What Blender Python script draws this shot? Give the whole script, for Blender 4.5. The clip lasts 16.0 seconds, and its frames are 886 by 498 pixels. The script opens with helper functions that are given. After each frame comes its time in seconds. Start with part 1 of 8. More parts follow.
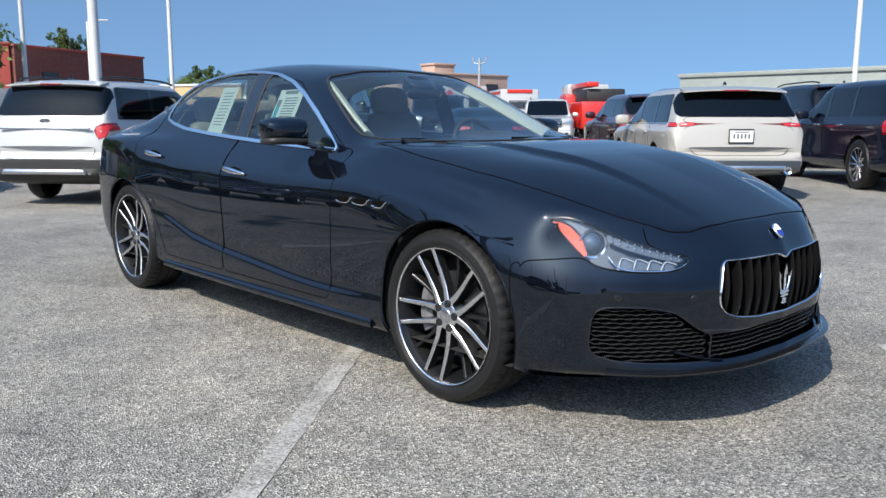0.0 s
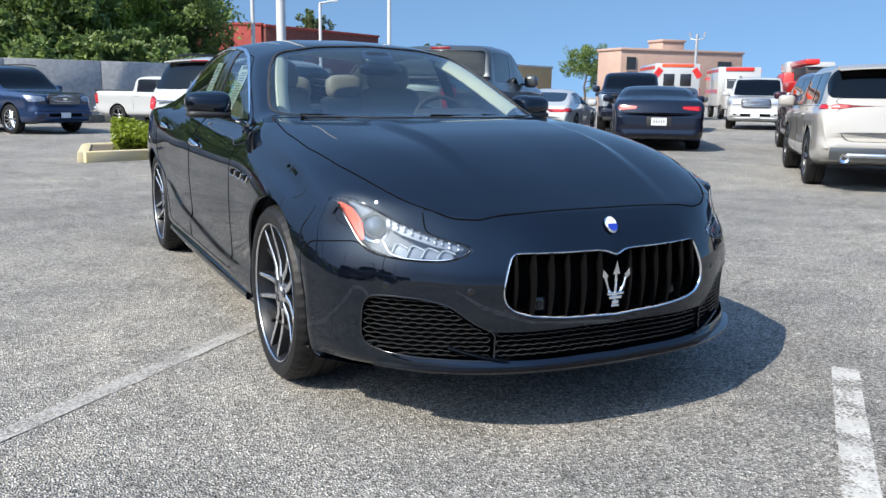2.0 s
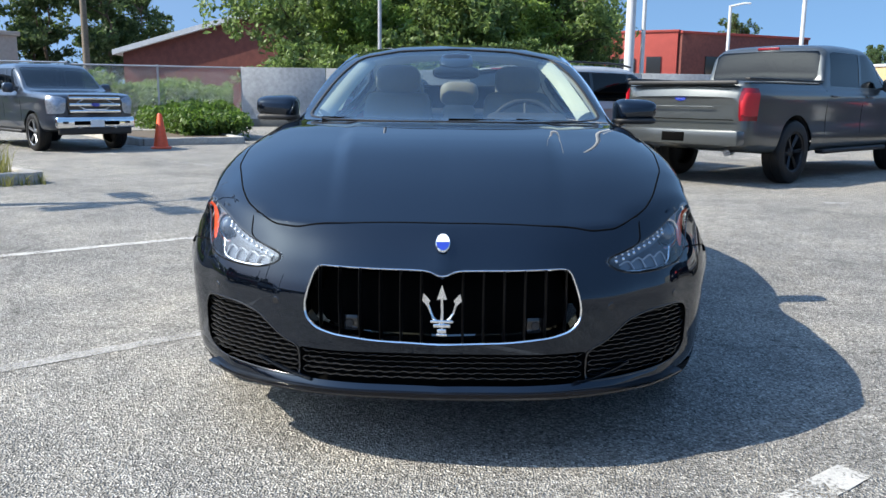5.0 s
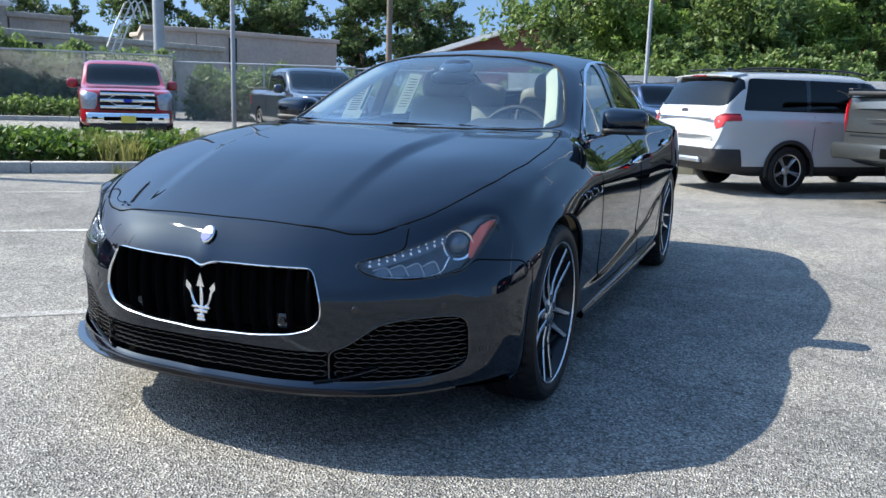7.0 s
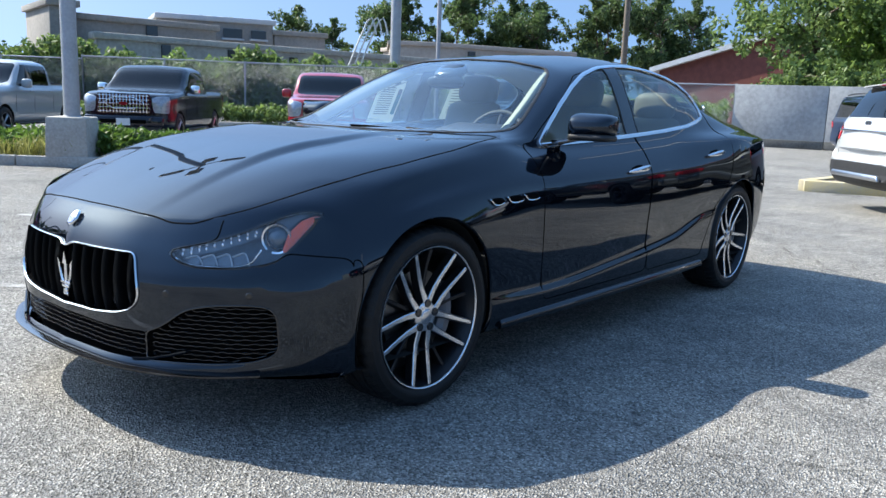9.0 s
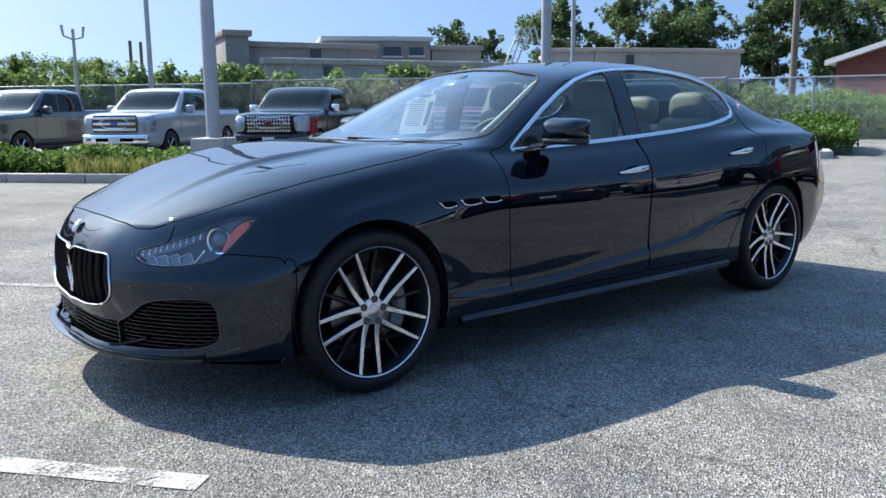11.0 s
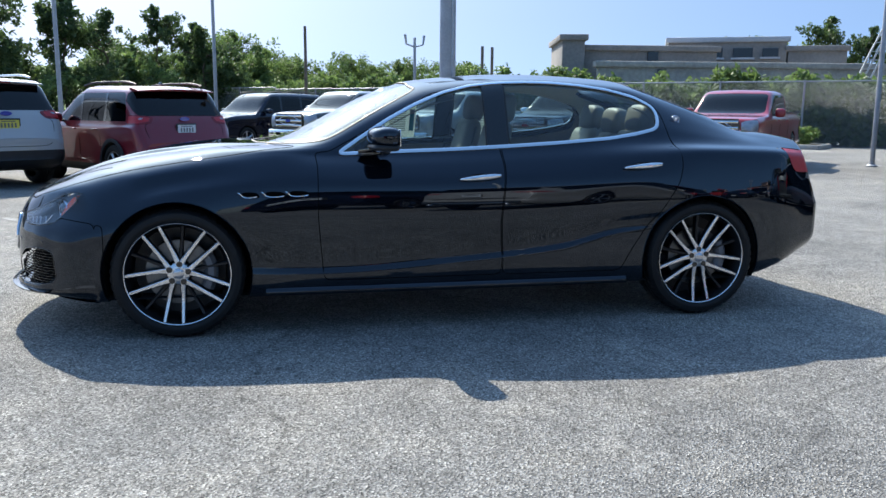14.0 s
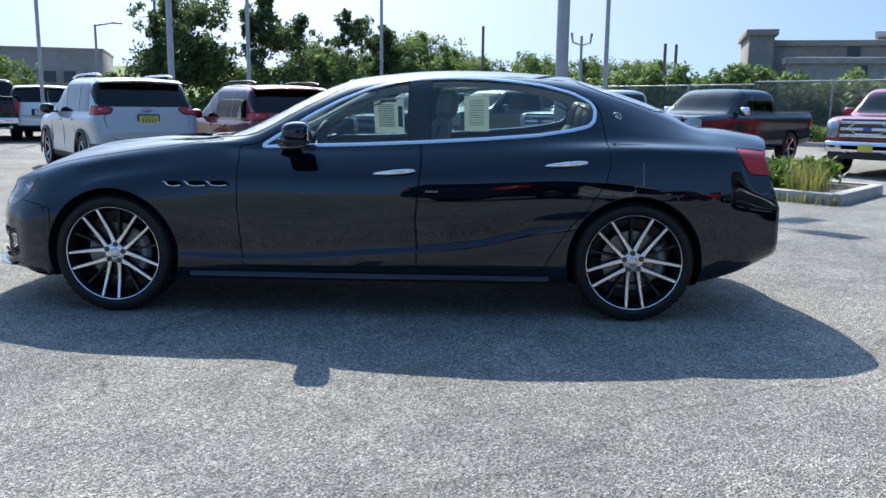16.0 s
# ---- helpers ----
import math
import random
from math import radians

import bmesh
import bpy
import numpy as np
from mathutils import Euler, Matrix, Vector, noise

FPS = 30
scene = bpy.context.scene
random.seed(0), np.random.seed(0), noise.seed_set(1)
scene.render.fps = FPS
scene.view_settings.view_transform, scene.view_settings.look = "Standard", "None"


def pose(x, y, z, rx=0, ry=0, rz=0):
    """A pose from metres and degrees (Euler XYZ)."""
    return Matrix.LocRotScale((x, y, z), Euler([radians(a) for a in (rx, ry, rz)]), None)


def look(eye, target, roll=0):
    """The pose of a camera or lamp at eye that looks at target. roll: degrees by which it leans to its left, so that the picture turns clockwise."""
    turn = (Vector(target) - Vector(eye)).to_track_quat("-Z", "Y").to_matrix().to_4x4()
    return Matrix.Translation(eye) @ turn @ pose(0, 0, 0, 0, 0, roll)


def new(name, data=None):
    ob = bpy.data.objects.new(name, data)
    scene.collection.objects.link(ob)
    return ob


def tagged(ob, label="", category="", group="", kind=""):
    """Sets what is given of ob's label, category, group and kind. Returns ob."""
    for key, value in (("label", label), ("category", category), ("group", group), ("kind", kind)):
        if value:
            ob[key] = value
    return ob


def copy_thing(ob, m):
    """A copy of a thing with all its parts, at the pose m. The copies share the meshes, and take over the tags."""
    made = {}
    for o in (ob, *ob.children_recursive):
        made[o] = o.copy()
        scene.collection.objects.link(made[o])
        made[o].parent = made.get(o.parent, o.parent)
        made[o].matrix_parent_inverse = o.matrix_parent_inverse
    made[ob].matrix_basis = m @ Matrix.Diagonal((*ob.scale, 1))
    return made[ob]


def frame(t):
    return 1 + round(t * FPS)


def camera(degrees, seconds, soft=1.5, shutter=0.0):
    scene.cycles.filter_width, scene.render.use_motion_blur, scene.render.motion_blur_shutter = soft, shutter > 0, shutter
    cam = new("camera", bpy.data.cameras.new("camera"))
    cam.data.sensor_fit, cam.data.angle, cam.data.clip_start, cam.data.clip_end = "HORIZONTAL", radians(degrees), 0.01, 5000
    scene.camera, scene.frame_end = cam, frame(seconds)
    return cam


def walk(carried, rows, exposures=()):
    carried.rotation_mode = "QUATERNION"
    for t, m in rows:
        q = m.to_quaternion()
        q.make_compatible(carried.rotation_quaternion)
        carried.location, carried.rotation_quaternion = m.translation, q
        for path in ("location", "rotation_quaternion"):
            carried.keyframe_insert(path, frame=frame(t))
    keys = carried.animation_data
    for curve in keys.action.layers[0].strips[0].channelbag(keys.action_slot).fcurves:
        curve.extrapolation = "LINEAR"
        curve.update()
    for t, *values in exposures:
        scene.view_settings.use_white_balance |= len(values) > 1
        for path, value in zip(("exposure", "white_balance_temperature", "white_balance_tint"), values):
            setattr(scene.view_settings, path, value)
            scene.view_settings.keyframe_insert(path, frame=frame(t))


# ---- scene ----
cam = camera(56.63, 16.0)
PATH = [
    (0, pose(3.812, -3.052, 1.113, 80.97, -0.12, 47.28)),
    (0.5, pose(4.070, -2.887, 1.116, 80.71, -0.08, 49.73)),
    (1, pose(4.253, -2.593, 1.114, 80.28, 0.01, 53.40)),
    (1.5, pose(4.419, -2.205, 1.125, 79.79, -0.34, 57.96)),
    (2, pose(4.594, -1.759, 1.118, 79.35, -0.78, 63.17)),
    (2.5, pose(4.648, -1.314, 1.090, 79.43, -1.11, 69.03)),
    (3, pose(4.722, -0.881, 1.106, 79.32, -1.40, 75.18)),
    (3.5, pose(4.789, -0.461, 1.121, 79.35, -1.34, 80.51)),
    (4, pose(4.780, -0.171, 1.115, 79.38, -1.10, 84.67)),
    (4.5, pose(4.813, -0.073, 1.119, 79.53, -0.91, 88.04)),
    (4.7, pose(4.812, -0.040, 1.119, 79.53, -0.76, 89.40)),
    (6.8, pose(4.550, 1.534, 1.141, 79.48, -1.65, 110.61)),
    (7, pose(4.500, 1.684, 1.146, 79.50, -1.74, 112.75)),
    (7.5, pose(4.277, 1.995, 1.130, 79.61, -1.97, 118.00)),
    (8, pose(4.096, 2.297, 1.138, 79.62, -2.25, 122.74)),
    (8.5, pose(3.940, 2.646, 1.150, 79.71, -2.13, 126.79)),
    (9, pose(3.781, 2.862, 1.147, 79.79, -2.10, 130.05)),
    (9.2, pose(3.745, 2.926, 1.151, 79.83, -1.97, 131.43)),
    (11.3, pose(3.115, 3.898, 1.169, 80.21, 0.32, 144.23)),
    (11.5, pose(2.964, 4.071, 1.170, 80.16, 0.02, 146.11)),
    (12, pose(2.649, 4.411, 1.177, 80.21, 0.09, 150.29)),
    (12.5, pose(2.256, 4.686, 1.197, 80.29, -0.13, 154.72)),
    (13, pose(1.837, 4.992, 1.210, 80.37, -0.38, 159.21)),
    (13.5, pose(1.418, 5.162, 1.201, 80.36, -0.43, 163.73)),
    (14, pose(1.024, 5.342, 1.210, 80.36, -0.46, 168.03)),
    (14.5, pose(0.589, 5.520, 1.214, 80.21, -0.55, 172.25)),
    (15, pose(0.155, 5.548, 1.193, 80.21, -0.69, 176.13)),
    (15.5, pose(-0.275, 5.579, 1.196, 80.13, -0.69, 179.48)),
    (16, pose(-0.575, 5.544, 1.205, 80.19, -0.66, 182.10)),
]
walk(cam, PATH, [(0, 0.9, 6900, 9), (3, 1.16, 6900, 9), (5, 1.24, 6900, 8), (8, 1.34, 6700, 7), (12, 1.18, 6650, 7), (16, 1.11, 6600, 7)])


# ---- world and light ----
SUN = Vector((0.285, -1.095, 1.08)).normalized()
world = bpy.data.worlds.new("sky")
scene.world = world
world.use_nodes = True
wn = world.node_tree.nodes
sky = wn.new("ShaderNodeTexSky")
sky.sky_type = "NISHITA"
sky.sun_disc = False
sky.sun_elevation = math.asin(SUN.z)
sky.sun_rotation = math.atan2(SUN.x, SUN.y)
sky.air_density, sky.dust_density, sky.ozone_density = 1.0, 0.8, 2.5
wn["Background"].inputs["Strength"].default_value = 0.185
# lift the view of the sky a little, so that the haze band at the horizon stays thin
coords, lift = wn.new("ShaderNodeTexCoord"), wn.new("ShaderNodeVectorMath")
lift.operation = "ADD"
lift.inputs[1].default_value = (0.0, 0.0, 0.3)
unit = wn.new("ShaderNodeVectorMath")
unit.operation = "NORMALIZE"
world.node_tree.links.new(coords.outputs["Generated"], lift.inputs[0])
world.node_tree.links.new(lift.outputs[0], unit.inputs[0])
world.node_tree.links.new(unit.outputs[0], sky.inputs["Vector"])
# blue away from the sun, paler and brighter haze towards it
glow, span, tint, shade = wn.new("ShaderNodeVectorMath"), wn.new("ShaderNodeMapRange"), wn.new("ShaderNodeMix"), wn.new("ShaderNodeMix")
glow.operation = "DOT_PRODUCT"
glow.inputs[1].default_value = SUN
span.interpolation_type = "SMOOTHSTEP"
span.inputs["From Min"].default_value, span.inputs["From Max"].default_value = -0.7, 0.95
tint.data_type = shade.data_type = "RGBA"
tint.inputs[6].default_value, tint.inputs[7].default_value = (0.43, 0.53, 0.575, 1), (0.41, 0.41, 0.43, 1)
# the hazy sky grows brighter upwards on the sun's side
split, rise, solar = wn.new("ShaderNodeSeparateXYZ"), wn.new("ShaderNodeMapRange"), wn.new("ShaderNodeMix")
rise.interpolation_type = "SMOOTHSTEP"
rise.inputs["From Min"].default_value, rise.inputs["From Max"].default_value = 0.1, 0.5
solar.data_type = "RGBA"
solar.inputs[6].default_value, solar.inputs[7].default_value = (0.41, 0.41, 0.43, 1), (0.82, 1.0, 1.09, 1)
for a, b in ((coords.outputs["Generated"], split.inputs[0]), (split.outputs["Z"], rise.inputs[0]), (rise.outputs[0], solar.inputs[0]), (solar.outputs[2], tint.inputs[7])):
    world.node_tree.links.new(a, b)
shade.blend_type = "MULTIPLY"
shade.inputs[0].default_value = 1.0
for a, b in ((coords.outputs["Generated"], glow.inputs[0]), (glow.outputs["Value"], span.inputs[0]), (span.outputs[0], tint.inputs[0]), (sky.outputs[0], shade.inputs[6]), (tint.outputs[2], shade.inputs[7])):
    world.node_tree.links.new(a, b)
world.node_tree.links.new(shade.outputs[2], wn["Background"].inputs["Color"])
sun = new("sun", bpy.data.lights.new("sun", "SUN"))
sun.data.energy, sun.data.angle, sun.data.color = 3.9, radians(0.55), (1.0, 0.95, 0.87)
sun.matrix_world = look(SUN * 60, (0, 0, 0))

# ---- materials ----
def material(name, color, rough=0.5, metal=0.0, coat=0.0, vary=0.0, scale=4.0, bump=0.0, bump_scale=60.0, spec=0.5, color2=None, emit=0.0, alpha=None):
    """A node material: base colour broken up by noise at two scales, with fine relief."""
    m = bpy.data.materials.new(name)
    m.use_nodes = True
    nt = m.node_tree
    p = nt.nodes["Principled BSDF"]
    p.inputs["Base Color"].default_value = (*color, 1)
    p.inputs["Roughness"].default_value = rough
    p.inputs["Metallic"].default_value = metal
    p.inputs["Coat Weight"].default_value = coat
    p.inputs["Coat Roughness"].default_value = 0.02
    p.inputs["Specular IOR Level"].default_value = spec
    if emit:
        p.inputs["Emission Color"].default_value = (*color, 1)
        p.inputs["Emission Strength"].default_value = emit
    co = nt.nodes.new("ShaderNodeTexCoord")
    if vary or color2:
        n1 = nt.nodes.new("ShaderNodeTexNoise")
        n1.inputs["Scale"].default_value, n1.inputs["Detail"].default_value = scale, 6
        n2 = nt.nodes.new("ShaderNodeTexNoise")
        n2.inputs["Scale"].default_value, n2.inputs["Detail"].default_value = scale * 9, 4
        add = nt.nodes.new("ShaderNodeMath")
        add.operation = "ADD"
        half = nt.nodes.new("ShaderNodeMath")
        half.operation, half.inputs[1].default_value = "MULTIPLY", 0.5
        ramp = nt.nodes.new("ShaderNodeValToRGB")
        c2 = color2 or tuple(max(0, c * (1 - vary)) for c in color)
        c1 = color if color2 else tuple(min(1, c * (1 + vary)) for c in color)
        ramp.color_ramp.elements[0].color, ramp.color_ramp.elements[0].position = (*c2, 1), 0.36
        ramp.color_ramp.elements[1].color, ramp.color_ramp.elements[1].position = (*c1, 1), 0.64
        for n in (n1, n2):
            nt.links.new(co.outputs["Object"], n.inputs["Vector"])
        nt.links.new(n1.outputs["Fac"], add.inputs[0])
        nt.links.new(n2.outputs["Fac"], add.inputs[1])
        nt.links.new(add.outputs[0], half.inputs[0])
        nt.links.new(half.outputs[0], ramp.inputs[0])
        nt.links.new(ramp.outputs[0], p.inputs["Base Color"])
    if bump:
        n3 = nt.nodes.new("ShaderNodeTexNoise")
        n3.inputs["Scale"].default_value, n3.inputs["Detail"].default_value = bump_scale, 5
        b = nt.nodes.new("ShaderNodeBump")
        b.inputs["Strength"].default_value, b.inputs["Distance"].default_value = bump, 0.01
        nt.links.new(co.outputs["Object"], n3.inputs["Vector"])
        nt.links.new(n3.outputs["Fac"], b.inputs["Height"])
        nt.links.new(b.outputs[0], p.inputs["Normal"])
    return m


def paint_material(name, color, rough=0.4, metal=0.0, flake=0.0, dust=0.02):
    """Car paint: base, slight flake, faint dust in the gloss, clear coat."""
    m = material(name, color, rough, metal, 1.0, 0.05 if not flake else flake, 220.0, spec=0.0 if max(color) < 0.03 else 0.4)
    nt = m.node_tree
    p = nt.nodes["Principled BSDF"]
    co = nt.nodes.new("ShaderNodeTexCoord")
    n = nt.nodes.new("ShaderNodeTexNoise")
    n.inputs["Scale"].default_value, n.inputs["Detail"].default_value = 3.0, 8
    r = nt.nodes.new("ShaderNodeMapRange")
    r.inputs["To Min"].default_value, r.inputs["To Max"].default_value = 0.0, dust
    nt.links.new(co.outputs["Object"], n.inputs["Vector"])
    nt.links.new(n.outputs["Fac"], r.inputs["Value"])
    nt.links.new(r.outputs[0], p.inputs["Coat Roughness"])
    return m


def glass_material(name, tint, rough=0.0, ior=1.5, gloss=1.0):
    """Thin sheet glass: what lies behind shows through the tint, with Fresnel gloss."""
    m = bpy.data.materials.new(name)
    m.use_nodes = True
    nt = m.node_tree
    nt.nodes.remove(nt.nodes["Principled BSDF"])
    out = nt.nodes["Material Output"]
    tr = nt.nodes.new("ShaderNodeBsdfTransparent")
    tr.inputs[0].default_value = (*tint, 1)
    gl = nt.nodes.new("ShaderNodeBsdfGlossy")
    gl.inputs["Roughness"].default_value = rough
    gl.inputs["Color"].default_value = (gloss, gloss, gloss, 1)
    lw = nt.nodes.new("ShaderNodeLayerWeight")
    lw.inputs["Blend"].default_value = 0.5
    steep = nt.nodes.new("ShaderNodeMath")
    steep.operation, steep.inputs[1].default_value = "POWER", 4.5
    nt.links.new(lw.outputs["Facing"], steep.inputs[0])
    fr = nt.nodes.new("ShaderNodeMapRange")
    low = 2 * ((ior - 1) / (ior + 1)) ** 2
    fr.inputs["To Min"].default_value, fr.inputs["To Max"].default_value = low, 1.0
    nt.links.new(steep.outputs[0], fr.inputs["Value"])
    mix = nt.nodes.new("ShaderNodeMixShader")
    nt.links.new(fr.outputs[0], mix.inputs[0])
    nt.links.new(tr.outputs[0], mix.inputs[1])
    nt.links.new(gl.outputs[0], mix.inputs[2])
    nt.links.new(mix.outputs[0], out.inputs[0])
    return m


BLACK_PAINT = paint_material("black paint", (0.0017, 0.0027, 0.005), 0.012, 0.0, 0.3)
black_gloss = BLACK_PAINT.node_tree.nodes["Principled BSDF"]
black_gloss.inputs["Specular IOR Level"].default_value = 0.72
black_gloss.inputs["Specular Tint"].default_value = (0.76, 0.86, 1.0, 1.0)
black_gloss.inputs["Coat Weight"].default_value = 0.0
GLOSS_BLACK = material("gloss black plastic", (0.006, 0.006, 0.007), 0.12, 0, 0.6)
MESH_BLACK = material("gloss black mesh", (0.02, 0.021, 0.023), 0.22, spec=0.5, coat=0.5)
SLAT_BLACK = material("satin black slat", (0.004, 0.004, 0.0045), 0.3, spec=0.3)
CHROME = material("chrome", (0.82, 0.83, 0.85), 0.09, 1.0, vary=0.03, scale=3)
SATIN_CHROME = material("satin trim", (0.62, 0.63, 0.66), 0.22, 1.0, vary=0.05, scale=5)
RUBBER = material("rubber", (0.008, 0.008, 0.0085), 0.52, vary=0.25, scale=14, bump=0.25, bump_scale=160, spec=0.3)
TRIM = material("black trim", (0.014, 0.014, 0.015), 0.55, vary=0.2, scale=10, bump=0.15, bump_scale=220)
GAP = material("panel gap", (0.002, 0.002, 0.002), 0.9, spec=0.05)
WELL = material("wheel well liner", (0.008, 0.008, 0.008), 0.95, vary=0.3, scale=9)
MACHINED = material("machined alloy", (0.72, 0.73, 0.75), 0.24, 1.0, vary=0.06, scale=18)
RIM_DARK = material("dark alloy", (0.026, 0.027, 0.03), 0.35, 0.7, vary=0.1, scale=14)
DISC = material("brake disc steel", (0.16, 0.16, 0.16), 0.4, 1.0, vary=0.2, scale=22)
CALIPER = material("brake caliper", (0.16, 0.16, 0.17), 0.5, 0.4, vary=0.1)
LEATHER = material("cream leather", (0.22, 0.2, 0.165), 0.5, vary=0.08, scale=7, bump=0.2, bump_scale=260)
DASH = material("dark dashboard leather", (0.02, 0.019, 0.019), 0.6, vary=0.15, bump=0.2, bump_scale=260)
LINER = material("pale headliner", (0.66, 0.65, 0.56), 0.9, vary=0.05, bump=0.1, bump_scale=300)
CARPET = material("dark carpet", (0.02, 0.02, 0.021), 0.95, vary=0.2, scale=30)
GLASS = glass_material("window glass", (0.6, 0.7, 0.69), 0.0, 1.45)
SCREEN_GLASS = glass_material("windscreen glass", (0.78, 0.85, 0.85), 0.0, 1.5)
DARK_GLASS = glass_material("privacy glass", (0.02, 0.024, 0.028), 0.0, 1.3)
LENS = glass_material("clear lamp lens", (0.94, 0.95, 0.96), 0.0, 1.45)
REFLECTOR = material("lamp reflector", (0.8, 0.82, 0.86), 0.22, 1.0, vary=0.08, scale=30)
LAMP_GREY = material("lamp housing", (0.08, 0.095, 0.12), 0.55, 0.3, vary=0.2, scale=20)
PROJECTOR = material("projector lens", (0.04, 0.06, 0.09), 0.03, 0.0, 1.0, spec=0.9)
AMBER = material("amber reflector", (0.75, 0.09, 0.03), 0.2, 0, 1.0, vary=0.1, scale=60)
RED_LENS = material("red lamp lens", (0.17, 0.003, 0.008), 0.18, 0, 0.25, vary=0.15, scale=40)
RED_BAR = material("red light bar", (0.42, 0.012, 0.02), 0.4, vary=0.2, scale=60)
HEAD_SILVER = material("headlamp bowl", (0.34, 0.36, 0.4), 0.3, 0.5, vary=0.3, scale=18)
PAPER = material("white paper", (0.72, 0.74, 0.7), 0.7, vary=0.03, scale=12)
glow_through = PAPER.node_tree.nodes.new("ShaderNodeBsdfTranslucent")
glow_through.inputs[0].default_value = (0.72, 0.74, 0.7, 1)
halves = PAPER.node_tree.nodes.new("ShaderNodeMixShader")
PAPER.node_tree.links.new(PAPER.node_tree.nodes["Principled BSDF"].outputs[0], halves.inputs[1])
PAPER.node_tree.links.new(glow_through.outputs[0], halves.inputs[2])
PAPER.node_tree.links.new(halves.outputs[0], PAPER.node_tree.nodes["Material Output"].inputs[0])
INK = material("grey print", (0.12, 0.13, 0.13), 0.8)
TEAL_INK = material("teal print", (0.02, 0.22, 0.26), 0.8)
WHITE_INK = material("white print", (0.75, 0.75, 0.75), 0.6)
BLUE_ENAMEL = material("blue enamel", (0.01, 0.03, 0.3), 0.15, 0, 1.0)

LIGHT_GUIDE = material("frosted light guide", (0.3, 0.34, 0.39), 0.35, vary=0.05, scale=50)
LAMP_WHITE = material("satin lamp reflector", (0.12, 0.145, 0.18), 0.42, 0.4, vary=0.08, scale=40)
PILLAR_CREAM = material("cream pillar trim", (0.42, 0.42, 0.33), 0.8, vary=0.06, bump=0.1, bump_scale=300)
WHITE_PAINT = paint_material("white paint", (0.38, 0.39, 0.395), 0.35)
PEARL_PAINT = paint_material("pearl white paint", (0.32, 0.308, 0.285), 0.3, 0.0)
GREY_PAINT = paint_material("dark grey metallic paint", (0.066, 0.073, 0.075), 0.35, 0.6, 0.15, 0.2)
NAVY_PAINT = paint_material("navy blue paint", (0.012, 0.03, 0.085), 0.3, 0.4, 0.15)
MIDNIGHT_PAINT = paint_material("blue-black paint", (0.006, 0.009, 0.02), 0.3, 0.2, 0.2, 0.12)
SLATE_PAINT = paint_material("slate blue paint", (0.03, 0.04, 0.058), 0.3, 0.4, 0.15)
RED_PAINT = paint_material("bright red paint", (0.3, 0.006, 0.014), 0.3, 0.1, 0.08)
DUSTY_BLACK = paint_material("dusty blue-black paint", (0.008, 0.012, 0.02), 0.45, 0.1, 0.2, 0.22)
WINE_PAINT = paint_material("wine red paint", (0.17, 0.005, 0.014), 0.3, 0.3, 0.12)
MAROON_PAINT = paint_material("dark maroon paint", (0.035, 0.005, 0.009), 0.3, 0.3, 0.12)
SILVER_PAINT = paint_material("silver white paint", (0.62, 0.63, 0.64), 0.32, 0.3, 0.1)
CAR_INSIDE = material("dark cabin lining", (0.02, 0.02, 0.022), 0.9, vary=0.2)
PLATE_WHITE = material("white plate", (0.62, 0.64, 0.66), 0.5, vary=0.05)
PLATE_YELLOW = material("yellow plate", (0.62, 0.52, 0.08), 0.5, vary=0.05)
ORANGE = material("orange cone plastic", (0.75, 0.09, 0.03), 0.5, vary=0.12, scale=9)
SPOKE_SILVER = material("silver alloy", (0.55, 0.56, 0.58), 0.3, 1.0, vary=0.08, scale=12)
FIRE_RED = material("red lacquer", (0.5, 0.02, 0.015), 0.35, 0, 0.5, vary=0.06)

# ---- shared builders ----
def pchip(x, y, xq):
    """Monotone cubic through (x, y); y may have several columns."""
    x, y, xq = np.asarray(x, float), np.asarray(y, float), np.asarray(xq, float)
    flat = y.reshape(len(x), -1)
    h = np.diff(x)
    d = np.diff(flat, axis=0) / h[:, None]
    m = np.zeros_like(flat)
    m[0], m[-1] = d[0], d[-1]
    for i in range(1, len(x) - 1):
        w1, w2 = 2 * h[i] + h[i - 1], h[i] + 2 * h[i - 1]
        ok = d[i - 1] * d[i] > 0
        a, b = np.where(ok, d[i - 1], 1.0), np.where(ok, d[i], 1.0)
        m[i] = np.where(ok, (w1 + w2) / (w1 / a + w2 / b), 0.0)
    k = np.clip(np.searchsorted(x, xq) - 1, 0, len(x) - 2)
    t = ((xq - x[k]) / h[k])[:, None]
    hk = h[k][:, None]
    out = (2 * t**3 - 3 * t**2 + 1) * flat[k] + (t**3 - 2 * t**2 + t) * hk * m[k] + (3 * t**2 - 2 * t**3) * flat[k + 1] + (t**3 - t**2) * hk * m[k + 1]
    return out.reshape((len(xq),) + y.shape[1:])


def catmull(x, y, xq):
    """Smooth cubic through (x, y) with central slopes; y may have several columns."""
    x, y, xq = np.asarray(x, float), np.asarray(y, float), np.asarray(xq, float)
    flat = y.reshape(len(x), -1)
    m = np.gradient(flat, x, axis=0)
    h = np.diff(x)
    k = np.clip(np.searchsorted(x, xq) - 1, 0, len(x) - 2)
    t = ((xq - x[k]) / h[k])[:, None]
    hk = h[k][:, None]
    out = (2 * t**3 - 3 * t**2 + 1) * flat[k] + (t**3 - 2 * t**2 + t) * hk * m[k] + (3 * t**2 - 2 * t**3) * flat[k + 1] + (t**3 - t**2) * hk * m[k + 1]
    return out.reshape((len(xq),) + y.shape[1:])


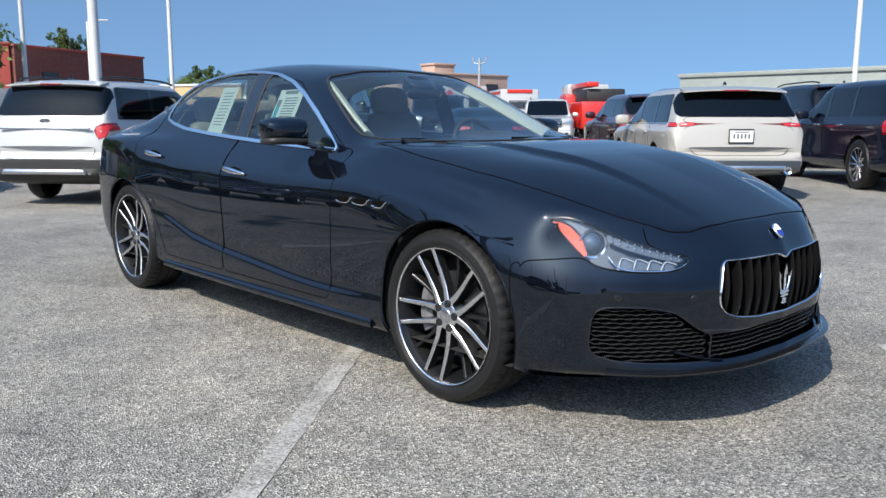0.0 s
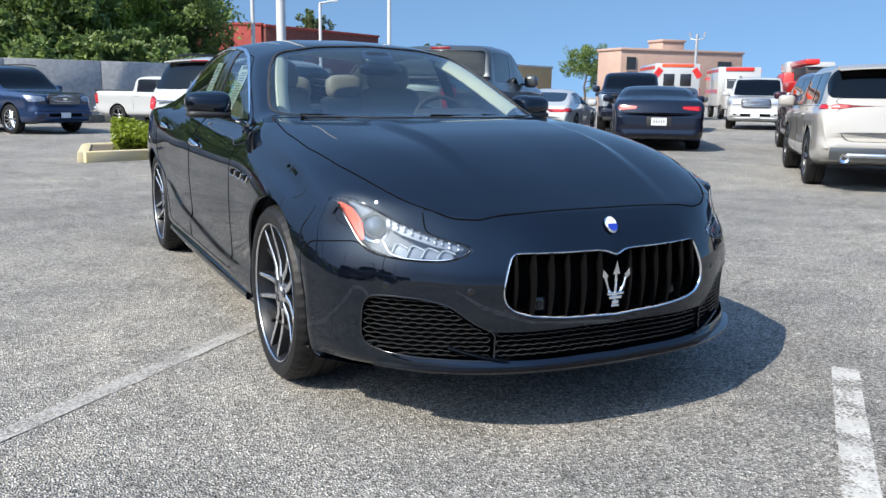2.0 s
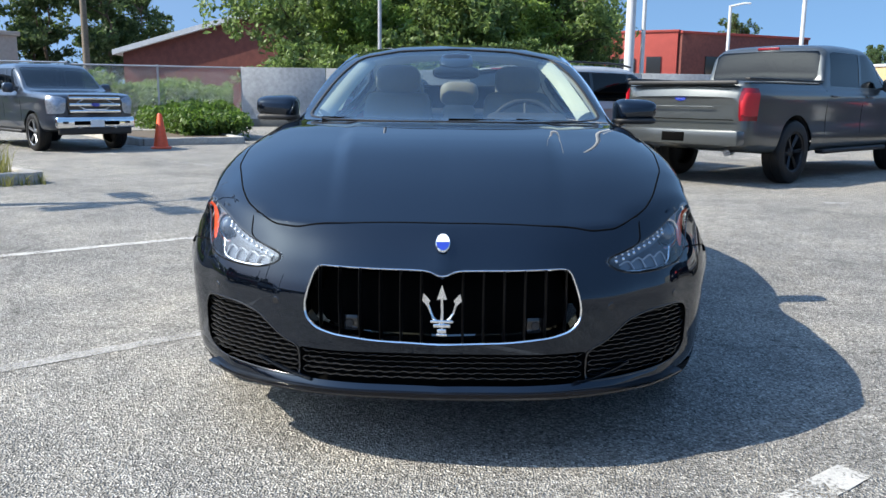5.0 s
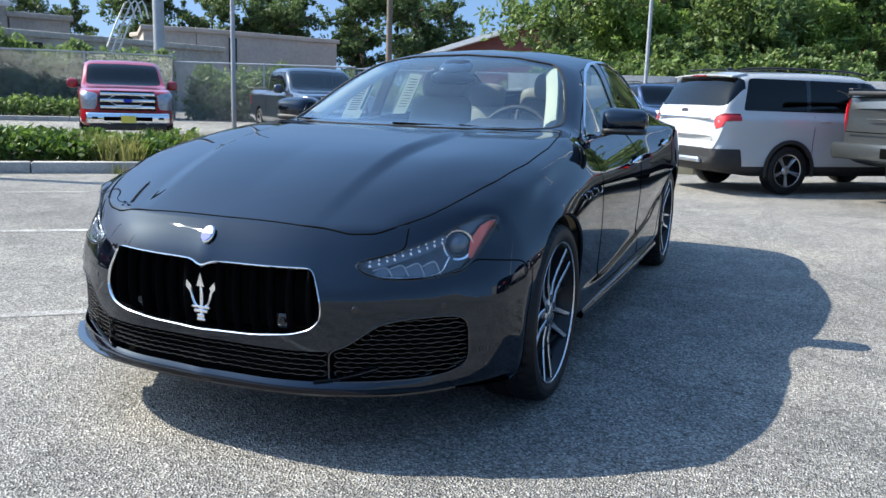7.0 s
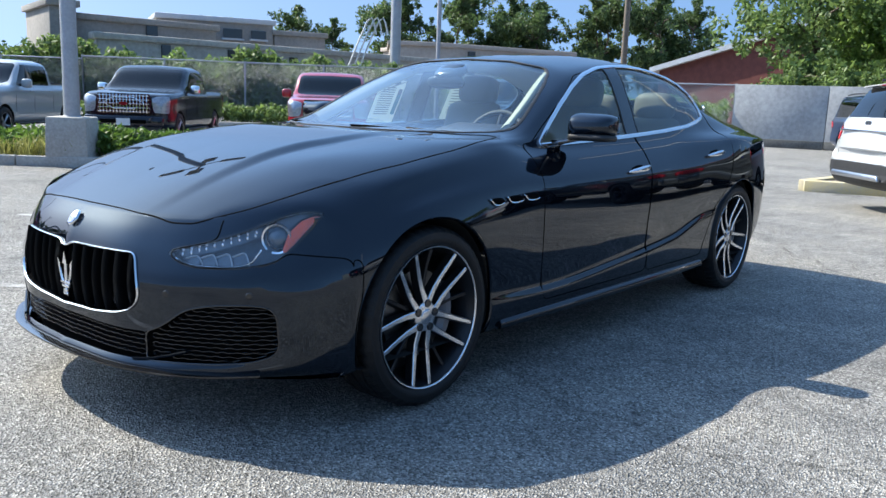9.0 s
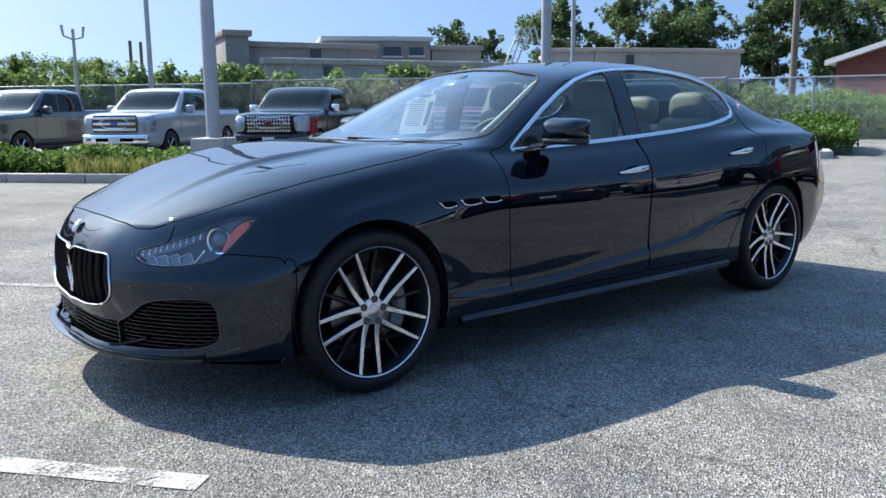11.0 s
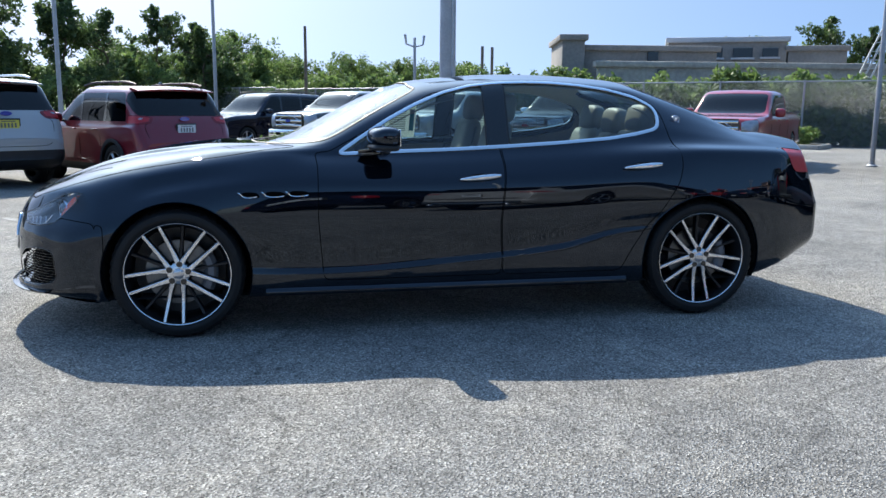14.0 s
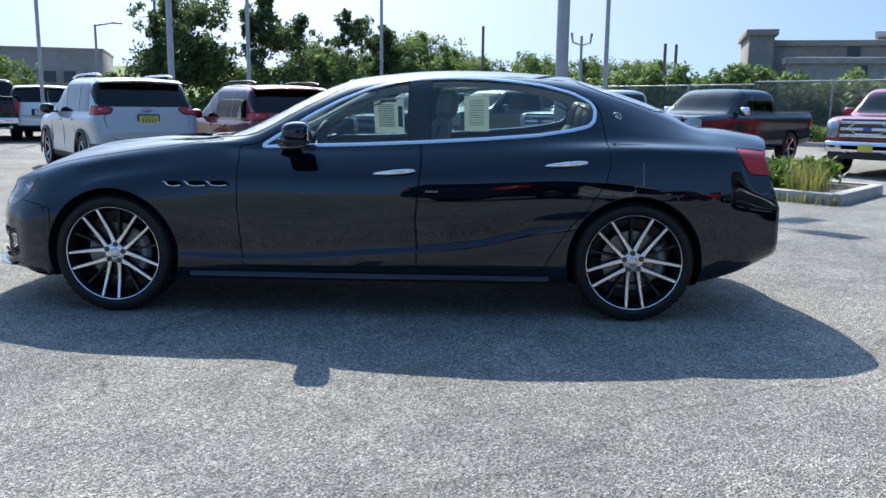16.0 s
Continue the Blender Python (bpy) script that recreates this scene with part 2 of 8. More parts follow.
class Skin:
    """A triangle skin with one normal for each corner, that can be cut along outlines without losing its smooth shading."""

    def __init__(self):
        self.v, self.f, self.n = np.zeros((0, 3)), np.zeros((0, 3), int), None

    def grid(self, g, flip=False):
        a, b = g.shape[:2]
        base = len(self.v)
        self.v = np.vstack([self.v, g.reshape(-1, 3)])
        i = base + np.arange(a * b).reshape(a, b)
        p, q, r, s = i[:-1, :-1].ravel(), i[1:, :-1].ravel(), i[1:, 1:].ravel(), i[:-1, 1:].ravel()
        t = np.vstack([np.stack([p, q, r], 1), np.stack([p, r, s], 1)])
        self.f = np.vstack([self.f, t[:, ::-1] if flip else t])

    def mirror(self):
        n = len(self.v)
        self.v = np.vstack([self.v, self.v * (1, -1, 1)])
        self.f = np.vstack([self.f, self.f[:, ::-1] + n])

    def weld(self, step=1e-4):
        key = np.round(self.v / step).astype(np.int64)
        _, first, back = np.unique(key, axis=0, return_index=True, return_inverse=True)
        self.v, self.f = self.v[first], back.ravel()[self.f]
        f = self.f
        self.f = f[(f[:, 0] != f[:, 1]) & (f[:, 1] != f[:, 2]) & (f[:, 0] != f[:, 2])]
        self.renew()

    def renew(self):
        """Work out the corner normals afresh."""
        e = np.cross(self.v[self.f[:, 1]] - self.v[self.f[:, 0]], self.v[self.f[:, 2]] - self.v[self.f[:, 0]])
        n = np.zeros_like(self.v)
        for k in range(3):
            np.add.at(n, self.f[:, k], e)
        self.n = n / np.maximum(np.linalg.norm(n, axis=1), 1e-12)[:, None]

    def cut(self, faces, dist):
        """Splits the faces (indices) where dist(points) changes sign. Returns the new lists inside (dist > 0) and outside."""
        used = np.unique(self.f[faces])
        d = np.full(len(self.v), -1.0)
        d[used] = dist(self.v[used])
        d[np.abs(d) < 1e-6] = 1e-6
        sgn = d[self.f[faces]] > 0
        cnt = sgn.sum(1)
        inside, outside = list(faces[cnt == 3]), list(faces[cnt == 0])
        verts, norms, tris, made = [], [], [], {}
        base = len(self.v)
        fbase = len(self.f)

        def mid(a, b):
            key = (a, b) if a < b else (b, a)
            if key not in made:
                a, b = key
                t = d[a] / (d[a] - d[b])
                verts.append(self.v[a] * (1 - t) + self.v[b] * t)
                norms.append(self.n[a] * (1 - t) + self.n[b] * t)
                made[key] = base + len(verts) - 1
            return made[key]

        for face, s, c in zip(faces[(cnt == 1) | (cnt == 2)], sgn[(cnt == 1) | (cnt == 2)], cnt[(cnt == 1) | (cnt == 2)]):
            lone = int(np.argmax(s if c == 1 else ~s))
            a, b, e = (int(self.f[face][(lone + k) % 3]) for k in range(3))
            ab, ae = mid(a, b), mid(a, e)
            tip, rest = (inside, outside) if c == 1 else (outside, inside)
            for t, where in (((a, ab, ae), tip), ((ab, b, e), rest), ((ab, e, ae), rest)):
                where.append(fbase + len(tris))
                tris.append(t)
        if verts:
            self.v = np.vstack([self.v, verts])
            nn = np.array(norms)
            self.n = np.vstack([self.n, nn / np.maximum(np.linalg.norm(nn, axis=1), 1e-9)[:, None]])
            self.f = np.vstack([self.f, tris])
        return np.array(inside, int), np.array(outside, int)

    def rims(self, faces):
        """The closed or open border lines of these faces, longest first, as arrays of places and normals."""
        nxt = {}
        edges = {}
        for t in self.f[faces]:
            for k in range(3):
                a, b = int(t[k]), int(t[(k + 1) % 3])
                if (b, a) in edges:
                    del edges[(b, a)]
                else:
                    edges[(a, b)] = 1
        for a, b in edges:
            nxt.setdefault(a, []).append(b)
        loops = []
        ends = {b for _, b in edges}
        starts = [a for a in nxt if a not in ends] + list(nxt)
        for s in starts:
            while nxt.get(s):
                line, at = [s], s
                while nxt.get(at):
                    at = nxt[at].pop()
                    line.append(at)
                    if at == s:
                        break
                loops.append(line)
        loops.sort(key=len, reverse=True)
        return [(self.v[l], self.n[l]) for l in loops if len(l) > 6]

    def mesh(self, name, faces, mat, push=0.0):
        used, back = np.unique(self.f[faces], return_inverse=True)
        me = bpy.data.meshes.new(name)
        v = self.v[used] + self.n[used] * push
        me.from_pydata(v.tolist(), [], back.reshape(-1, 3).tolist())
        me.polygons.foreach_set("use_smooth", np.ones(len(me.polygons), bool))
        me.materials.append(mat)
        me.normals_split_custom_set_from_vertices(self.n[used].tolist())
        return me


def outline(points, axes, keep=None, smooth=0):
    """A signed distance (inside positive) to a closed outline drawn in two axes, for Skin.cut."""
    p = np.asarray(points, float)
    for _ in range(smooth):
        q = np.roll(p, -1, 0)
        p = np.stack([p * 0.75 + q * 0.25, p * 0.25 + q * 0.75], 1).reshape(-1, 2)
    q = np.roll(p, -1, 0)

    def dist(v):
        w = v[:, axes].copy()
        best = np.full(len(w), 1e9)
        odd = np.zeros(len(w), bool)
        for a, b in zip(p, q):
            e = b - a
            t = np.clip(((w - a) @ e) / max(e @ e, 1e-12), 0, 1)
            best = np.minimum(best, np.linalg.norm(w - a - t[:, None] * e, axis=1))
            if a[1] != b[1]:
                odd ^= ((a[1] > w[:, 1]) != (b[1] > w[:, 1])) & (w[:, 0] < (b[0] - a[0]) * (w[:, 1] - a[1]) / (b[1] - a[1]) + a[0])
        s = np.where(odd, best, -best)
        return s if keep is None else np.where(keep(v), s, -1.0)

    return dist


def mesh_of(bm, name, mats, smooth=None):
    me = bpy.data.meshes.new(name)
    bmesh.ops.recalc_face_normals(bm, faces=bm.faces)
    bm.to_mesh(me)
    bm.free()
    for m in mats if isinstance(mats, (list, tuple)) else [mats]:
        me.materials.append(m)
    if smooth is not None:
        me.polygons.foreach_set("use_smooth", np.ones(len(me.polygons), bool))
        me.set_sharp_from_angle(angle=radians(smooth))
    return me


def part(name, data, mat, parent, label="", smooth=40):
    """Links a bmesh (or a mesh made before) as one part under a thing or a part."""
    me = data if isinstance(data, bpy.types.Mesh) else mesh_of(data, name, mat, smooth)
    ob = new(name, me)
    ob.parent = parent
    if label:
        ob["label"] = label
    return ob


def thing(name, label, category, group="", m=None, kind=""):
    ob = new(name)
    ob.empty_display_size = 0.2
    if m is not None:
        ob.matrix_basis = m
    return tagged(ob, label, category, group, kind)


def box(bm, size, at=(0, 0, 0), rot=(0, 0, 0), bevel=0.0, taper=None, mat=0):
    """A bevelled box; taper: scale of the top in x and y."""
    r = bmesh.ops.create_cube(bm, size=1.0)
    vs = r["verts"]
    for v in vs:
        k = taper if taper and v.co.z > 0 else (1, 1)
        v.co = Vector((v.co.x * size[0] * k[0], v.co.y * size[1] * k[1], v.co.z * size[2]))
    fs = {f for v in vs for f in v.link_faces}
    for f in fs:
        f.material_index = mat
    if bevel:
        es = {e for v in vs for e in v.link_edges}
        r = bmesh.ops.bevel(bm, geom=list(es), offset=bevel, segments=2, profile=0.5, affect="EDGES")
        for f in r["faces"]:
            f.material_index = mat
        vs = list({v for f in (set(r["faces"]) | {f for f in fs if f.is_valid}) for v in f.verts})
    m = pose(*at, *rot)
    for v in vs:
        v.co = m @ v.co
    return vs


def lathe(bm, profile, segs=48, axis="y", at=(0, 0, 0), mat=0, closed=False):
    """Turns a profile of (radius, along) round an axis."""
    rings = []
    n = len(profile)
    for k in range(segs):
        a = 2 * math.pi * k / segs
        c, s = math.cos(a), math.sin(a)
        row = []
        for r, h in profile:
            co = {"y": (r * c, h, r * s), "z": (r * c, r * s, h), "x": (h, r * c, r * s)}[axis]
            row.append(bm.verts.new(Vector(co) + Vector(at)))
        rings.append(row)
    for k in range(segs):
        a, b = rings[k], rings[(k + 1) % segs]
        for i in range(n if closed else n - 1):
            f = bm.faces.new((a[i], a[(i + 1) % n], b[(i + 1) % n], b[i]))
            f.material_index = mat
    return rings


def rod(bm, a, b, r1, r2=None, segs=8, mat=0):
    a, b = Vector(a), Vector(b)
    d = b - a
    q = d.to_track_quat("Z", "Y").to_matrix()
    r2 = r1 if r2 is None else r2
    lo, hi = [], []
    for k in range(segs):
        u = Vector((math.cos(2 * math.pi * k / segs), math.sin(2 * math.pi * k / segs), 0))
        lo.append(bm.verts.new(a + q @ (u * r1)))
        hi.append(bm.verts.new(b + q @ (u * r2)))
    for k in range(segs):
        j = (k + 1) % segs
        bm.faces.new((lo[k], lo[j], hi[j], hi[k])).material_index = mat
    bm.faces.new(lo[::-1]).material_index = mat
    bm.faces.new(hi).material_index = mat


def tube(bm, line, normals, width, height, closed=None, lift=0.0, segs=6, mat=0, every=0.0):
    """A flat-oval strip along a line that lies on a skin."""
    p, n = np.asarray(line, float), np.asarray(normals, float)
    if closed is None:
        closed = np.linalg.norm(p[0] - p[-1]) < 1e-5
    if every:
        keep = [0]
        for i in range(1, len(p)):
            if np.linalg.norm(p[i] - p[keep[-1]]) > every:
                keep.append(i)
        p, n = p[keep], n[keep]
    elif closed:
        p, n = p[:-1], n[:-1]
    for _ in range(2):
        if closed:
            p = (np.roll(p, 1, 0) + 2 * p + np.roll(p, -1, 0)) / 4
        else:
            p = np.vstack([p[:1], (p[:-2] + 2 * p[1:-1] + p[2:]) / 4, p[-1:]])
    t = (np.roll(p, -1, 0) - np.roll(p, 1, 0)) if closed else np.gradient(p, axis=0)
    t /= np.maximum(np.linalg.norm(t, axis=1), 1e-9)[:, None]
    s = np.cross(t, n)
    s /= np.maximum(np.linalg.norm(s, axis=1), 1e-9)[:, None]
    up = np.cross(s, t)
    rings = []
    for k in range(segs):
        a = 2 * math.pi * (k + 0.5) / segs
        q = p + up * lift + s * (math.cos(a) * width / 2) + up * (math.sin(a) * height / 2)
        rings.append([bm.verts.new(c) for c in q])
    m = len(p)
    for k in range(segs):
        a, b = rings[k], rings[(k + 1) % segs]
        for i in range(m if closed else m - 1):
            j = (i + 1) % m
            bm.faces.new((a[i], b[i], b[j], a[j])).material_index = mat
    if not closed:
        bm.faces.new([r[0] for r in rings]).material_index = mat
        bm.faces.new([r[-1] for r in rings][::-1]).material_index = mat


def wire(points, radius, segs=6, closed=False):
    """A bmesh tube through free points."""
    bm = bmesh.new()
    p = np.asarray(points, float)
    t = np.gradient(p, axis=0)
    n = np.cross(t, (0.13, 0.31, 0.94))
    n[np.linalg.norm(n, axis=1) < 1e-6] = (1, 0, 0)
    n /= np.linalg.norm(n, axis=1)[:, None]
    if closed:
        p, n = np.vstack([p, p[:1]]), np.vstack([n, n[:1]])
    tube(bm, p, n, radius * 2, radius * 2, closed=closed, segs=segs)
    return bm


def plate(bm, points, thick, m=None, mat=0):
    """A flat sheet of that outline in x and y, with thickness in z, put in place by m."""
    m = m or Matrix.Identity(4)
    lo = [bm.verts.new(m @ Vector((x, y, 0))) for x, y in points]
    hi = [bm.verts.new(m @ Vector((x, y, thick))) for x, y in points]
    n = len(points)
    bm.faces.new(lo[::-1]).material_index = mat
    bm.faces.new(hi).material_index = mat
    for i in range(n):
        j = (i + 1) % n
        bm.faces.new((lo[i], lo[j], hi[j], hi[i])).material_index = mat

# ---- ground, kerbs, lines, walls, fence, buildings ----
def asphalt_material():
    """Weathered asphalt: pale aggregate, large pale and dark drifts, oil spots, fine cracks."""
    m = bpy.data.materials.new("weathered asphalt")
    m.use_nodes = True
    nt = m.node_tree
    p = nt.nodes["Principled BSDF"]
    p.inputs["Roughness"].default_value = 0.86
    p.inputs["Specular IOR Level"].default_value = 0.35
    co = nt.nodes.new("ShaderNodeTexCoord")

    def noise_node(scale, detail, rough=0.55):
        n = nt.nodes.new("ShaderNodeTexNoise")
        n.inputs["Scale"].default_value, n.inputs["Detail"].default_value, n.inputs["Roughness"].default_value = scale, detail, rough
        nt.links.new(co.outputs["Object"], n.inputs["Vector"])
        return n

    def ramp(src, stops):
        r = nt.nodes.new("ShaderNodeValToRGB")
        while len(r.color_ramp.elements) < len(stops):
            r.color_ramp.elements.new(0.5)
        for e, (pos, c) in zip(r.color_ramp.elements, stops):
            e.position, e.color = pos, (*c, 1)
        nt.links.new(src, r.inputs[0])
        return r.outputs[0]

    def mix(kind, a, b, fac=1.0):
        n = nt.nodes.new("ShaderNodeMix")
        n.data_type, n.blend_type = "RGBA", kind
        n.inputs[0].default_value = fac
        nt.links.new(a, n.inputs[6])
        nt.links.new(b, n.inputs[7])
        return n.outputs[2]

    vor = nt.nodes.new("ShaderNodeTexVoronoi")
    vor.inputs["Scale"].default_value = 135.0
    nt.links.new(co.outputs["Object"], vor.inputs["Vector"])
    bw = nt.nodes.new("ShaderNodeRGBToBW")
    nt.links.new(vor.outputs["Color"], bw.inputs[0])
    stone = ramp(bw.outputs[0], [(0.1, (0.07, 0.067, 0.062)), (0.4, (0.2, 0.192, 0.177)), (0.7, (0.335, 0.322, 0.296)), (0.95, (0.6, 0.578, 0.534))])
    drift = ramp(noise_node(0.35, 8).outputs["Fac"], [(0.3, (0.7, 0.7, 0.7)), (0.5, (0.98, 0.98, 0.98)), (0.7, (1.22, 1.19, 1.14))])
    patch = ramp(noise_node(1.7, 7, 0.62).outputs["Fac"], [(0.32, (0.78, 0.79, 0.8)), (0.5, (1.0, 1.0, 1.0)), (0.68, (1.17, 1.15, 1.11))])
    fine = ramp(noise_node(7.0, 6, 0.7).outputs["Fac"], [(0.3, (0.82, 0.82, 0.82)), (0.7, (1.15, 1.15, 1.15))])
    spots = ramp(noise_node(2.3, 5, 0.6).outputs["Fac"], [(0.27, (0.36, 0.36, 0.36)), (0.315, (1, 1, 1))])
    cv = nt.nodes.new("ShaderNodeTexVoronoi")
    cv.feature = "DISTANCE_TO_EDGE"
    cv.inputs["Scale"].default_value = 0.16
    warp = noise_node(0.9, 6)
    add = nt.nodes.new("ShaderNodeVectorMath")
    add.operation = "ADD"
    nt.links.new(co.outputs["Object"], add.inputs[0])
    nt.links.new(warp.outputs["Color"], add.inputs[1])
    nt.links.new(add.outputs[0], cv.inputs["Vector"])
    crack = ramp(cv.outputs["Distance"], [(0.0, (0.72, 0.72, 0.72)), (0.0025, (1, 1, 1))])
    col = mix("MULTIPLY", mix("MULTIPLY", mix("MULTIPLY", stone, drift), patch), fine)
    col = mix("MULTIPLY", mix("MULTIPLY", col, spots), crack)
    nt.links.new(col, p.inputs["Base Color"])
    b = nt.nodes.new("ShaderNodeBump")
    b.inputs["Strength"].default_value, b.inputs["Distance"].default_value = 1.0, 0.011
    nt.links.new(vor.outputs["Distance"], b.inputs["Height"])
    nt.links.new(b.outputs[0], p.inputs["Normal"])
    return m


ASPHALT = asphalt_material()
LINE = material("worn white road paint", (0.46, 0.45, 0.425), 0.8, vary=0.0, scale=9, color2=(0.3, 0.295, 0.28), bump=0.4, bump_scale=90)
FAINT_LINE = material("faded road paint", (0.4, 0.39, 0.37), 0.85, scale=45, color2=(0.22, 0.213, 0.2), bump=0.4, bump_scale=90)
CONCRETE = material("kerb concrete", (0.36, 0.34, 0.31), 0.9, vary=0.2, scale=3, bump=0.4, bump_scale=40)
YELLOW_KERB = material("faded yellow kerb", (0.5, 0.41, 0.2), 0.85, scale=4, color2=(0.4, 0.36, 0.28), bump=0.4, bump_scale=40)
WALL_GREY = material("grey rendered wall", (0.3, 0.31, 0.32), 0.9, vary=0.22, scale=0.9, bump=0.3, bump_scale=25)
WALL_BASE = material("dark wall base", (0.11, 0.11, 0.105), 0.95, vary=0.3, scale=2)
SOIL = material("mulch soil", (0.09, 0.07, 0.05), 0.95, vary=0.4, scale=9, bump=0.6, bump_scale=40)
STEEL = material("galvanised steel", (0.36, 0.37, 0.39), 0.5, 0.5, vary=0.12, scale=3)
WHITE_STEEL = material("white painted steel", (0.5, 0.51, 0.52), 0.45, vary=0.06, scale=2)
WOOD_POLE = material("weathered timber pole", (0.16, 0.13, 0.1), 0.9, vary=0.3, scale=6)
RED_WALL = material("red painted masonry", (0.30, 0.05, 0.04), 0.85, vary=0.12, scale=1.0, bump=0.2, bump_scale=8)
# brick of the hall; doubles as the red building's wall in shade
BRICK_AND_SHADED_RED = material("brown-red brick", (0.13, 0.04, 0.032), 0.9, vary=0.25, scale=3, bump=0.3, bump_scale=14)
ROOF_EDGE = material("pale roof edge", (0.45, 0.47, 0.5), 0.6, vary=0.1)
TAN_WALL = material("tan stucco", (0.36, 0.245, 0.2), 0.9, vary=0.08, scale=0.7)
OCHRE_WALL = material("ochre stucco", (0.42, 0.29, 0.16), 0.9, vary=0.08, scale=0.7)
YARD_WALL = material("weathered pale block", (0.36, 0.34, 0.3), 0.9, vary=0.22, scale=0.6, bump=0.2, bump_scale=10)
GREY_BLOCK = material("pale grey block wall", (0.26, 0.24, 0.22), 0.9, vary=0.16, scale=0.8, bump=0.2, bump_scale=10)
BEIGE_BLOCK = material("beige panel wall", (0.37, 0.32, 0.28), 0.9, vary=0.12, scale=0.6)
SHED_GREEN = material("pale green metal cladding", (0.22, 0.245, 0.235), 0.6, vary=0.1, scale=1)
DARK_PANE = material("dark window pane", (0.02, 0.022, 0.025), 0.15, spec=0.6)
HILL_GRASS = material("far grass slope", (0.13, 0.18, 0.05), 1.0, vary=0.3, scale=0.05)

bm = bmesh.new()
ticks = [-900.0, -300.0, -120.0, -70.0, -50.0] + [-40.0 + k for k in range(71)] + [40.0, 60.0, 100.0, 300.0, 900.0]
knots = [[bm.verts.new((x, y, 0.0)) for y in ticks] for x in ticks]
for a, b in zip(knots[:-1], knots[1:]):
    for k in range(len(ticks) - 1):
        bm.faces.new((a[k], b[k], b[k + 1], a[k + 1]))
tagged(new("ground", mesh_of(bm, "ground", ASPHALT, 60)), "weathered grey asphalt car park", "ground", kind="structure")


def worn_paint(m, low, high, scale):
    """Lets the asphalt show through where the paint is worn off."""
    nt = m.node_tree
    co, n, fine = nt.nodes.new("ShaderNodeTexCoord"), nt.nodes.new("ShaderNodeTexNoise"), nt.nodes.new("ShaderNodeTexNoise")
    n.inputs["Scale"].default_value, n.inputs["Detail"].default_value = scale, 9
    fine.inputs["Scale"].default_value, fine.inputs["Detail"].default_value = 95, 3
    both_n, r = nt.nodes.new("ShaderNodeMath"), nt.nodes.new("ShaderNodeMapRange")
    both_n.operation = "ADD"
    r.inputs["From Min"].default_value, r.inputs["From Max"].default_value = low, high
    clear, mix = nt.nodes.new("ShaderNodeBsdfTransparent"), nt.nodes.new("ShaderNodeMixShader")
    out = nt.nodes["Material Output"]
    for a, b in ((co.outputs["Object"], n.inputs["Vector"]), (co.outputs["Object"], fine.inputs["Vector"]), (n.outputs["Fac"], both_n.inputs[0]), (fine.outputs["Fac"], both_n.inputs[1]), (both_n.outputs[0], r.inputs["Value"]), (r.outputs[0], mix.inputs[0]), (clear.outputs[0], mix.inputs[1]), (nt.nodes["Principled BSDF"].outputs[0], mix.inputs[2]), (mix.outputs[0], out.inputs[0])):
        nt.links.new(a, b)


worn_paint(LINE, 0.76, 1.0, 6)
worn_paint(FAINT_LINE, 0.72, 1.08, 3.5)


def painted_line(a, b, w, mat, label):
    a, b = Vector((*a, 0)), Vector((*b, 0))
    d = (b - a).normalized()
    n = Vector((-d.y, d.x, 0))
    rnd = random.Random(int(a.x * 100))
    bm = bmesh.new()
    k = max(4, int((b - a).length / 0.12))
    left, right = [], []
    for i in range(k + 1):
        p = a + (b - a) * i / k
        left.append(bm.verts.new(p + n * (w / 2 + rnd.uniform(-0.004, 0.004)) + Vector((0, 0, 0.004))))
        right.append(bm.verts.new(p - n * (w / 2 + rnd.uniform(-0.004, 0.004)) + Vector((0, 0, 0.004))))
    for i in range(k):
        bm.faces.new((right[i], right[i + 1], left[i + 1], left[i]))
    tagged(new("line_marking", mesh_of(bm, "line_marking", mat)), label, "line marking", "parking lines", "structure")


painted_line((0.1, -0.08), (4.6, -5.2), 0.09, FAINT_LINE, "worn white parking bay line on asphalt")
painted_line((2.4, 1.27), (5.6, -2.6), 0.105, LINE, "white parking bay line on asphalt")
painted_line((-1.58, -2.03), (0.6, -4.75), 0.1, LINE, "white parking bay line on asphalt")
painted_line((-4.43, 4.05), (-4.45, 4.35), 0.12, LINE, "short white mark on asphalt")
painted_line((-3.6, -3.8), (-1.2, -6.6), 0.1, FAINT_LINE, "worn white parking bay line on asphalt")
painted_line((-7.6, -3.4), (-12.2, -8.6), 0.1, FAINT_LINE, "worn white parking bay line on asphalt")
painted_line((6.6, -4.4), (9.6, -8.0), 0.1, FAINT_LINE, "worn white parking bay line on asphalt")


def island(corners, height, mat, label, name="kerb"):
    """A raised bed: a ring of kerb stones round soil."""
    p = [Vector((*c, 0)) for c in corners]
    ctr = sum(p, Vector()) / len(p)
    k = tagged(new(name), label, "kerb", kind="structure")
    for i in range(len(p)):
        a, b = p[i], p[(i + 1) % len(p)]
        d = b - a
        n = max(1, round(d.length / 1.5))
        for j in range(n):
            q = a + d * (j + 0.5) / n
            bm = bmesh.new()
            box(bm, (d.length / n - 0.012, 0.17, height + 0.1), (q.x, q.y, height / 2 - 0.05), (0, 0, math.degrees(math.atan2(d.y, d.x))), 0.025)
            part("kerb_stone", bm, mat, k)
    bm = bmesh.new()
    vs = [bm.verts.new(ctr + (c - ctr) * 0.985 + Vector((0, 0, height - 0.03))) for c in p]
    bm.faces.new(vs)
    tagged(new("planting_bed", mesh_of(bm, "planting_bed", SOIL)), "dark mulch in a raised kerbed bed", "planting bed", kind="structure")


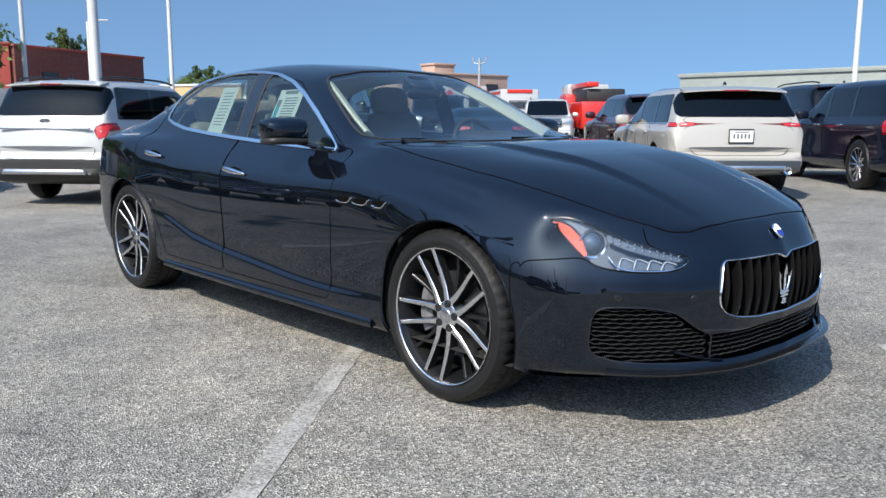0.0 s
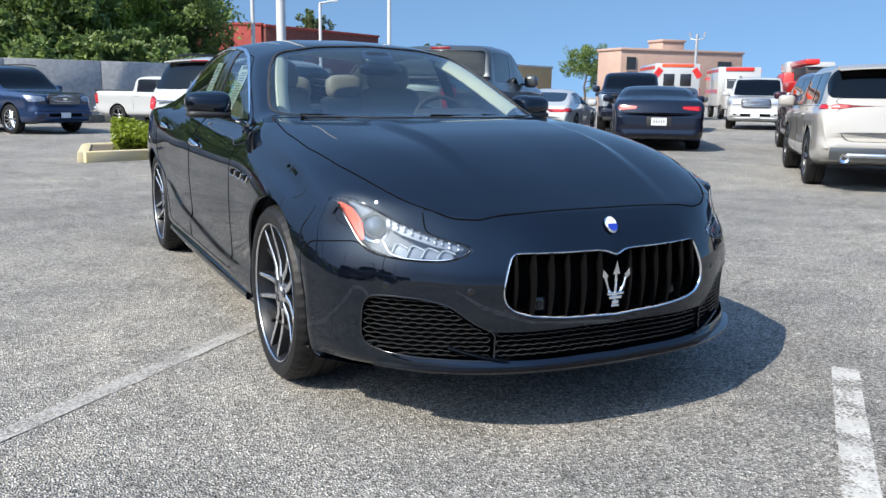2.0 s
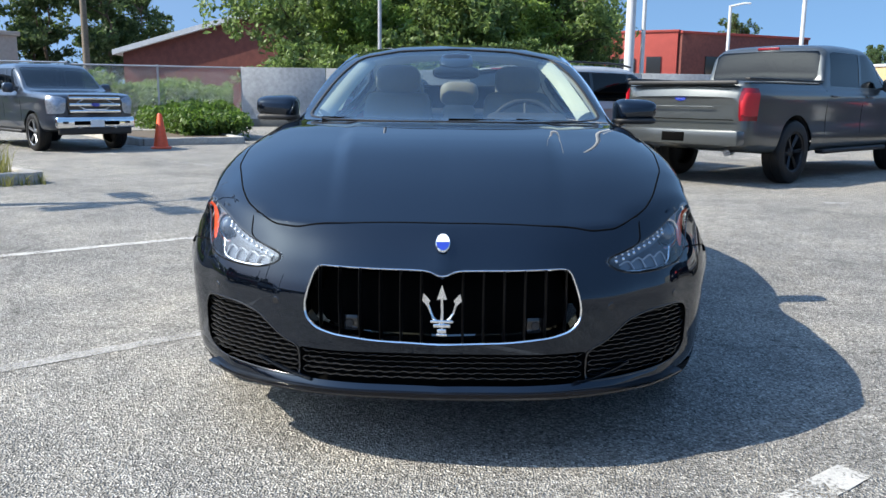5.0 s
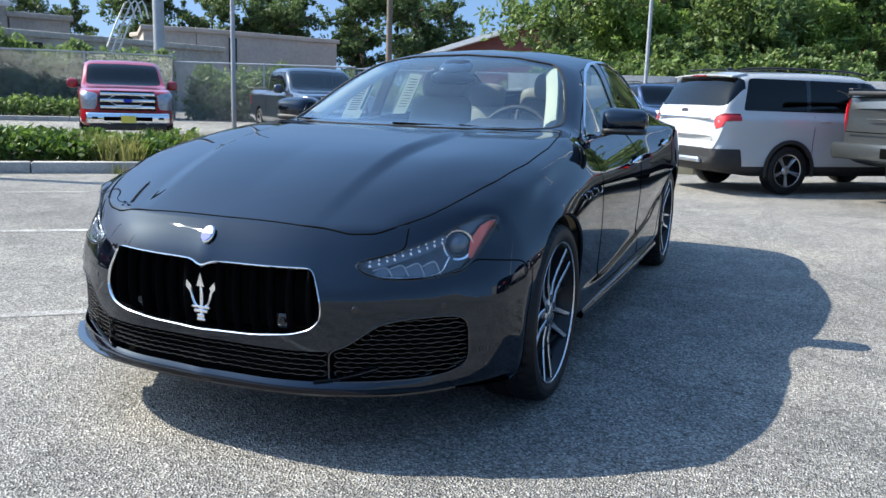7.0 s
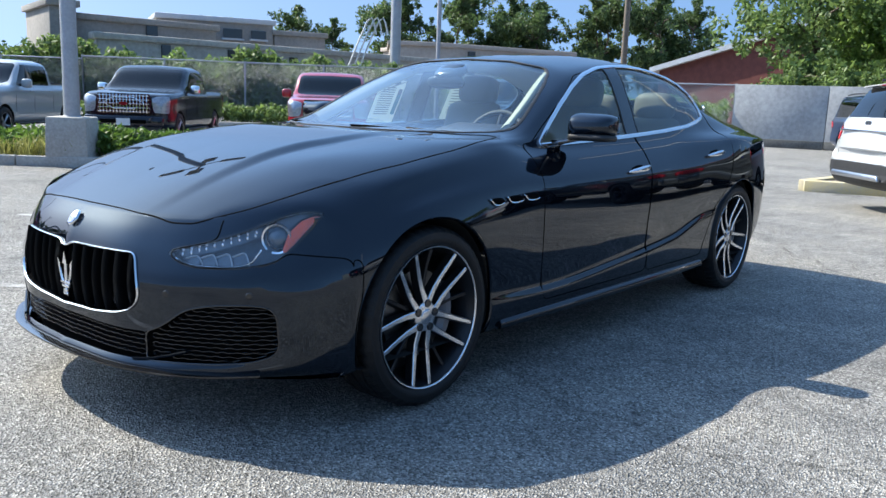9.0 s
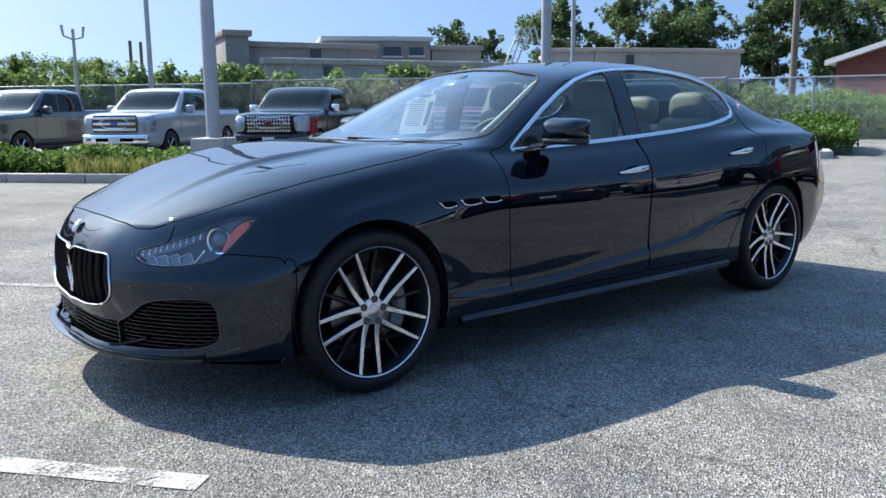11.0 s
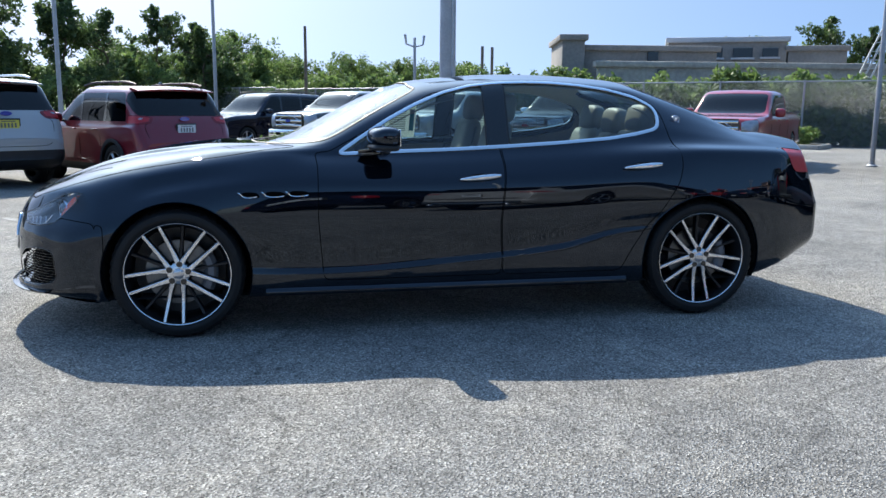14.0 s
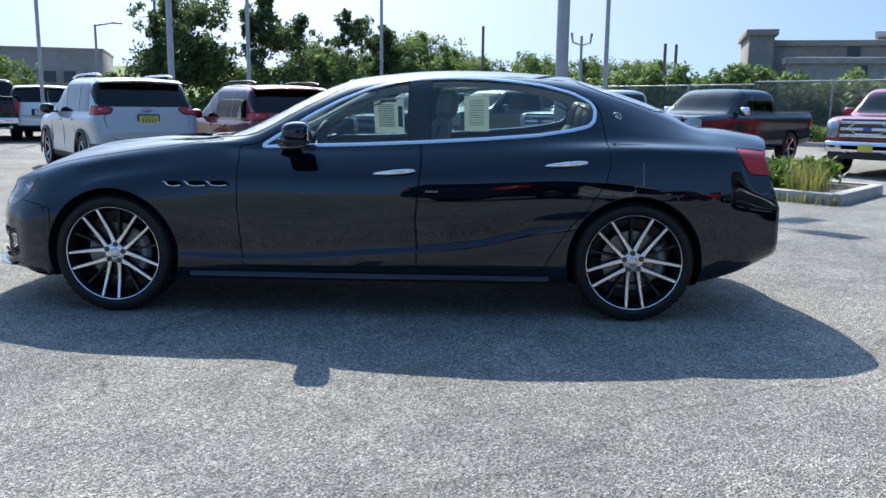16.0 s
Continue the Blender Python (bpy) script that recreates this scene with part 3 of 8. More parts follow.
U = Vector((0.67, -0.742, 0))  # along the rows
N = Vector((0.742, 0.67, 0))  # across them, towards the sedan
K0 = Vector((-5.3, -5.3, 0))


def along(o, a, b=0.0):
    q = o + U * a + N * b
    return (q.x, q.y)


island([along(K0, 0), along(K0, 11.5), along(K0, 11.5, -2.0), along(K0, 0.3, -2.0)], 0.15, CONCRETE, "low grey concrete kerb round a planted strip")
island([along(K0, 14.5), along(K0, 30), along(K0, 30, -2.0), along(K0, 14.5, -2.0)], 0.15, CONCRETE, "low grey concrete kerb round a planted strip")
island([(-13.0, -7.0), (-14.3, -5.2), (-18.0, -7.4), (-17.2, -10.2)], 0.16, CONCRETE, "grey concrete kerb of a shrub bed by the fence")
island([(-9.35, -0.95), (-9.75, 0.25), (-11.9, 0.9), (-11.5, -0.75)], 0.17, YELLOW_KERB, "faded yellow kerb of a small shrub bed")
FENCE_LINE = [Vector((-24.8, -8.0, 0)), Vector((-22.6, -13.2, 0)), Vector((-20.0, -19.3, 0)), Vector((-11.5, -27.5, 0)), Vector((0.5, -40.5, 0)), Vector((14, -55, 0))]
island([along(Vector((-16.6, -18.6, 0)), 0), along(Vector((-16.6, -18.6, 0)), 20), along(Vector((-17.9, -19.8, 0)), 20), along(Vector((-17.9, -19.8, 0)), 0)], 0.15, CONCRETE, "grey concrete kerb of a hedge bed by the fence")


def long_wall(name, a, b, height, thick, mat, label, base=0.0):
    a, b = Vector((*a, 0)), Vector((*b, 0))
    d = b - a
    n = max(1, round(d.length / 3.0))
    w = tagged(new(name), label, "wall", kind="structure")
    rz = math.degrees(math.atan2(d.y, d.x))
    for i in range(n):
        q = a + d * (i + 0.5) / n
        bm = bmesh.new()
        box(bm, (d.length / n - 0.015, thick, height), (q.x, q.y, height / 2), (0, 0, rz), 0.012)
        part("panel", bm, mat, w)
        if base:
            bm = bmesh.new()
            box(bm, (d.length / n - 0.015, thick + 0.06, base), (q.x, q.y, base / 2), (0, 0, rz), 0.012)
            part("panel_base", bm, WALL_BASE, w, "dark stained wall foot")
    return w


long_wall("wall_west", (-24.8, -8.0), (-27.8, 9.5), 2.08, 0.2, WALL_GREY, "plain grey rendered concrete wall", 0.28)


def chain_fence():
    f = tagged(new("chain_link_fence"), "grey chain-link fence on steel posts", "fence", kind="structure")
    for a, b, top in zip(FENCE_LINE[:-1], FENCE_LINE[1:], (2.05, 2.1, 2.3, 2.2, 2.3)):
        d = b - a
        n = max(1, round(d.length / 3.0))
        for i in range(n + 1):
            q = a + d * i / n
            bm = bmesh.new()
            rod(bm, q, q + Vector((0, 0, top + 0.05)), 0.035, segs=10)
            part("post", bm, STEEL, f)
        bm = bmesh.new()
        rod(bm, a + Vector((0, 0, top)), b + Vector((0, 0, top)), 0.026, segs=8)
        part("top_rail", bm, STEEL, f)
        # woven wires
        e = d.normalized()
        side = Vector((-e.y, e.x, 0))
        verts, faces = [], []
        step = 0.085
        count = int((d.length + top) / step)
        for sgn in (1, -1):
            for i in range(count):
                s0 = i * step - (top if sgn > 0 else 0)
                lo, hi = max(0.0, s0 if sgn > 0 else s0 - top), min(d.length, s0 + top if sgn > 0 else s0)
                if hi - lo < 0.05:
                    continue
                z = (lambda s: (s - s0)) if sgn > 0 else (lambda s: (s0 - s))
                p, q = a + e * lo + Vector((0, 0, z(lo))), a + e * hi + Vector((0, 0, z(hi)))
                w = e * 0.0028 + Vector((0, 0, -sgn * 0.0028))
                k = len(verts)
                off = side * 0.004 * sgn
                verts += [p - w + off, p + w + off, q + w + off, q - w + off, p + side * 0.006, q + side * 0.006]
                faces += [(k, k + 1, k + 2, k + 3), (k + 1, k + 4, k + 5, k + 2), (k + 4, k, k + 3, k + 5)]
        me = bpy.data.meshes.new("wire_mesh")
        me.from_pydata(verts, [], faces)
        me.materials.append(STEEL)
        o = new("wire_mesh", me)
        o.parent = f
        tagged(o, kind="stuff")


chain_fence()


def pole(x, y, height, r1, r2, mat, label, arm=None, base=False, name="lamp_post", heads=0, cross=False):
    t = thing(name, label, "lamp post" if name == "lamp_post" else "pole", "poles round the car park", Matrix.Translation((x, y, 0)))
    bm = bmesh.new()
    rod(bm, (0, 0, 0.0), (0, 0, height), r1, r2, 14)
    part("shaft", bm, mat, t)
    bm = bmesh.new()
    lathe(bm, [(r1 * 2.2, 0.0), (r1 * 2.2, 0.03), (r1 * 1.3, 0.06), (r1 * 1.02, 0.12)], 16, "z", (0, 0, 0.62 if base else 0))
    part("collar", bm, mat, t)
    if base:
        bm = bmesh.new()
        box(bm, (0.62, 0.62, 0.72), (0, 0, 0.36), (0, 0, 45), 0.03, (0.92, 0.92))
        part("footing", bm, CONCRETE, t, "square concrete footing")
    if arm:
        az, l = arm
        c, s = math.cos(radians(az)), math.sin(radians(az))
        bm = bmesh.new()
        rod(bm, (0, 0, height - 0.05), (c * l, s * l, height + 0.12), r2 * 0.8, r2 * 0.6, 8)
        part("arm", bm, mat, t)
        bm = bmesh.new()
        box(bm, (0.55, 0.24, 0.1), (c * (l + 0.2), s * (l + 0.2), height + 0.12), (0, 0, az), 0.03)
        part("lamp_head", bm, mat, t)
    for k in range(4 if cross else 0):  # four flat lamp heads on arms
        az = 40 + 90 * k
        c, s = math.cos(radians(az)), math.sin(radians(az))
        bm = bmesh.new()
        rod(bm, (0, 0, height - 0.06), (c * 0.5, s * 0.5, height - 0.02), 0.035, 0.03, 8)
        part("arm", bm, mat, t)
        bm = bmesh.new()
        box(bm, (0.62, 0.34, 0.1), (c * 0.75, s * 0.75, height), (0, 0, az), 0.03, (0.9, 0.85))
        part("lamp_head", bm, mat, t)
    for k in range(heads):
        sgn = 1 if k else -1
        bm = bmesh.new()
        rod(bm, (0, 0, height - 0.35), (0.35 * sgn, 0.15 * sgn, height - 0.25), 0.03, 0.03, 6)
        rod(bm, (0.35 * sgn, 0.15 * sgn, height - 0.25), (0.4 * sgn, 0.18 * sgn, height + 0.1), 0.035, 0.05, 6)
        part("fork", bm, mat, t)
    return t


pole(-2.1, -9.2, 5.9, 0.115, 0.1, STEEL, "grey steel lamp post with four heads on a concrete footing", base=True, cross=True)
pole(-4.26, -18.2, 6.6, 0.07, 0.055, STEEL, "slim grey post with a camera near the top", arm=(150, 0.25))
pole(-24.2, -23.6, 12.0, 0.24, 0.22, STEEL, "thick grey steel pole behind the fence", name="utility_pole")
pole(-12.39, -10.95, 7.5, 0.055, 0.05, STEEL, "slim grey pole beside the slate pickup", name="utility_pole")
pole(-33.7, 7.9, 11.0, 0.1, 0.08, WHITE_STEEL, "slim white lamp post")
pole(-14.4, 3.68, 9.5, 0.11, 0.095, WHITE_STEEL, "white steel lamp post")
pole(-42.8, 18.5, 8.6, 0.13, 0.11, WHITE_STEEL, "white lamp post with a single head", arm=(40, 0.9))
pole(-52.5, 17.4, 7.3, 0.13, 0.1, WHITE_STEEL, "white lamp post with a short arm", arm=(70, 0.8))
pole(-25.0, -3.1, 9.0, 0.07, 0.06, STEEL, "slim grey pole by the concrete wall", name="utility_pole")
pole(-7.0, 24.9, 9.0, 0.09, 0.07, WHITE_STEEL, "tall white lamp post")
pole(2.67, -23.8, 8.0, 0.06, 0.05, STEEL, "slim grey lamp post")
pole(8.5, -28.0, 7.4, 0.09, 0.07, STEEL, "slim grey lamp post", heads=2)
pole(7.72, -17.2, 7.5, 0.09, 0.075, STEEL, "grey lamp post behind the small SUVs")
pole(16.2, -38.4, 9.5, 0.08, 0.07, STEEL, "slim grey lamp post")
pole(12.1, -18.6, 7.0, 0.055, 0.05, STEEL, "slim grey lamp post")
pole(-1.0, -38.0, 5.3, 0.09, 0.07, WOOD_POLE, "weathered timber utility pole", name="utility_pole")
pole(-4.6, -26.5, 3.9, 0.07, 0.05, STEEL, "tall forked steel utility pole", name="utility_pole", heads=2)
pole(-10.56, -39.1, 4.6, 0.09, 0.08, WOOD_POLE, "weathered dark timber post", name="utility_pole")
pole(-11.25, -39.6, 4.6, 0.09, 0.08, WOOD_POLE, "weathered dark timber post", name="utility_pole")
pole(-31.0, 32.0, 4.6, 0.1, 0.08, STEEL, "forked lamp post in front of a tan building", heads=2)
pole(19.6, -38.8, 5.3, 0.08, 0.06, STEEL, "street lamp with a curved arm", arm=(200, 0.9))
pole(-41.0, -21.0, 9.0, 0.2, 0.16, WOOD_POLE, "weathered timber utility pole", name="utility_pole")


def block(corner_a, corner_b, depth, height, mat, name, label, windows=(), parapet=None, storeys=None, z0=0.0):
    """A plain building: front from a to b, going back by depth; windows are (along, up, width, height)."""
    a, b = Vector((*corner_a, 0)), Vector((*corner_b, 0))
    d = b - a
    e = d.normalized()
    n = Vector((e.y, -e.x, 0))
    eye = Vector((2, 2, 0))
    if n.dot(eye - a) > 0:
        n = -n
    rz = math.degrees(math.atan2(d.y, d.x))
    c = a + d / 2 + n * depth / 2
    t = thing(name, label, "building")
    bm = bmesh.new()
    box(bm, (d.length, depth, height), (c.x, c.y, height / 2 + z0), (0, 0, rz), 0.03)
    wall = part("wall", bm, mat, t)
    bm = bmesh.new()
    box(bm, (d.length + 0.3, depth + 0.3, 0.28), (c.x, c.y, height + z0 + 0.06), (0, 0, rz), 0.04)
    part("roof_edge", bm, parapet or mat, t)
    for u, z, w, h in windows:
        q = a + e * u - n * 0.0
        bm = bmesh.new()
        box(bm, (w, 0.3, h), (q.x, q.y, z), (0, 0, rz))
        pane = part("window", bm, DARK_PANE, t, "dark window")
        q2 = q - n * 0.13
        bm = bmesh.new()
        box(bm, (w + 0.2, 0.12, 0.1), (q2.x, q2.y, z - h / 2 - 0.05), (0, 0, rz))
        part("sill", bm, parapet or mat, pane)
    return t


# one red building: its sunlit and shaded sides get different wall colours
block((-98.9, 25.9), (-108.8, 45.0), 30, 9.15, BRICK_AND_SHADED_RED, "red_building", "shaded side of a low red flat-roofed commercial building, given a darker red", ((5, 5.2, 2.4, 2.4),), RED_WALL)
block((-99.1, 25.4), (-108.8, 6.7), 20, 9.3, RED_WALL, "red_sunlit_side", "sunlit side of the red flat-roofed building, given a brighter red, with dark windows", ((2.8, 4.9, 1.8, 2.8), (7.0, 3.8, 3.8, 4.6)), RED_WALL)
block((-74.2, 61.4), (-72.5, 79.1), 5, 6.6, TAN_WALL, "tan_building", "tan stucco building with small windows", ((1.4, 5.0, 1.2, 1.5), (15, 4.8, 2.0, 1.5)), TAN_WALL)
block((-75.6, 68.8), (-75.2, 71.9), 3, 7.9, TAN_WALL, "roof_plant", "tan rooftop plant room")
block((-85.9, 47.0), (-94.7, 65.7), 12, 5.01, OCHRE_WALL, "ochre_building", "low ochre building with a pale flat roof", (), ROOF_EDGE)
block((-29.0, 50.5), (0.5, 51.0), 14, 4.1, SHED_GREEN, "metal_shed", "long pale green metal shed with a grey eave", (), SHED_GREEN)
block((-12.95, -33.1), (-14.0, -32.85), 5, 4.6, GREY_BLOCK, "grey_building", "pale grey flat-roofed block building with a dark slit window", (), GREY_BLOCK)
block((-14.1, -33.3), (-20.6, -32.2), 6, 4.15, GREY_BLOCK, "grey_rear_wing", "grey block wing with a dark slit window", ((3.4, 3.6, 0.5, 0.9),), GREY_BLOCK)
block((-14.2, -31.6), (-34.5, -28.2), 0.4, 3.3, YARD_WALL, "yard_wall", "long low pale block wall with dark niches", ((3, 2.4, 0.4, 1.5), (6.2, 2.4, 0.4, 1.5), (9.5, 2.4, 0.4, 1.2)), YARD_WALL)
block((-20.8, -37.7), (-26.3, -35.0), 5, 5.0, GREY_BLOCK, "grey_upper_storey", "grey upper storey with dark openings", ((0.7, 4.35, 0.7, 0.5), (2.3, 4.35, 1.1, 0.5), (3.9, 4.35, 1.0, 0.5), (5.3, 4.35, 0.8, 0.45)), ROOF_EDGE)
block((-26.4, -35.0), (-29.0, -33.7), 5, 4.5, GREY_BLOCK, "grey_end_wing", "low grey wing beside the upper storey", (), GREY_BLOCK)
block((-35.0, -34.3), (-37.1, -32.15), 9, 4.6, BEIGE_BLOCK, "beige_building", "plain beige flat-roofed building", (), BEIGE_BLOCK)
block((-37.15, -32.1), (-46.9, -28.0), 9, 4.6, BEIGE_BLOCK, "beige_building", "plain beige flat-roofed building with a dark downpipe", ((2.4, 2.2, 0.5, 4.3),), BEIGE_BLOCK)
block((44, -94), (78, -82), 16, 7.4, GREY_BLOCK, "far_building", "far grey office building with rows of windows", tuple((1.5 + 2.2 * k, 1.8 + 2.4 * j, 1.3, 1.3) for k in range(9) for j in range(2)), GREY_BLOCK)


def gable_house():
    """Hall with its gable end towards the car park."""
    t = thing("brick_hall", "large brown-red brick hall with a pale sloping roof edge", "building")
    y0, y1, eave, low, apex, x = -20.6, 7.6, 3.5, 4.5, 7.95, -45.0
    m = Matrix.Translation((x, y0, 0)) @ Matrix(((0, 0, -1, 0), (1, 0, 0, 0), (0, 1, 0, 0), (0, 0, 0, 1)))
    w, mid = y1 - y0, 15.9
    bm = bmesh.new()
    plate(bm, [(0, 0), (w, 0), (w, low), (mid, apex), (0, eave)], 24, m)
    part("wall", bm, BRICK_AND_SHADED_RED, t)
    k = (apex - eave) / mid
    for a, b in ((-0.5, mid), (mid, w + 0.5)):
        za, zb = (eave - 0.5 * k, apex) if a < 0 else (apex, low - 0.5 * k)
        bm = bmesh.new()
        plate(bm, [(a, za), (b, zb), (b, zb + 0.3), (a, za + 0.3)], 24.8, Matrix.Translation((0.4, 0, 0)) @ m)
        part("roof_slope", bm, ROOF_EDGE, t, "pale metal roof")


gable_house()


def roof_ladder():
    t = thing("roof_ladder", "white steel ladder with hooped rails against the building", "ladder")
    o, e, lean = Vector((-24.3, -25.8, 0)), Vector((-0.469, 0.883, 0)), 0.4
    for k in range(3):
        q = o + e * (0.28 * k - 1.75)
        up = [q + e * lean * z + Vector((0, 0, z)) for z in (0.0, 2.4, 4.6)]
        hoop = [up[-1] + e * d + Vector((0, 0, z)) for d, z in ((0.16, 0.34), (0.32, 0.42), (0.46, 0.2), (0.55, -0.5))]
        part("rail", wire(up + hoop, 0.04), WHITE_STEEL, t, "", 60)
    for j in range(11):
        z = 0.9 + 0.36 * j
        p = o + e * (lean * z - 1.75) + Vector((0, 0, z))
        bm = bmesh.new()
        rod(bm, p, p + e * 0.56, 0.016, segs=6)
        part("rung", bm, WHITE_STEEL, t)


roof_ladder()

bm = bmesh.new()
rows = []
for i in range(25):
    a = radians(-118 + 3.0 * i)
    row = []
    for r, z in ((150, 0.0), (185, 5.0), (230, 11.0), (300, 14.5), (420, 12.0)):
        zz = z * max(0.0, math.sin(math.pi * (i + 0.5) / 25)) ** 0.5 * (1 + 0.12 * noise.noise((a * 3, r * 0.01, 0)))
        row.append(bm.verts.new((r * math.cos(a), r * math.sin(a), zz)))
    rows.append(row)
for a, b in zip(rows[:-1], rows[1:]):
    for k in range(4):
        bm.faces.new((a[k], a[k + 1], b[k + 1], b[k]))
tagged(new("hill", mesh_of(bm, "hill", HILL_GRASS, 80)), "long low grassy hill beyond the trees", "hill", kind="structure")

# ---- the black sedan ----
def side_y(v, x, z):
    """How far out the flank of a skin lies at x, z."""
    w = v[v[:, 1] > 0.35]
    k = np.argsort((w[:, 0] - x) ** 2 + (w[:, 2] - z) ** 2)[:4]
    return float(w[k, 1].mean())


def blur(g, times, rows=True, cols=True):
    for _ in range(times):
        if rows:
            g[1:-1] = (g[:-2] + 2 * g[1:-1] + g[2:]) / 4
        if cols:
            g[:, 1:-1] = (g[:, :-2] + 2 * g[:, 1:-1] + g[:, 2:]) / 4
    return g


CX = np.unique(np.round(np.concatenate([np.linspace(-2.3, -1.9, 22), np.linspace(-1.9, 1.9, 190)]), 4))


def line_of(xs, ys, zs):
    """One long curve of the body: its width and height along the car."""
    ys = [ys] * len(xs) if np.isscalar(ys) else ys
    zs = [zs] * len(xs) if np.isscalar(zs) else zs
    return np.stack([pchip(xs, ys, CX), pchip(xs, zs, CX)], 1)


X8 = [-2.3, -2.0, -1.5, -1.0, -0.6, 0, 0.7, 1.2, 1.9]
X10 = [-2.3, -2.0, -1.5, -1.0, -0.5, 0.2, 0.8, 1.2, 1.5, 1.9]
X12 = [-2.3, -2.0, -1.5, -1.2, -0.6, 0, 0.6, 0.9, 1.2, 1.5, 1.7, 1.9]
X16 = [-2.3, -2.0, -1.7, -1.4, -1.1, -0.5, 0.1, 0.3, 0.5, 0.7, 0.9, 1.1, 1.3, 1.5, 1.7, 1.9]
LINES = []
LINES.append(line_of([-2.3, -2.0, -1.8, 1.9], 0.0, [0.34, 0.24, 0.2, 0.2]))
LINES.append(line_of([-2.3, -2.0, -1.8, 1.9], [0.6, 0.74, 0.8, 0.8], [0.36, 0.25, 0.2, 0.2]))
LINES.append(line_of([-2.3, -2.05, -1.8, -1, 1, 1.9], [0.70, 0.84, 0.89, 0.893, 0.893, 0.885], [0.37, 0.27, 0.225, 0.21, 0.2, 0.2]))
LINES.append(line_of([-2.3, -2.05, -1.8, -1, 1, 1.9], [0.78, 0.885, 0.92, 0.925, 0.925, 0.905], [0.42, 0.34, 0.29, 0.275, 0.26, 0.26]))
LINES.append(line_of(X8, [0.805, 0.91, 0.935, 0.93, 0.93, 0.93, 0.93, 0.925, 0.915], [0.50, 0.47, 0.53, 0.505, 0.418, 0.364, 0.325, 0.33, 0.34]))
LINES.append(line_of(X8, [0.81, 0.915, 0.943, 0.921, 0.915, 0.915, 0.916, 0.919, 0.918], [0.57, 0.54, 0.58, 0.548, 0.458, 0.402, 0.362, 0.385, 0.42]))
LINES.append(line_of(X10, [0.805, 0.925, 0.965, 0.94, 0.928, 0.928, 0.93, 0.945, 0.955, 0.925], [0.70, 0.68, 0.69, 0.67, 0.64, 0.62, 0.62, 0.63, 0.64, 0.56]))
LINES.append(line_of(X10, [0.79, 0.915, 0.955, 0.935, 0.92, 0.92, 0.922, 0.928, 0.924, 0.89], [0.84, 0.82, 0.82, 0.81, 0.80, 0.79, 0.79, 0.785, 0.765, 0.66]))
LINES.append(line_of(X12, [0.775, 0.885, 0.92, 0.895, 0.864, 0.862, 0.863, 0.87, 0.88, 0.878, 0.87, 0.846], [0.94, 0.968, 0.983, 0.968, 0.925, 0.905, 0.895, 0.9, 0.865, 0.82, 0.775, 0.72]))
LINES.append(line_of(X16, [0.735, 0.80, 0.82, 0.81, 0.80, 0.80, 0.80, 0.80, 0.80, 0.802, 0.82, 0.83, 0.845, 0.855, 0.85, 0.824],
                     [0.968, 0.998, 1.012, 1.022, 1.025, 1.0, 0.972, 0.965, 0.96, 0.955, 0.962, 0.94, 0.91, 0.875, 0.83, 0.758]))
X17 = [-2.3, -2.0, -1.86, -1.7, -1.4, -1.1, -0.5, 0.1, 0.3, 0.5, 0.7, 0.9, 1.1, 1.3, 1.5, 1.7, 1.9]
LINES.append(line_of(X17, [0.70, 0.75, 0.75, 0.74, 0.725, 0.72, 0.725, 0.735, 0.75, 0.765, 0.785, 0.785, 0.775, 0.78, 0.79, 0.785, 0.76],
                     [0.985, 1.016, 1.03, 1.055, 1.11, 1.16, 1.17, 1.13, 1.09, 1.03, 0.985, 0.987, 0.968, 0.94, 0.903, 0.85, 0.765]))
LINES.append(line_of(X17, [0.64, 0.68, 0.66, 0.635, 0.595, 0.595, 0.605, 0.63, 0.675, 0.72, 0.752, 0.72, 0.685, 0.68, 0.68, 0.68, 0.66],
                     [1.012, 1.042, 1.058, 1.112, 1.235, 1.328, 1.375, 1.292, 1.208, 1.10, 1.008, 0.998, 0.988, 0.96, 0.922, 0.856, 0.752]))
LINES.append(line_of(X17, [0.55, 0.58, 0.565, 0.545, 0.52, 0.52, 0.52, 0.535, 0.575, 0.615, 0.62, 0.58, 0.56, 0.55, 0.55, 0.55, 0.50],
                     [1.036, 1.07, 1.082, 1.156, 1.278, 1.36, 1.397, 1.333, 1.254, 1.15, 1.04, 1.002, 0.995, 0.967, 0.93, 0.855, 0.735]))
LINES.append(line_of(X17, 0.285, [1.056, 1.088, 1.096, 1.205, 1.325, 1.402, 1.428, 1.38, 1.316, 1.21, 1.075, 1.005, 0.997, 0.966, 0.926, 0.846, 0.733]))
LINES.append(line_of(X17, 0.0, [1.06, 1.092, 1.10, 1.218, 1.34, 1.414, 1.436, 1.39, 1.329, 1.225, 1.083, 1.008, 0.998, 0.966, 0.922, 0.842, 0.735]))
BOW = pchip([-2.3, -2.0, -1.7, -1.4, 0.1, 0.5, 0.7, 0.9, 1.2, 1.5, 1.9], [-0.19, -0.14, -0.05, 0, 0.02, 0.06, 0.13, 0.17, 0.24, 0.31, 0.435], CX)


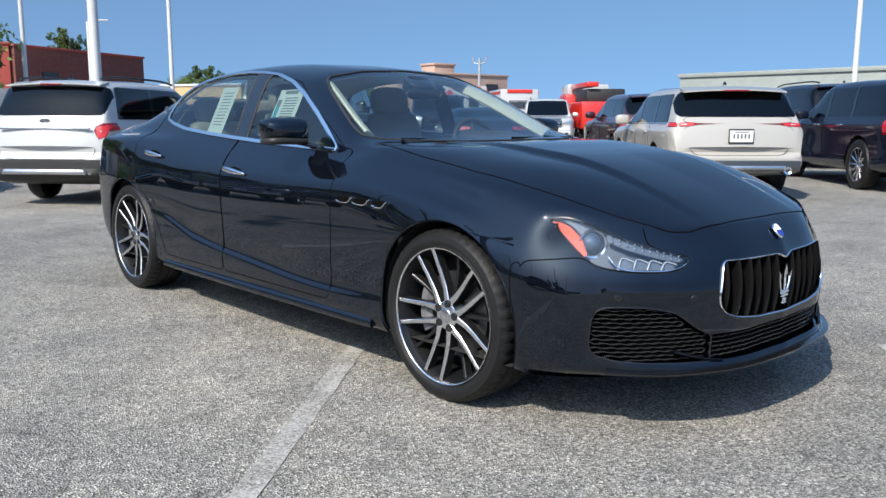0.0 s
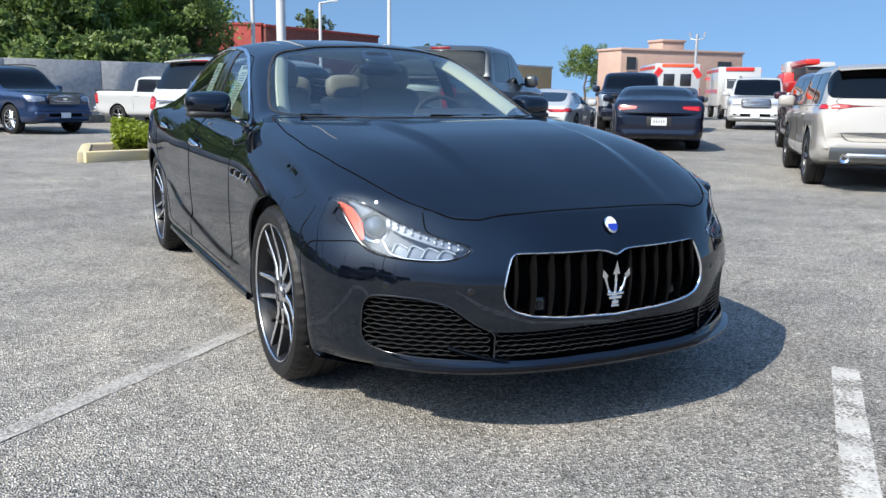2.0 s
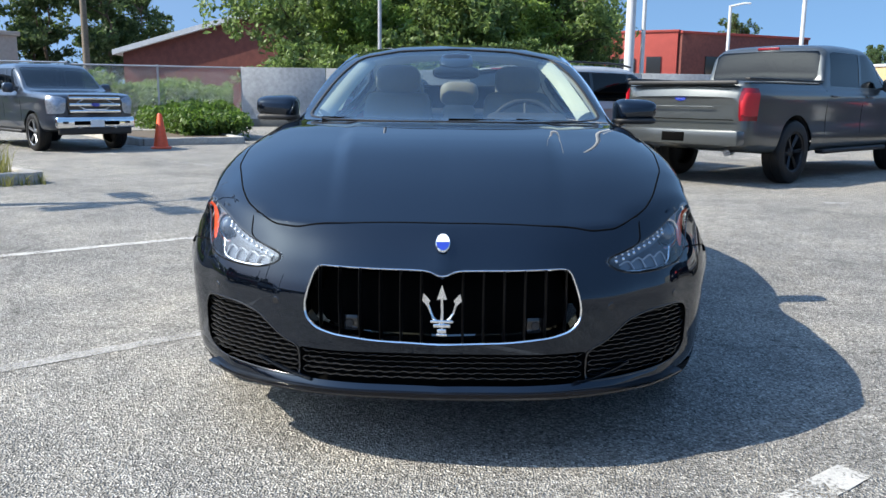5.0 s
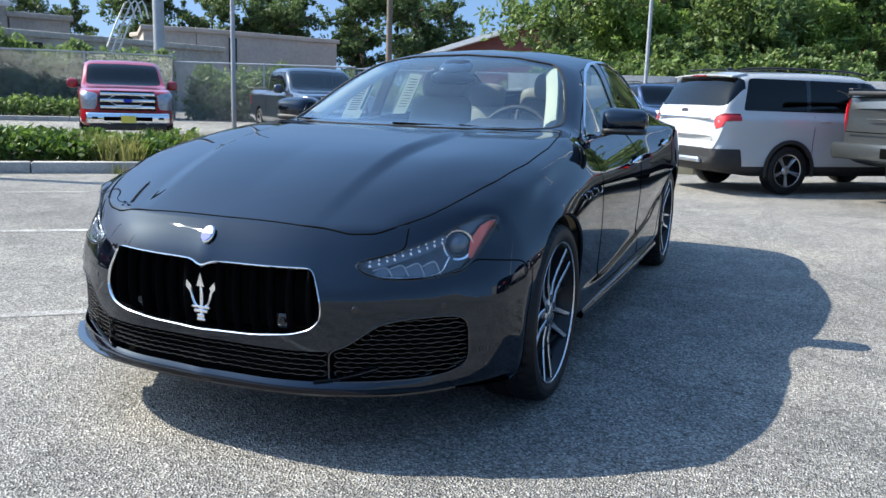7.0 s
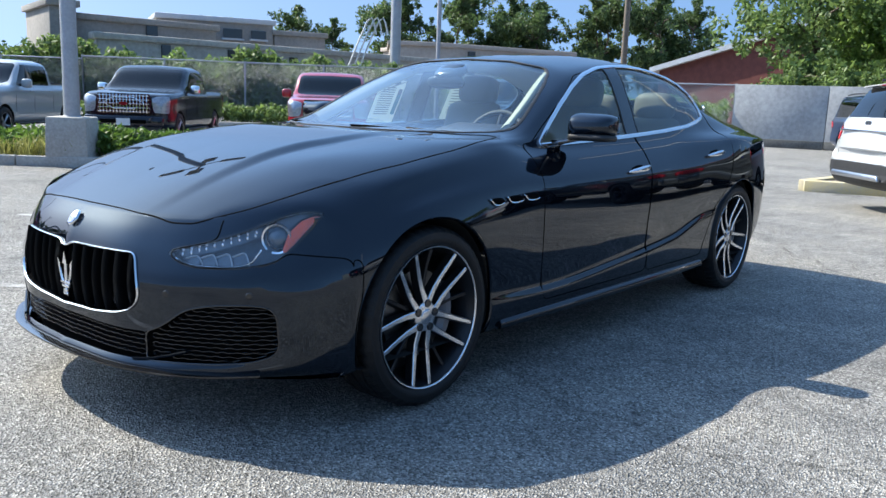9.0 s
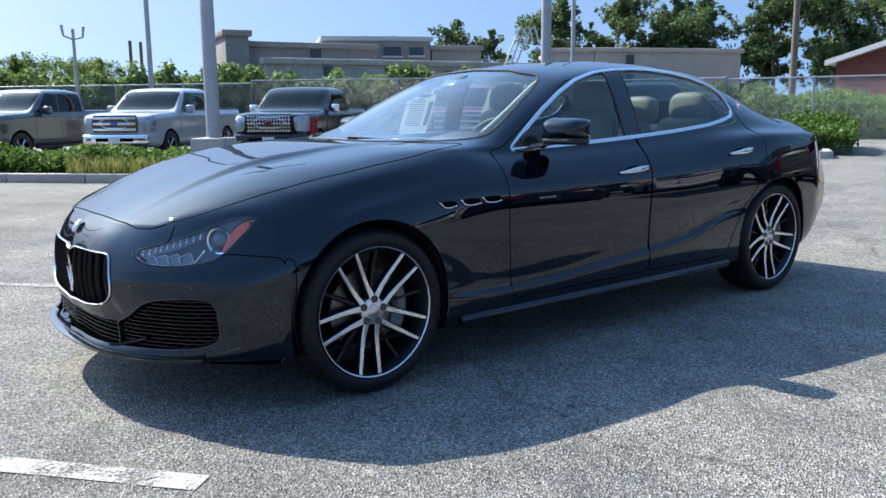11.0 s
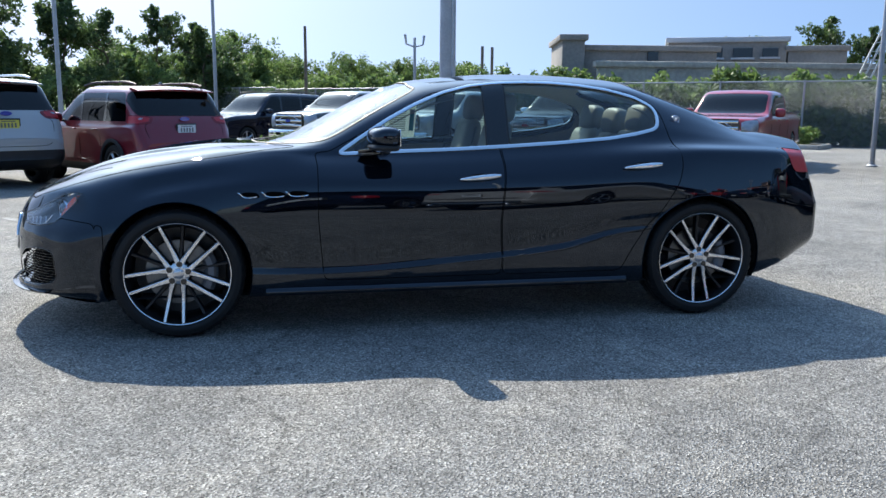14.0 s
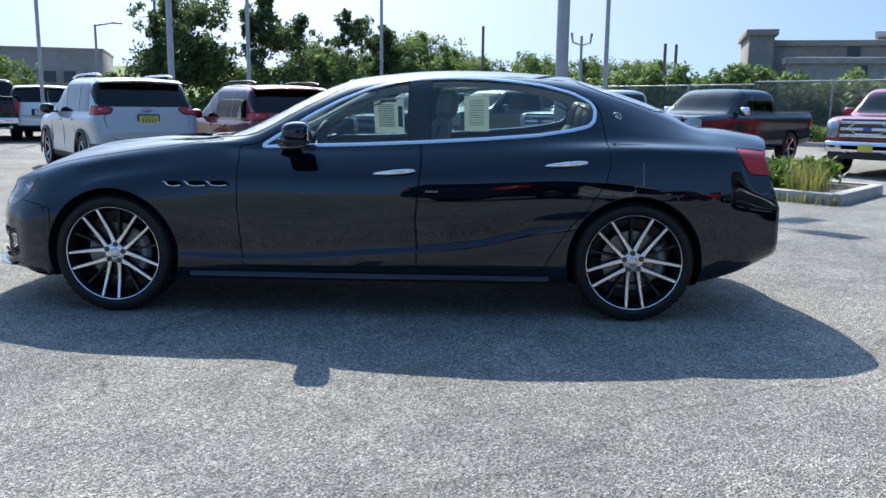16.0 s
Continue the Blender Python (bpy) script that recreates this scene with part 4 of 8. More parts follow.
def body_skin():
    """The whole outer skin of the sedan: flanks, roof and bonnet from long curves, and the nose from level curves."""
    feat = np.stack(LINES, 1)  # station, curve, (y, z)
    knots = np.array([0, 3, 3.6, 4.2, 5, 5.7, 7, 8.2, 9.2, 10, 11.6, 13.2, 14, 15.5, 17])
    fine = np.unique(np.concatenate([np.linspace(a, b, n) for a, b, n in zip(knots[:-1], knots[1:], [4, 4, 5, 8, 7, 9, 9, 10, 8, 10, 12, 12, 20, 14])]))
    g = np.stack([pchip(knots, row, fine) for row in feat])  # station, fine, 2
    g = blur(g, 5, True, False)
    g = blur(g, 2, False, True)
    y, z = g[..., 0], g[..., 1]
    x = CX[:, None] + BOW[:, None] * np.clip(1 - (np.abs(y) / 0.9) ** 3, 0, 1)
    x = x + np.clip((-1.9 - CX[:, None]) / 0.4, 0, 1) ** 1.5 * np.interp(z, [0.25, 0.3, 0.45, 0.65, 0.8, 0.87, 0.95, 1.05], [0.08, 0.06, 0.02, 0.02, 0.075, 0.1, 0.13, 0.15])
    # raised middle of the bonnet, with a soft crease along each side
    crease = 0.47 - 0.1 * np.clip((CX[:, None] - 0.9) / 1.0, 0, 1)
    rise = np.clip((CX[:, None] - 0.75) / 0.6, 0, 1)
    z = z + 0.02 * rise * np.clip((crease - np.abs(y)) / 0.05, 0, 1) * np.clip((1.92 - CX[:, None]) / 0.5, 0, 1)
    main = np.stack([x, y, z], -1)
    # nose: rows from the bottom up, columns from the middle out
    top = main[-1][fine >= 10][::-1]
    a = top[:, 1] / top[-1, 1]
    a = np.unique(np.concatenate([a, np.linspace(0.9, 1.0, 12)]))
    top = np.stack([np.interp(a, (main[-1][fine >= 10][::-1])[:, 1] / main[-1][fine >= 10][0, 1], (main[-1][fine >= 10][::-1])[:, k]) for k in range(3)], 1)
    cols = [0, 0.47, 0.73, 0.90, 0.965, 1.0]
    rows = []

    def level(xs, ys, zs):
        rows.append(np.stack([catmull(cols, np.array([xs, ys, zs]).T, a)], 0)[0])

    level([2.36, 2.31, 2.20, 2.08, 1.98, 1.90], [0, 0.39, 0.60, 0.74, 0.83, 0.885], [0.205] * 6)
    level([2.475, 2.43, 2.315, 2.17, 2.02, 1.90], [0, 0.40, 0.62, 0.77, 0.86, 0.905], [0.24, 0.24, 0.235, 0.24, 0.25, 0.26])
    level([2.43, 2.39, 2.29, 2.15, 2.015, 1.90], [0, 0.40, 0.62, 0.775, 0.87, 0.915], [0.275, 0.275, 0.28, 0.3, 0.32, 0.34])
    level([2.44, 2.40, 2.295, 2.155, 2.02, 1.90], [0, 0.40, 0.62, 0.78, 0.875, 0.918], [0.39, 0.39, 0.40, 0.41, 0.42, 0.42])
    level([2.445, 2.40, 2.29, 2.15, 2.02, 1.90], [0, 0.40, 0.62, 0.78, 0.88, 0.925], [0.50, 0.505, 0.52, 0.54, 0.55, 0.56])
    level([2.425, 2.375, 2.265, 2.13, 2.005, 1.90], [0, 0.39, 0.61, 0.76, 0.852, 0.89], [0.615, 0.612, 0.618, 0.635, 0.65, 0.66])
    level([2.39, 2.345, 2.235, 2.10, 1.985, 1.90], [0, 0.39, 0.60, 0.742, 0.822, 0.846], [0.685, 0.675, 0.685, 0.70, 0.71, 0.72])
    rows.append(top)
    lev = np.stack(rows)
    w = np.array([0, 0.7, 1.2, 3.0, 4.6, 6.2, 7.2, 8.4])
    wf = np.unique(np.concatenate([np.linspace(p, q, n) for p, q, n in zip(w[:-1], w[1:], [4, 4, 9, 9, 9, 6, 8])]))
    nose = pchip(w, lev, wf)
    nose = blur(nose, 2)
    # the outermost column runs down the front edge of the flank
    edge = main[-1][(fine >= 3.6) & (fine <= 10)]
    zz = pchip(w, lev[:, -1, 2], wf)
    nose[:, -1] = np.stack([np.interp(zz, edge[:, 2], edge[:, 0]), np.interp(zz, edge[:, 2], edge[:, 1]), zz], 1)
    nose[-1] = top
    sk = Skin()
    sk.grid(main, True)
    sk.grid(nose, True)
    # closing panels: tail and belly of the nose
    tail = main[0]
    cap = np.stack([tail, np.stack([tail[:, 0] - 0.015, tail[:, 1] * 0.0, tail[:, 2]], 1)])
    sk.grid(np.stack([cap[0] * (1 - t) + cap[1] * t for t in np.linspace(0, 1, 6)]))
    low = nose[0]
    sk.grid(np.stack([low, low * (1, 1, 0) + (-0.0, 0, 0.2), np.stack([np.full(len(low), 1.9), low[:, 1], np.full(len(low), 0.2)], 1)]), True)
    sk.mirror()
    sk.weld(2e-4)
    # even out the front corners, where nose and flank meet; the seams themselves stay
    edges = np.sort(np.vstack([sk.f[:, [0, 1]], sk.f[:, [1, 2]], sk.f[:, [2, 0]]]), 1)
    e, uses = np.unique(edges, axis=0, return_counts=True)
    seam = np.zeros(len(sk.v), bool)
    seam[e[uses == 1].ravel()] = True
    near = (sk.v[:, 0] > 1.8) & (sk.v[:, 0] < 2.16) & (np.abs(sk.v[:, 1]) > 0.7) & (sk.v[:, 2] > 0.52) & (sk.v[:, 2] < 0.86) & ~seam
    e = e[near[e[:, 0]] | near[e[:, 1]]]
    for _ in range(30):
        total, count = np.zeros_like(sk.v), np.zeros(len(sk.v))
        for a, b in ((0, 1), (1, 0)):
            np.add.at(total, e[:, a], sk.v[e[:, b]])
            np.add.at(count, e[:, a], 1)
        sk.v[near] = sk.v[near] * 0.4 + 0.6 * total[near] / count[near][:, None]
    sk.renew()
    # one shared normal on both sides of a seam
    ids = np.where(seam & (sk.v[:, 0] > 1.7))[0]
    mean = []
    for i in ids:
        d = np.linalg.norm(sk.v[ids] - sk.v[i], axis=1)
        mean.append((sk.n[ids] * np.exp(-((d / 0.012) ** 2))[:, None]).sum(0))
    sk.n[ids] = np.array(mean) / np.maximum(np.linalg.norm(mean, axis=1), 1e-9)[:, None]
    # let the gloss run smoothly round the front corners
    ease = lambda v: np.clip(v, 0, 1) ** 2 * (3 - 2 * np.clip(v, 0, 1))
    for s in (1, -1):
        near = np.where((sk.v[:, 0] > 1.55) & (sk.v[:, 0] < 2.4) & (sk.v[:, 1] * s > 0.45) & (sk.v[:, 2] > 0.45) & (sk.v[:, 2] < 0.92))[0]
        p, n = sk.v[near], sk.n[near].copy()
        soft = np.empty_like(n)
        for k in range(0, len(near), 400):
            d2 = ((p[k:k + 400, None] - p[None]) ** 2).sum(-1)
            soft[k:k + 400] = np.exp(-d2 / 0.06 ** 2) @ n
        soft /= np.maximum(np.linalg.norm(soft, axis=1), 1e-9)[:, None]
        w = ease((p[:, 0] - 1.62) / 0.14) * ease((2.3 - p[:, 0]) / 0.12) * ease((p[:, 2] - 0.5) / 0.08) * ease((0.88 - p[:, 2]) / 0.06) * ease((np.abs(p[:, 1]) - 0.5) / 0.12)
        mixed = n * (1 - w[:, None]) + soft * w[:, None]
        sk.n[near] = mixed / np.maximum(np.linalg.norm(mixed, axis=1), 1e-9)[:, None]
    return sk


def wheel_meshes():
    """The shared meshes of the sedan's wheel; the axle lies along y, the outside towards +y."""
    made = {}
    bm = bmesh.new()
    prof = [(0.25, -0.10), (0.262, -0.118), (0.29, -0.126), (0.322, -0.12), (0.338, -0.104), (0.3445, -0.085), (0.345, -0.062), (0.338, -0.058), (0.338, -0.05), (0.3455, -0.046),
            (0.3455, -0.01), (0.338, -0.006), (0.338, 0.006), (0.3455, 0.01), (0.3455, 0.046), (0.338, 0.05), (0.338, 0.058), (0.345, 0.062), (0.3445, 0.085), (0.338, 0.104),
            (0.322, 0.12), (0.307, 0.1215), (0.3, 0.1235), (0.285, 0.119), (0.272, 0.106), (0.258, 0.088)]
    rings = lathe(bm, prof, 144)
    for k, row in enumerate(rings):  # cross cuts in the tread shoulders
        if k % 3 == 0:
            for i in (4, 5, 6, 17, 18, 19):
                v = row[i]
                d = math.hypot(v.co.x, v.co.z)
                v.co.x *= (d - 0.006) / d
                v.co.z *= (d - 0.006) / d
    made["tyre"] = mesh_of(bm, "tyre", RUBBER, 35)
    bm = bmesh.new()
    lathe(bm, [(0.2522, 0.108), (0.2485, 0.1), (0.238, 0.075), (0.225, 0.02), (0.225, -0.08), (0.24, -0.1)], 72)
    lathe(bm, [(0.225, -0.06), (0.06, -0.07)], 72)
    made["rim"] = mesh_of(bm, "rim", RIM_DARK, 40)
    bm = bmesh.new()
    lathe(bm, [(0.2508, 0.1115), (0.2513, 0.1138), (0.2527, 0.1155), (0.2562, 0.1165), (0.2577, 0.113), (0.258, 0.1)], 96)
    made["lip"] = mesh_of(bm, "rim_lip", MACHINED, 60)

    def bar(offs, mats, depth=0.035, drop=0.0):
        """One spoke: points of (radius, sideways, face height, half width)."""
        bm = bmesh.new()
        rows = []
        for r, o, h, w in offs:
            e = min(0.003, w * 0.3)
            rows.append([bm.verts.new((o + sx * ww, h - drop - dd, r)) for sx, ww, dd in ((-1, w + 0.004, depth), (-1, w, e), (-1, w - e, 0), (1, w - e, 0), (1, w, e), (1, w + 0.004, depth))])
        for p, q in zip(rows[:-1], rows[1:]):
            for i in range(5):
                f = bm.faces.new((p[i], p[i + 1], q[i + 1], q[i]))
                f.material_index = 0 if i == 2 or (len(mats) > 1 and i in (1, 3)) else len(mats) - 1
        return mesh_of(bm, "spoke", mats, 30)

    for side, nm in ((-1, "spoke_a"), (1, "spoke_b")):
        made[nm] = bar([(0.036, side * 0.021, 0.088, 0.0135), (0.06, side * 0.0262, 0.087, 0.0122), (0.1, side * 0.0305, 0.083, 0.0102), (0.15, side * 0.0355, 0.088, 0.009), (0.2, side * 0.0402, 0.097, 0.0082), (0.252, side * 0.0452, 0.106, 0.0078)], [MACHINED, RIM_DARK])
    made["web"] = bar([(0.05, 0, 0.066, 0.014), (0.1, 0, 0.06, 0.008), (0.17, 0, 0.062, 0.0065), (0.248, 0, 0.08, 0.008)], [RIM_DARK], 0.03)
    bm = bmesh.new()
    lathe(bm, [(0.001, 0.092), (0.026, 0.092), (0.0285, 0.0905), (0.03, 0.087)], 40)
    made["cap"] = mesh_of(bm, "centre_cap", SATIN_CHROME, 40)
    bm = bmesh.new()
    lathe(bm, [(0.029, 0.0885), (0.05, 0.0875), (0.057, 0.084), (0.061, 0.06), (0.061, 0.0)], 48)
    made["hub"] = mesh_of(bm, "hub", MACHINED, 40)
    bm = bmesh.new()
    lathe(bm, [(0.0005, 0.0905), (0.0078, 0.0905), (0.0085, 0.092), (0.0152, 0.092), (0.0165, 0.087)], 18)
    made["lug"] = mesh_of(bm, "lug_nut", GLOSS_BLACK, 40)
    bm = bmesh.new()
    lathe(bm, [(0.07, 0.03), (0.172, 0.03), (0.172, 0.0), (0.07, 0.0)], 64)
    made["disc"] = mesh_of(bm, "brake_disc", DISC, 40)
    bm = bmesh.new()
    arc = [(-math.cos(a) * 0.165, 0.028, math.sin(a) * 0.165) for a in np.linspace(radians(-32), radians(32), 14)]
    tube(bm, arc, [(0, 1, 0)] * 14, 0.075, 0.07, closed=False, segs=8)
    made["caliper"] = mesh_of(bm, "brake_caliper", CALIPER, 40)
    return made


def add_wheel(car, meshes, at, side, turn):
    """One wheel under its car; side +1 left, -1 right."""
    m = Matrix.Translation(at) @ (Matrix.Identity(4) if side > 0 else Matrix.Rotation(math.pi, 4, "Z"))
    wheel = part("wheel", meshes["tyre"], None, car)
    wheel.name, wheel.data = "tyre", meshes["tyre"]
    wheel.matrix_basis = m
    spin = Matrix.Rotation(radians(turn), 4, "Y")

    def sub(nm, key, mm=Matrix.Identity(4), label=""):
        o = part(nm, meshes[key], None, wheel, label)
        o.matrix_basis = mm @ Matrix.Diagonal((1.062, 1, 1.062, 1)) if key in ("rim", "lip", "spoke_a", "spoke_b", "web") else mm

    sub("rim", "rim", label="dark grey alloy rim barrel")
    sub("rim_lip", "lip", label="machined bright rim edge")
    sub("brake_disc", "disc")
    sub("brake_caliper", "caliper", Matrix.Rotation(0 if side > 0 else math.pi, 4, "Y"))
    sub("hub", "hub", spin)
    sub("centre_cap", "cap", spin)
    for k in range(5):
        r = spin @ Matrix.Rotation(2 * math.pi * k / 5, 4, "Y")
        sub("spoke", "spoke_a", r)
        sub("spoke", "spoke_b", r)
        sub("inner_spoke", "web", r @ Matrix.Rotation(math.pi / 5, 4, "Y"))
        sub("lug_nut", "lug", r @ Matrix.Rotation(math.pi / 5, 4, "Y") @ Matrix.Translation((0, 0, 0.05)))
    return wheel


def rounded(size, power=3.2, nu=28, nv=18):
    """A boxy ellipsoid."""
    bm = bmesh.new()
    f = lambda a: math.copysign(abs(a) ** (2 / power), a)
    rows = []
    for i in range(nv + 1):
        p = -math.pi / 2 + math.pi * i / nv
        rows.append([bm.verts.new((size[0] * f(math.cos(p)) * f(math.cos(t)), size[1] * f(math.cos(p)) * f(math.sin(t)), size[2] * f(math.sin(p)))) for t in [2 * math.pi * k / nu for k in range(nu)]])
    for a, b in zip(rows[:-1], rows[1:]):
        for k in range(nu):
            bm.faces.new((a[k], a[(k + 1) % nu], b[(k + 1) % nu], b[k]))
    bmesh.ops.remove_doubles(bm, verts=bm.verts, dist=1e-5)
    return bm


def move(bm, m):
    bmesh.ops.transform(bm, matrix=m, verts=bm.verts)
    return bm


def both(points):
    """An outline given for +y, closed over the middle by its mirror image."""
    return [tuple(p) for p in points] + [(-p[0], p[1]) for p in points[::-1] if p[0] > 1e-6]


def seat(car, x, y, wide=0.5, tall=0.66, head=True):
    bm = bmesh.new()
    box(bm, (0.52, wide, 0.16), (x, y, 0.5), (0, -6, 0), 0.05)
    s = part("seat", bm, LEATHER, car, "cream leather seat", 60)
    bm = bmesh.new()
    box(bm, (0.15, wide * 0.98, tall), (x - 0.33, y, 0.5 + tall / 2), (0, -14, 0), 0.06, (0.7, 0.82))
    part("backrest", bm, LEATHER, s, "", 60)
    if head:
        bm = rounded((0.06, 0.14, 0.09))
        move(bm, pose(x - 0.43, y, 0.56 + tall, 0, -10, 0))
        part("headrest", bm, LEATHER, s, "", 80)
        for dy in (-0.05, 0.05):
            bm = bmesh.new()
            rod(bm, (x - 0.41, y + dy, 0.4 + tall), (x - 0.42, y + dy, 0.52 + tall), 0.007)
            part("headrest_post", bm, CHROME, s)
    return s


def black_sedan():
    car = thing("sedan", "glossy black four-door sedan with chrome trim, parked on grey asphalt", "car")
    sk = body_skin()
    allf = np.arange(len(sk.f))

    def loops(faces, width, height, mat, name, parent, lift=0.0, label="", count=1, every=0.012, pick=None):
        bm = bmesh.new()
        for p, n in [l for l in sk.rims(faces) if pick is None or pick(l[0])][:count]:
            tube(bm, p, n, width, height, lift=lift, every=every)
        return part(name, bm, mat, parent, label, 60)

    # wheel arches
    rest = allf
    for ax in (1.499, -1.499):
        gone, rest = sk.cut(rest, lambda v, ax=ax: np.where(np.abs(v[:, 1]) > 0.5, 0.383 - np.hypot(v[:, 0] - ax, v[:, 2] - 0.345), -1.0))
        for s in (1, -1):
            mine = np.array([f for f in gone if sk.v[sk.f[f, 0], 1] * s > 0 and abs(sk.v[sk.f[f]][:, 1]).min() > 0.84], int)
            bm = bmesh.new()
            arc = [(ax + 0.381 * math.cos(a), s * side_y(sk.v, ax + 0.4 * math.cos(a), 0.345 + 0.4 * math.sin(a)), 0.345 + 0.381 * math.sin(a)) for a in np.linspace(-0.32, math.pi + 0.32, 60)]
            nrm = [(0, s, 0)] * 60
            tube(bm, arc, nrm, 0.012, 0.02, closed=False, lift=-0.008)
            part("arch_lip", bm, BLACK_PAINT, car, "", 60)
            bm = bmesh.new()
            lathe(bm, [(0.381, 0.9 * s), (0.395, 0.55 * s), (0.01, 0.55 * s)], 56, "y", (ax, 0, 0.345))
            for v in list(bm.verts):
                v.co.z = max(v.co.z, 0.215)
            part("wheel_well", bm, WELL, car)

    top_side = lambda v: np.abs(v[:, 1]) > 0.45
    # side windows
    belt = [(0.655, 0.962), (0.36, 0.975), (0.03, 0.986), (-0.29, 1.002), (-0.62, 1.022), (-0.95, 1.048), (-1.13, 1.076), (-1.235, 1.1), (-1.268, 1.125), (-1.28, 1.19)]
    crown = [(-1.262, 1.232), (-1.15, 1.288), (-0.98, 1.331), (-0.8, 1.354), (-0.63, 1.366), (-0.46, 1.368), (-0.29, 1.361), (-0.13, 1.343), (0.035, 1.301), (0.2, 1.234), (0.365, 1.147), (0.5, 1.062), (0.58, 1.01)]
    light, rest = sk.cut(rest, outline(belt + crown, [0, 2], top_side))
    for s, nm in ((1, "left"), (-1, "right")):
        mine = light[sk.v[sk.f[light]][:, :, 1].mean(1) * s > 0]
        loops(mine, 0.024, 0.014, CHROME, "window_trim", car, 0.003, "bright chrome window surround")
        front, other = sk.cut(mine, lambda v: v[:, 0] + 0.2)
        pillar, back = sk.cut(other, lambda v: v[:, 0] + 0.33)
        part("b_pillar", sk.mesh("b_pillar", pillar, GLOSS_BLACK), None, car, "gloss black door pillar")
        for fs, nm2 in ((front, "front_side_window"), (back, "rear_side_window")):
            part(nm2, sk.mesh(nm2, fs, GLASS, -0.004), None, car, "lightly tinted side window glass")
            loops(fs, 0.012, 0.01, TRIM, "window_seal", car, -0.002)
    # windscreen and rear window
    ws = both([(0, 1.012), (0.3, 1.01), (0.55, 1.012), (0.68, 1.02), (0.706, 1.035), (0.69, 1.08), (0.65, 1.165), (0.604, 1.24), (0.548, 1.302), (0.5, 1.33), (0.3, 1.364), (0, 1.377)])
    screen, rest = sk.cut(rest, outline(ws, [1, 2], lambda v: v[:, 0] > 0.02))
    part("windscreen", sk.mesh("windscreen", screen, SCREEN_GLASS, -0.003), None, car, "clear windscreen")
    loops(screen, 0.016, 0.008, TRIM, "windscreen_seal", car, 0.0)
    rw = both([(0, -1.78), (0.46, -1.72), (0.52, -1.66), (0.5, -1.25), (0.46, -1.2), (0, -1.17)])
    rear, rest = sk.cut(rest, outline([(b, a) for a, b in rw], [0, 1], lambda v: v[:, 2] > 1.1))
    part("rear_window", sk.mesh("rear_window", rear, SCREEN_GLASS, -0.003), None, car, "rear window glass")
    loops(rear, 0.018, 0.008, TRIM, "rear_window_seal", car)
    # headlamps
    def corner(points, keep_x=1.85):
        """An outline on the front corner, seen square to the lamp: (along the corner, height)."""
        d = outline(points, [0, 1])
        return lambda v, s=None: np.where((v[:, 0] > keep_x) & (np.abs(v[:, 1]) > 0.4), d(np.stack([np.abs(v[:, 1]) * 0.77 - (v[:, 0] - 2.1) * 0.64, v[:, 2]], 1)), -1.0)

    hl = [(0.736, 0.764), (0.7, 0.772), (0.657, 0.771), (0.62, 0.762), (0.583, 0.747), (0.53, 0.724), (0.48, 0.703), (0.42, 0.683), (0.36, 0.665), (0.29, 0.648), (0.225, 0.636), (0.245, 0.618), (0.272, 0.602), (0.326, 0.589), (0.4, 0.589), (0.462, 0.592), (0.539, 0.6), (0.59, 0.613), (0.627, 0.643), (0.66, 0.68), (0.687, 0.712)]
    lamps, rest = sk.cut(rest, corner(hl))
    for s in (1, -1):
        lamp = lamps[sk.v[sk.f[lamps]][:, :, 1].mean(1) * s > 0]
        unit = part("headlamp", sk.mesh("headlamp", lamp, LENS), None, car, "clear headlamp with amber side reflector and projector")
        loops(lamp, 0.009, 0.008, GLOSS_BLACK, "lamp_seal", unit, -0.002, count=1)
        vs = np.unique(sk.f[lamp])
        p0, n0 = sk.v[vs], sk.n[vs]
        u0 = np.abs(p0[:, 1]) * 0.77 - (p0[:, 0] - 2.1) * 0.64
        def sunk(name, faces, mat, into):
            me = sk.mesh(name, faces, mat)
            me.transform(Matrix.Translation(Vector((-0.72, -0.66 * s, -0.1)) * into))
            return me

        part("lamp_bowl", sunk("lamp_bowl", lamp, LAMP_GREY, 0.05), None, unit, "dark grey lamp housing")

        def spot(u, z, into):
            w = 1 / ((u0 - u) ** 2 + (p0[:, 2] - z) ** 2 + 1e-6)
            w = np.where(w >= np.sort(w)[-6], w, 0)
            q = (p0 * w[:, None]).sum(0) / w.sum() + np.array((-0.72, -0.66 * s, -0.1)) * into
            return Vector(q)

        def inlay(name, points, mat, into, label):
            faces, _ = sk.cut(lamp, corner(points))
            if len(faces):
                part(name, sunk(name, faces, mat, into), None, unit, label)

        inlay("side_reflector", [(0.725, 0.757), (0.7, 0.758), (0.66, 0.74), (0.622, 0.7), (0.607, 0.65), (0.612, 0.636), (0.63, 0.652), (0.66, 0.688), (0.69, 0.722)], AMBER, 0.012, "amber side reflector")
        inlay("diode_strip", [(0.255, 0.634), (0.36, 0.656), (0.47, 0.691), (0.535, 0.718), (0.538, 0.692), (0.47, 0.664), (0.36, 0.633), (0.285, 0.618)], LAMP_WHITE, 0.014, "bright strip for light diodes")
        inlay("upper_reflector", [(0.575, 0.738), (0.66, 0.762), (0.69, 0.762), (0.655, 0.745), (0.625, 0.715), (0.6, 0.722)], LAMP_WHITE, 0.02, "bright upper reflector")
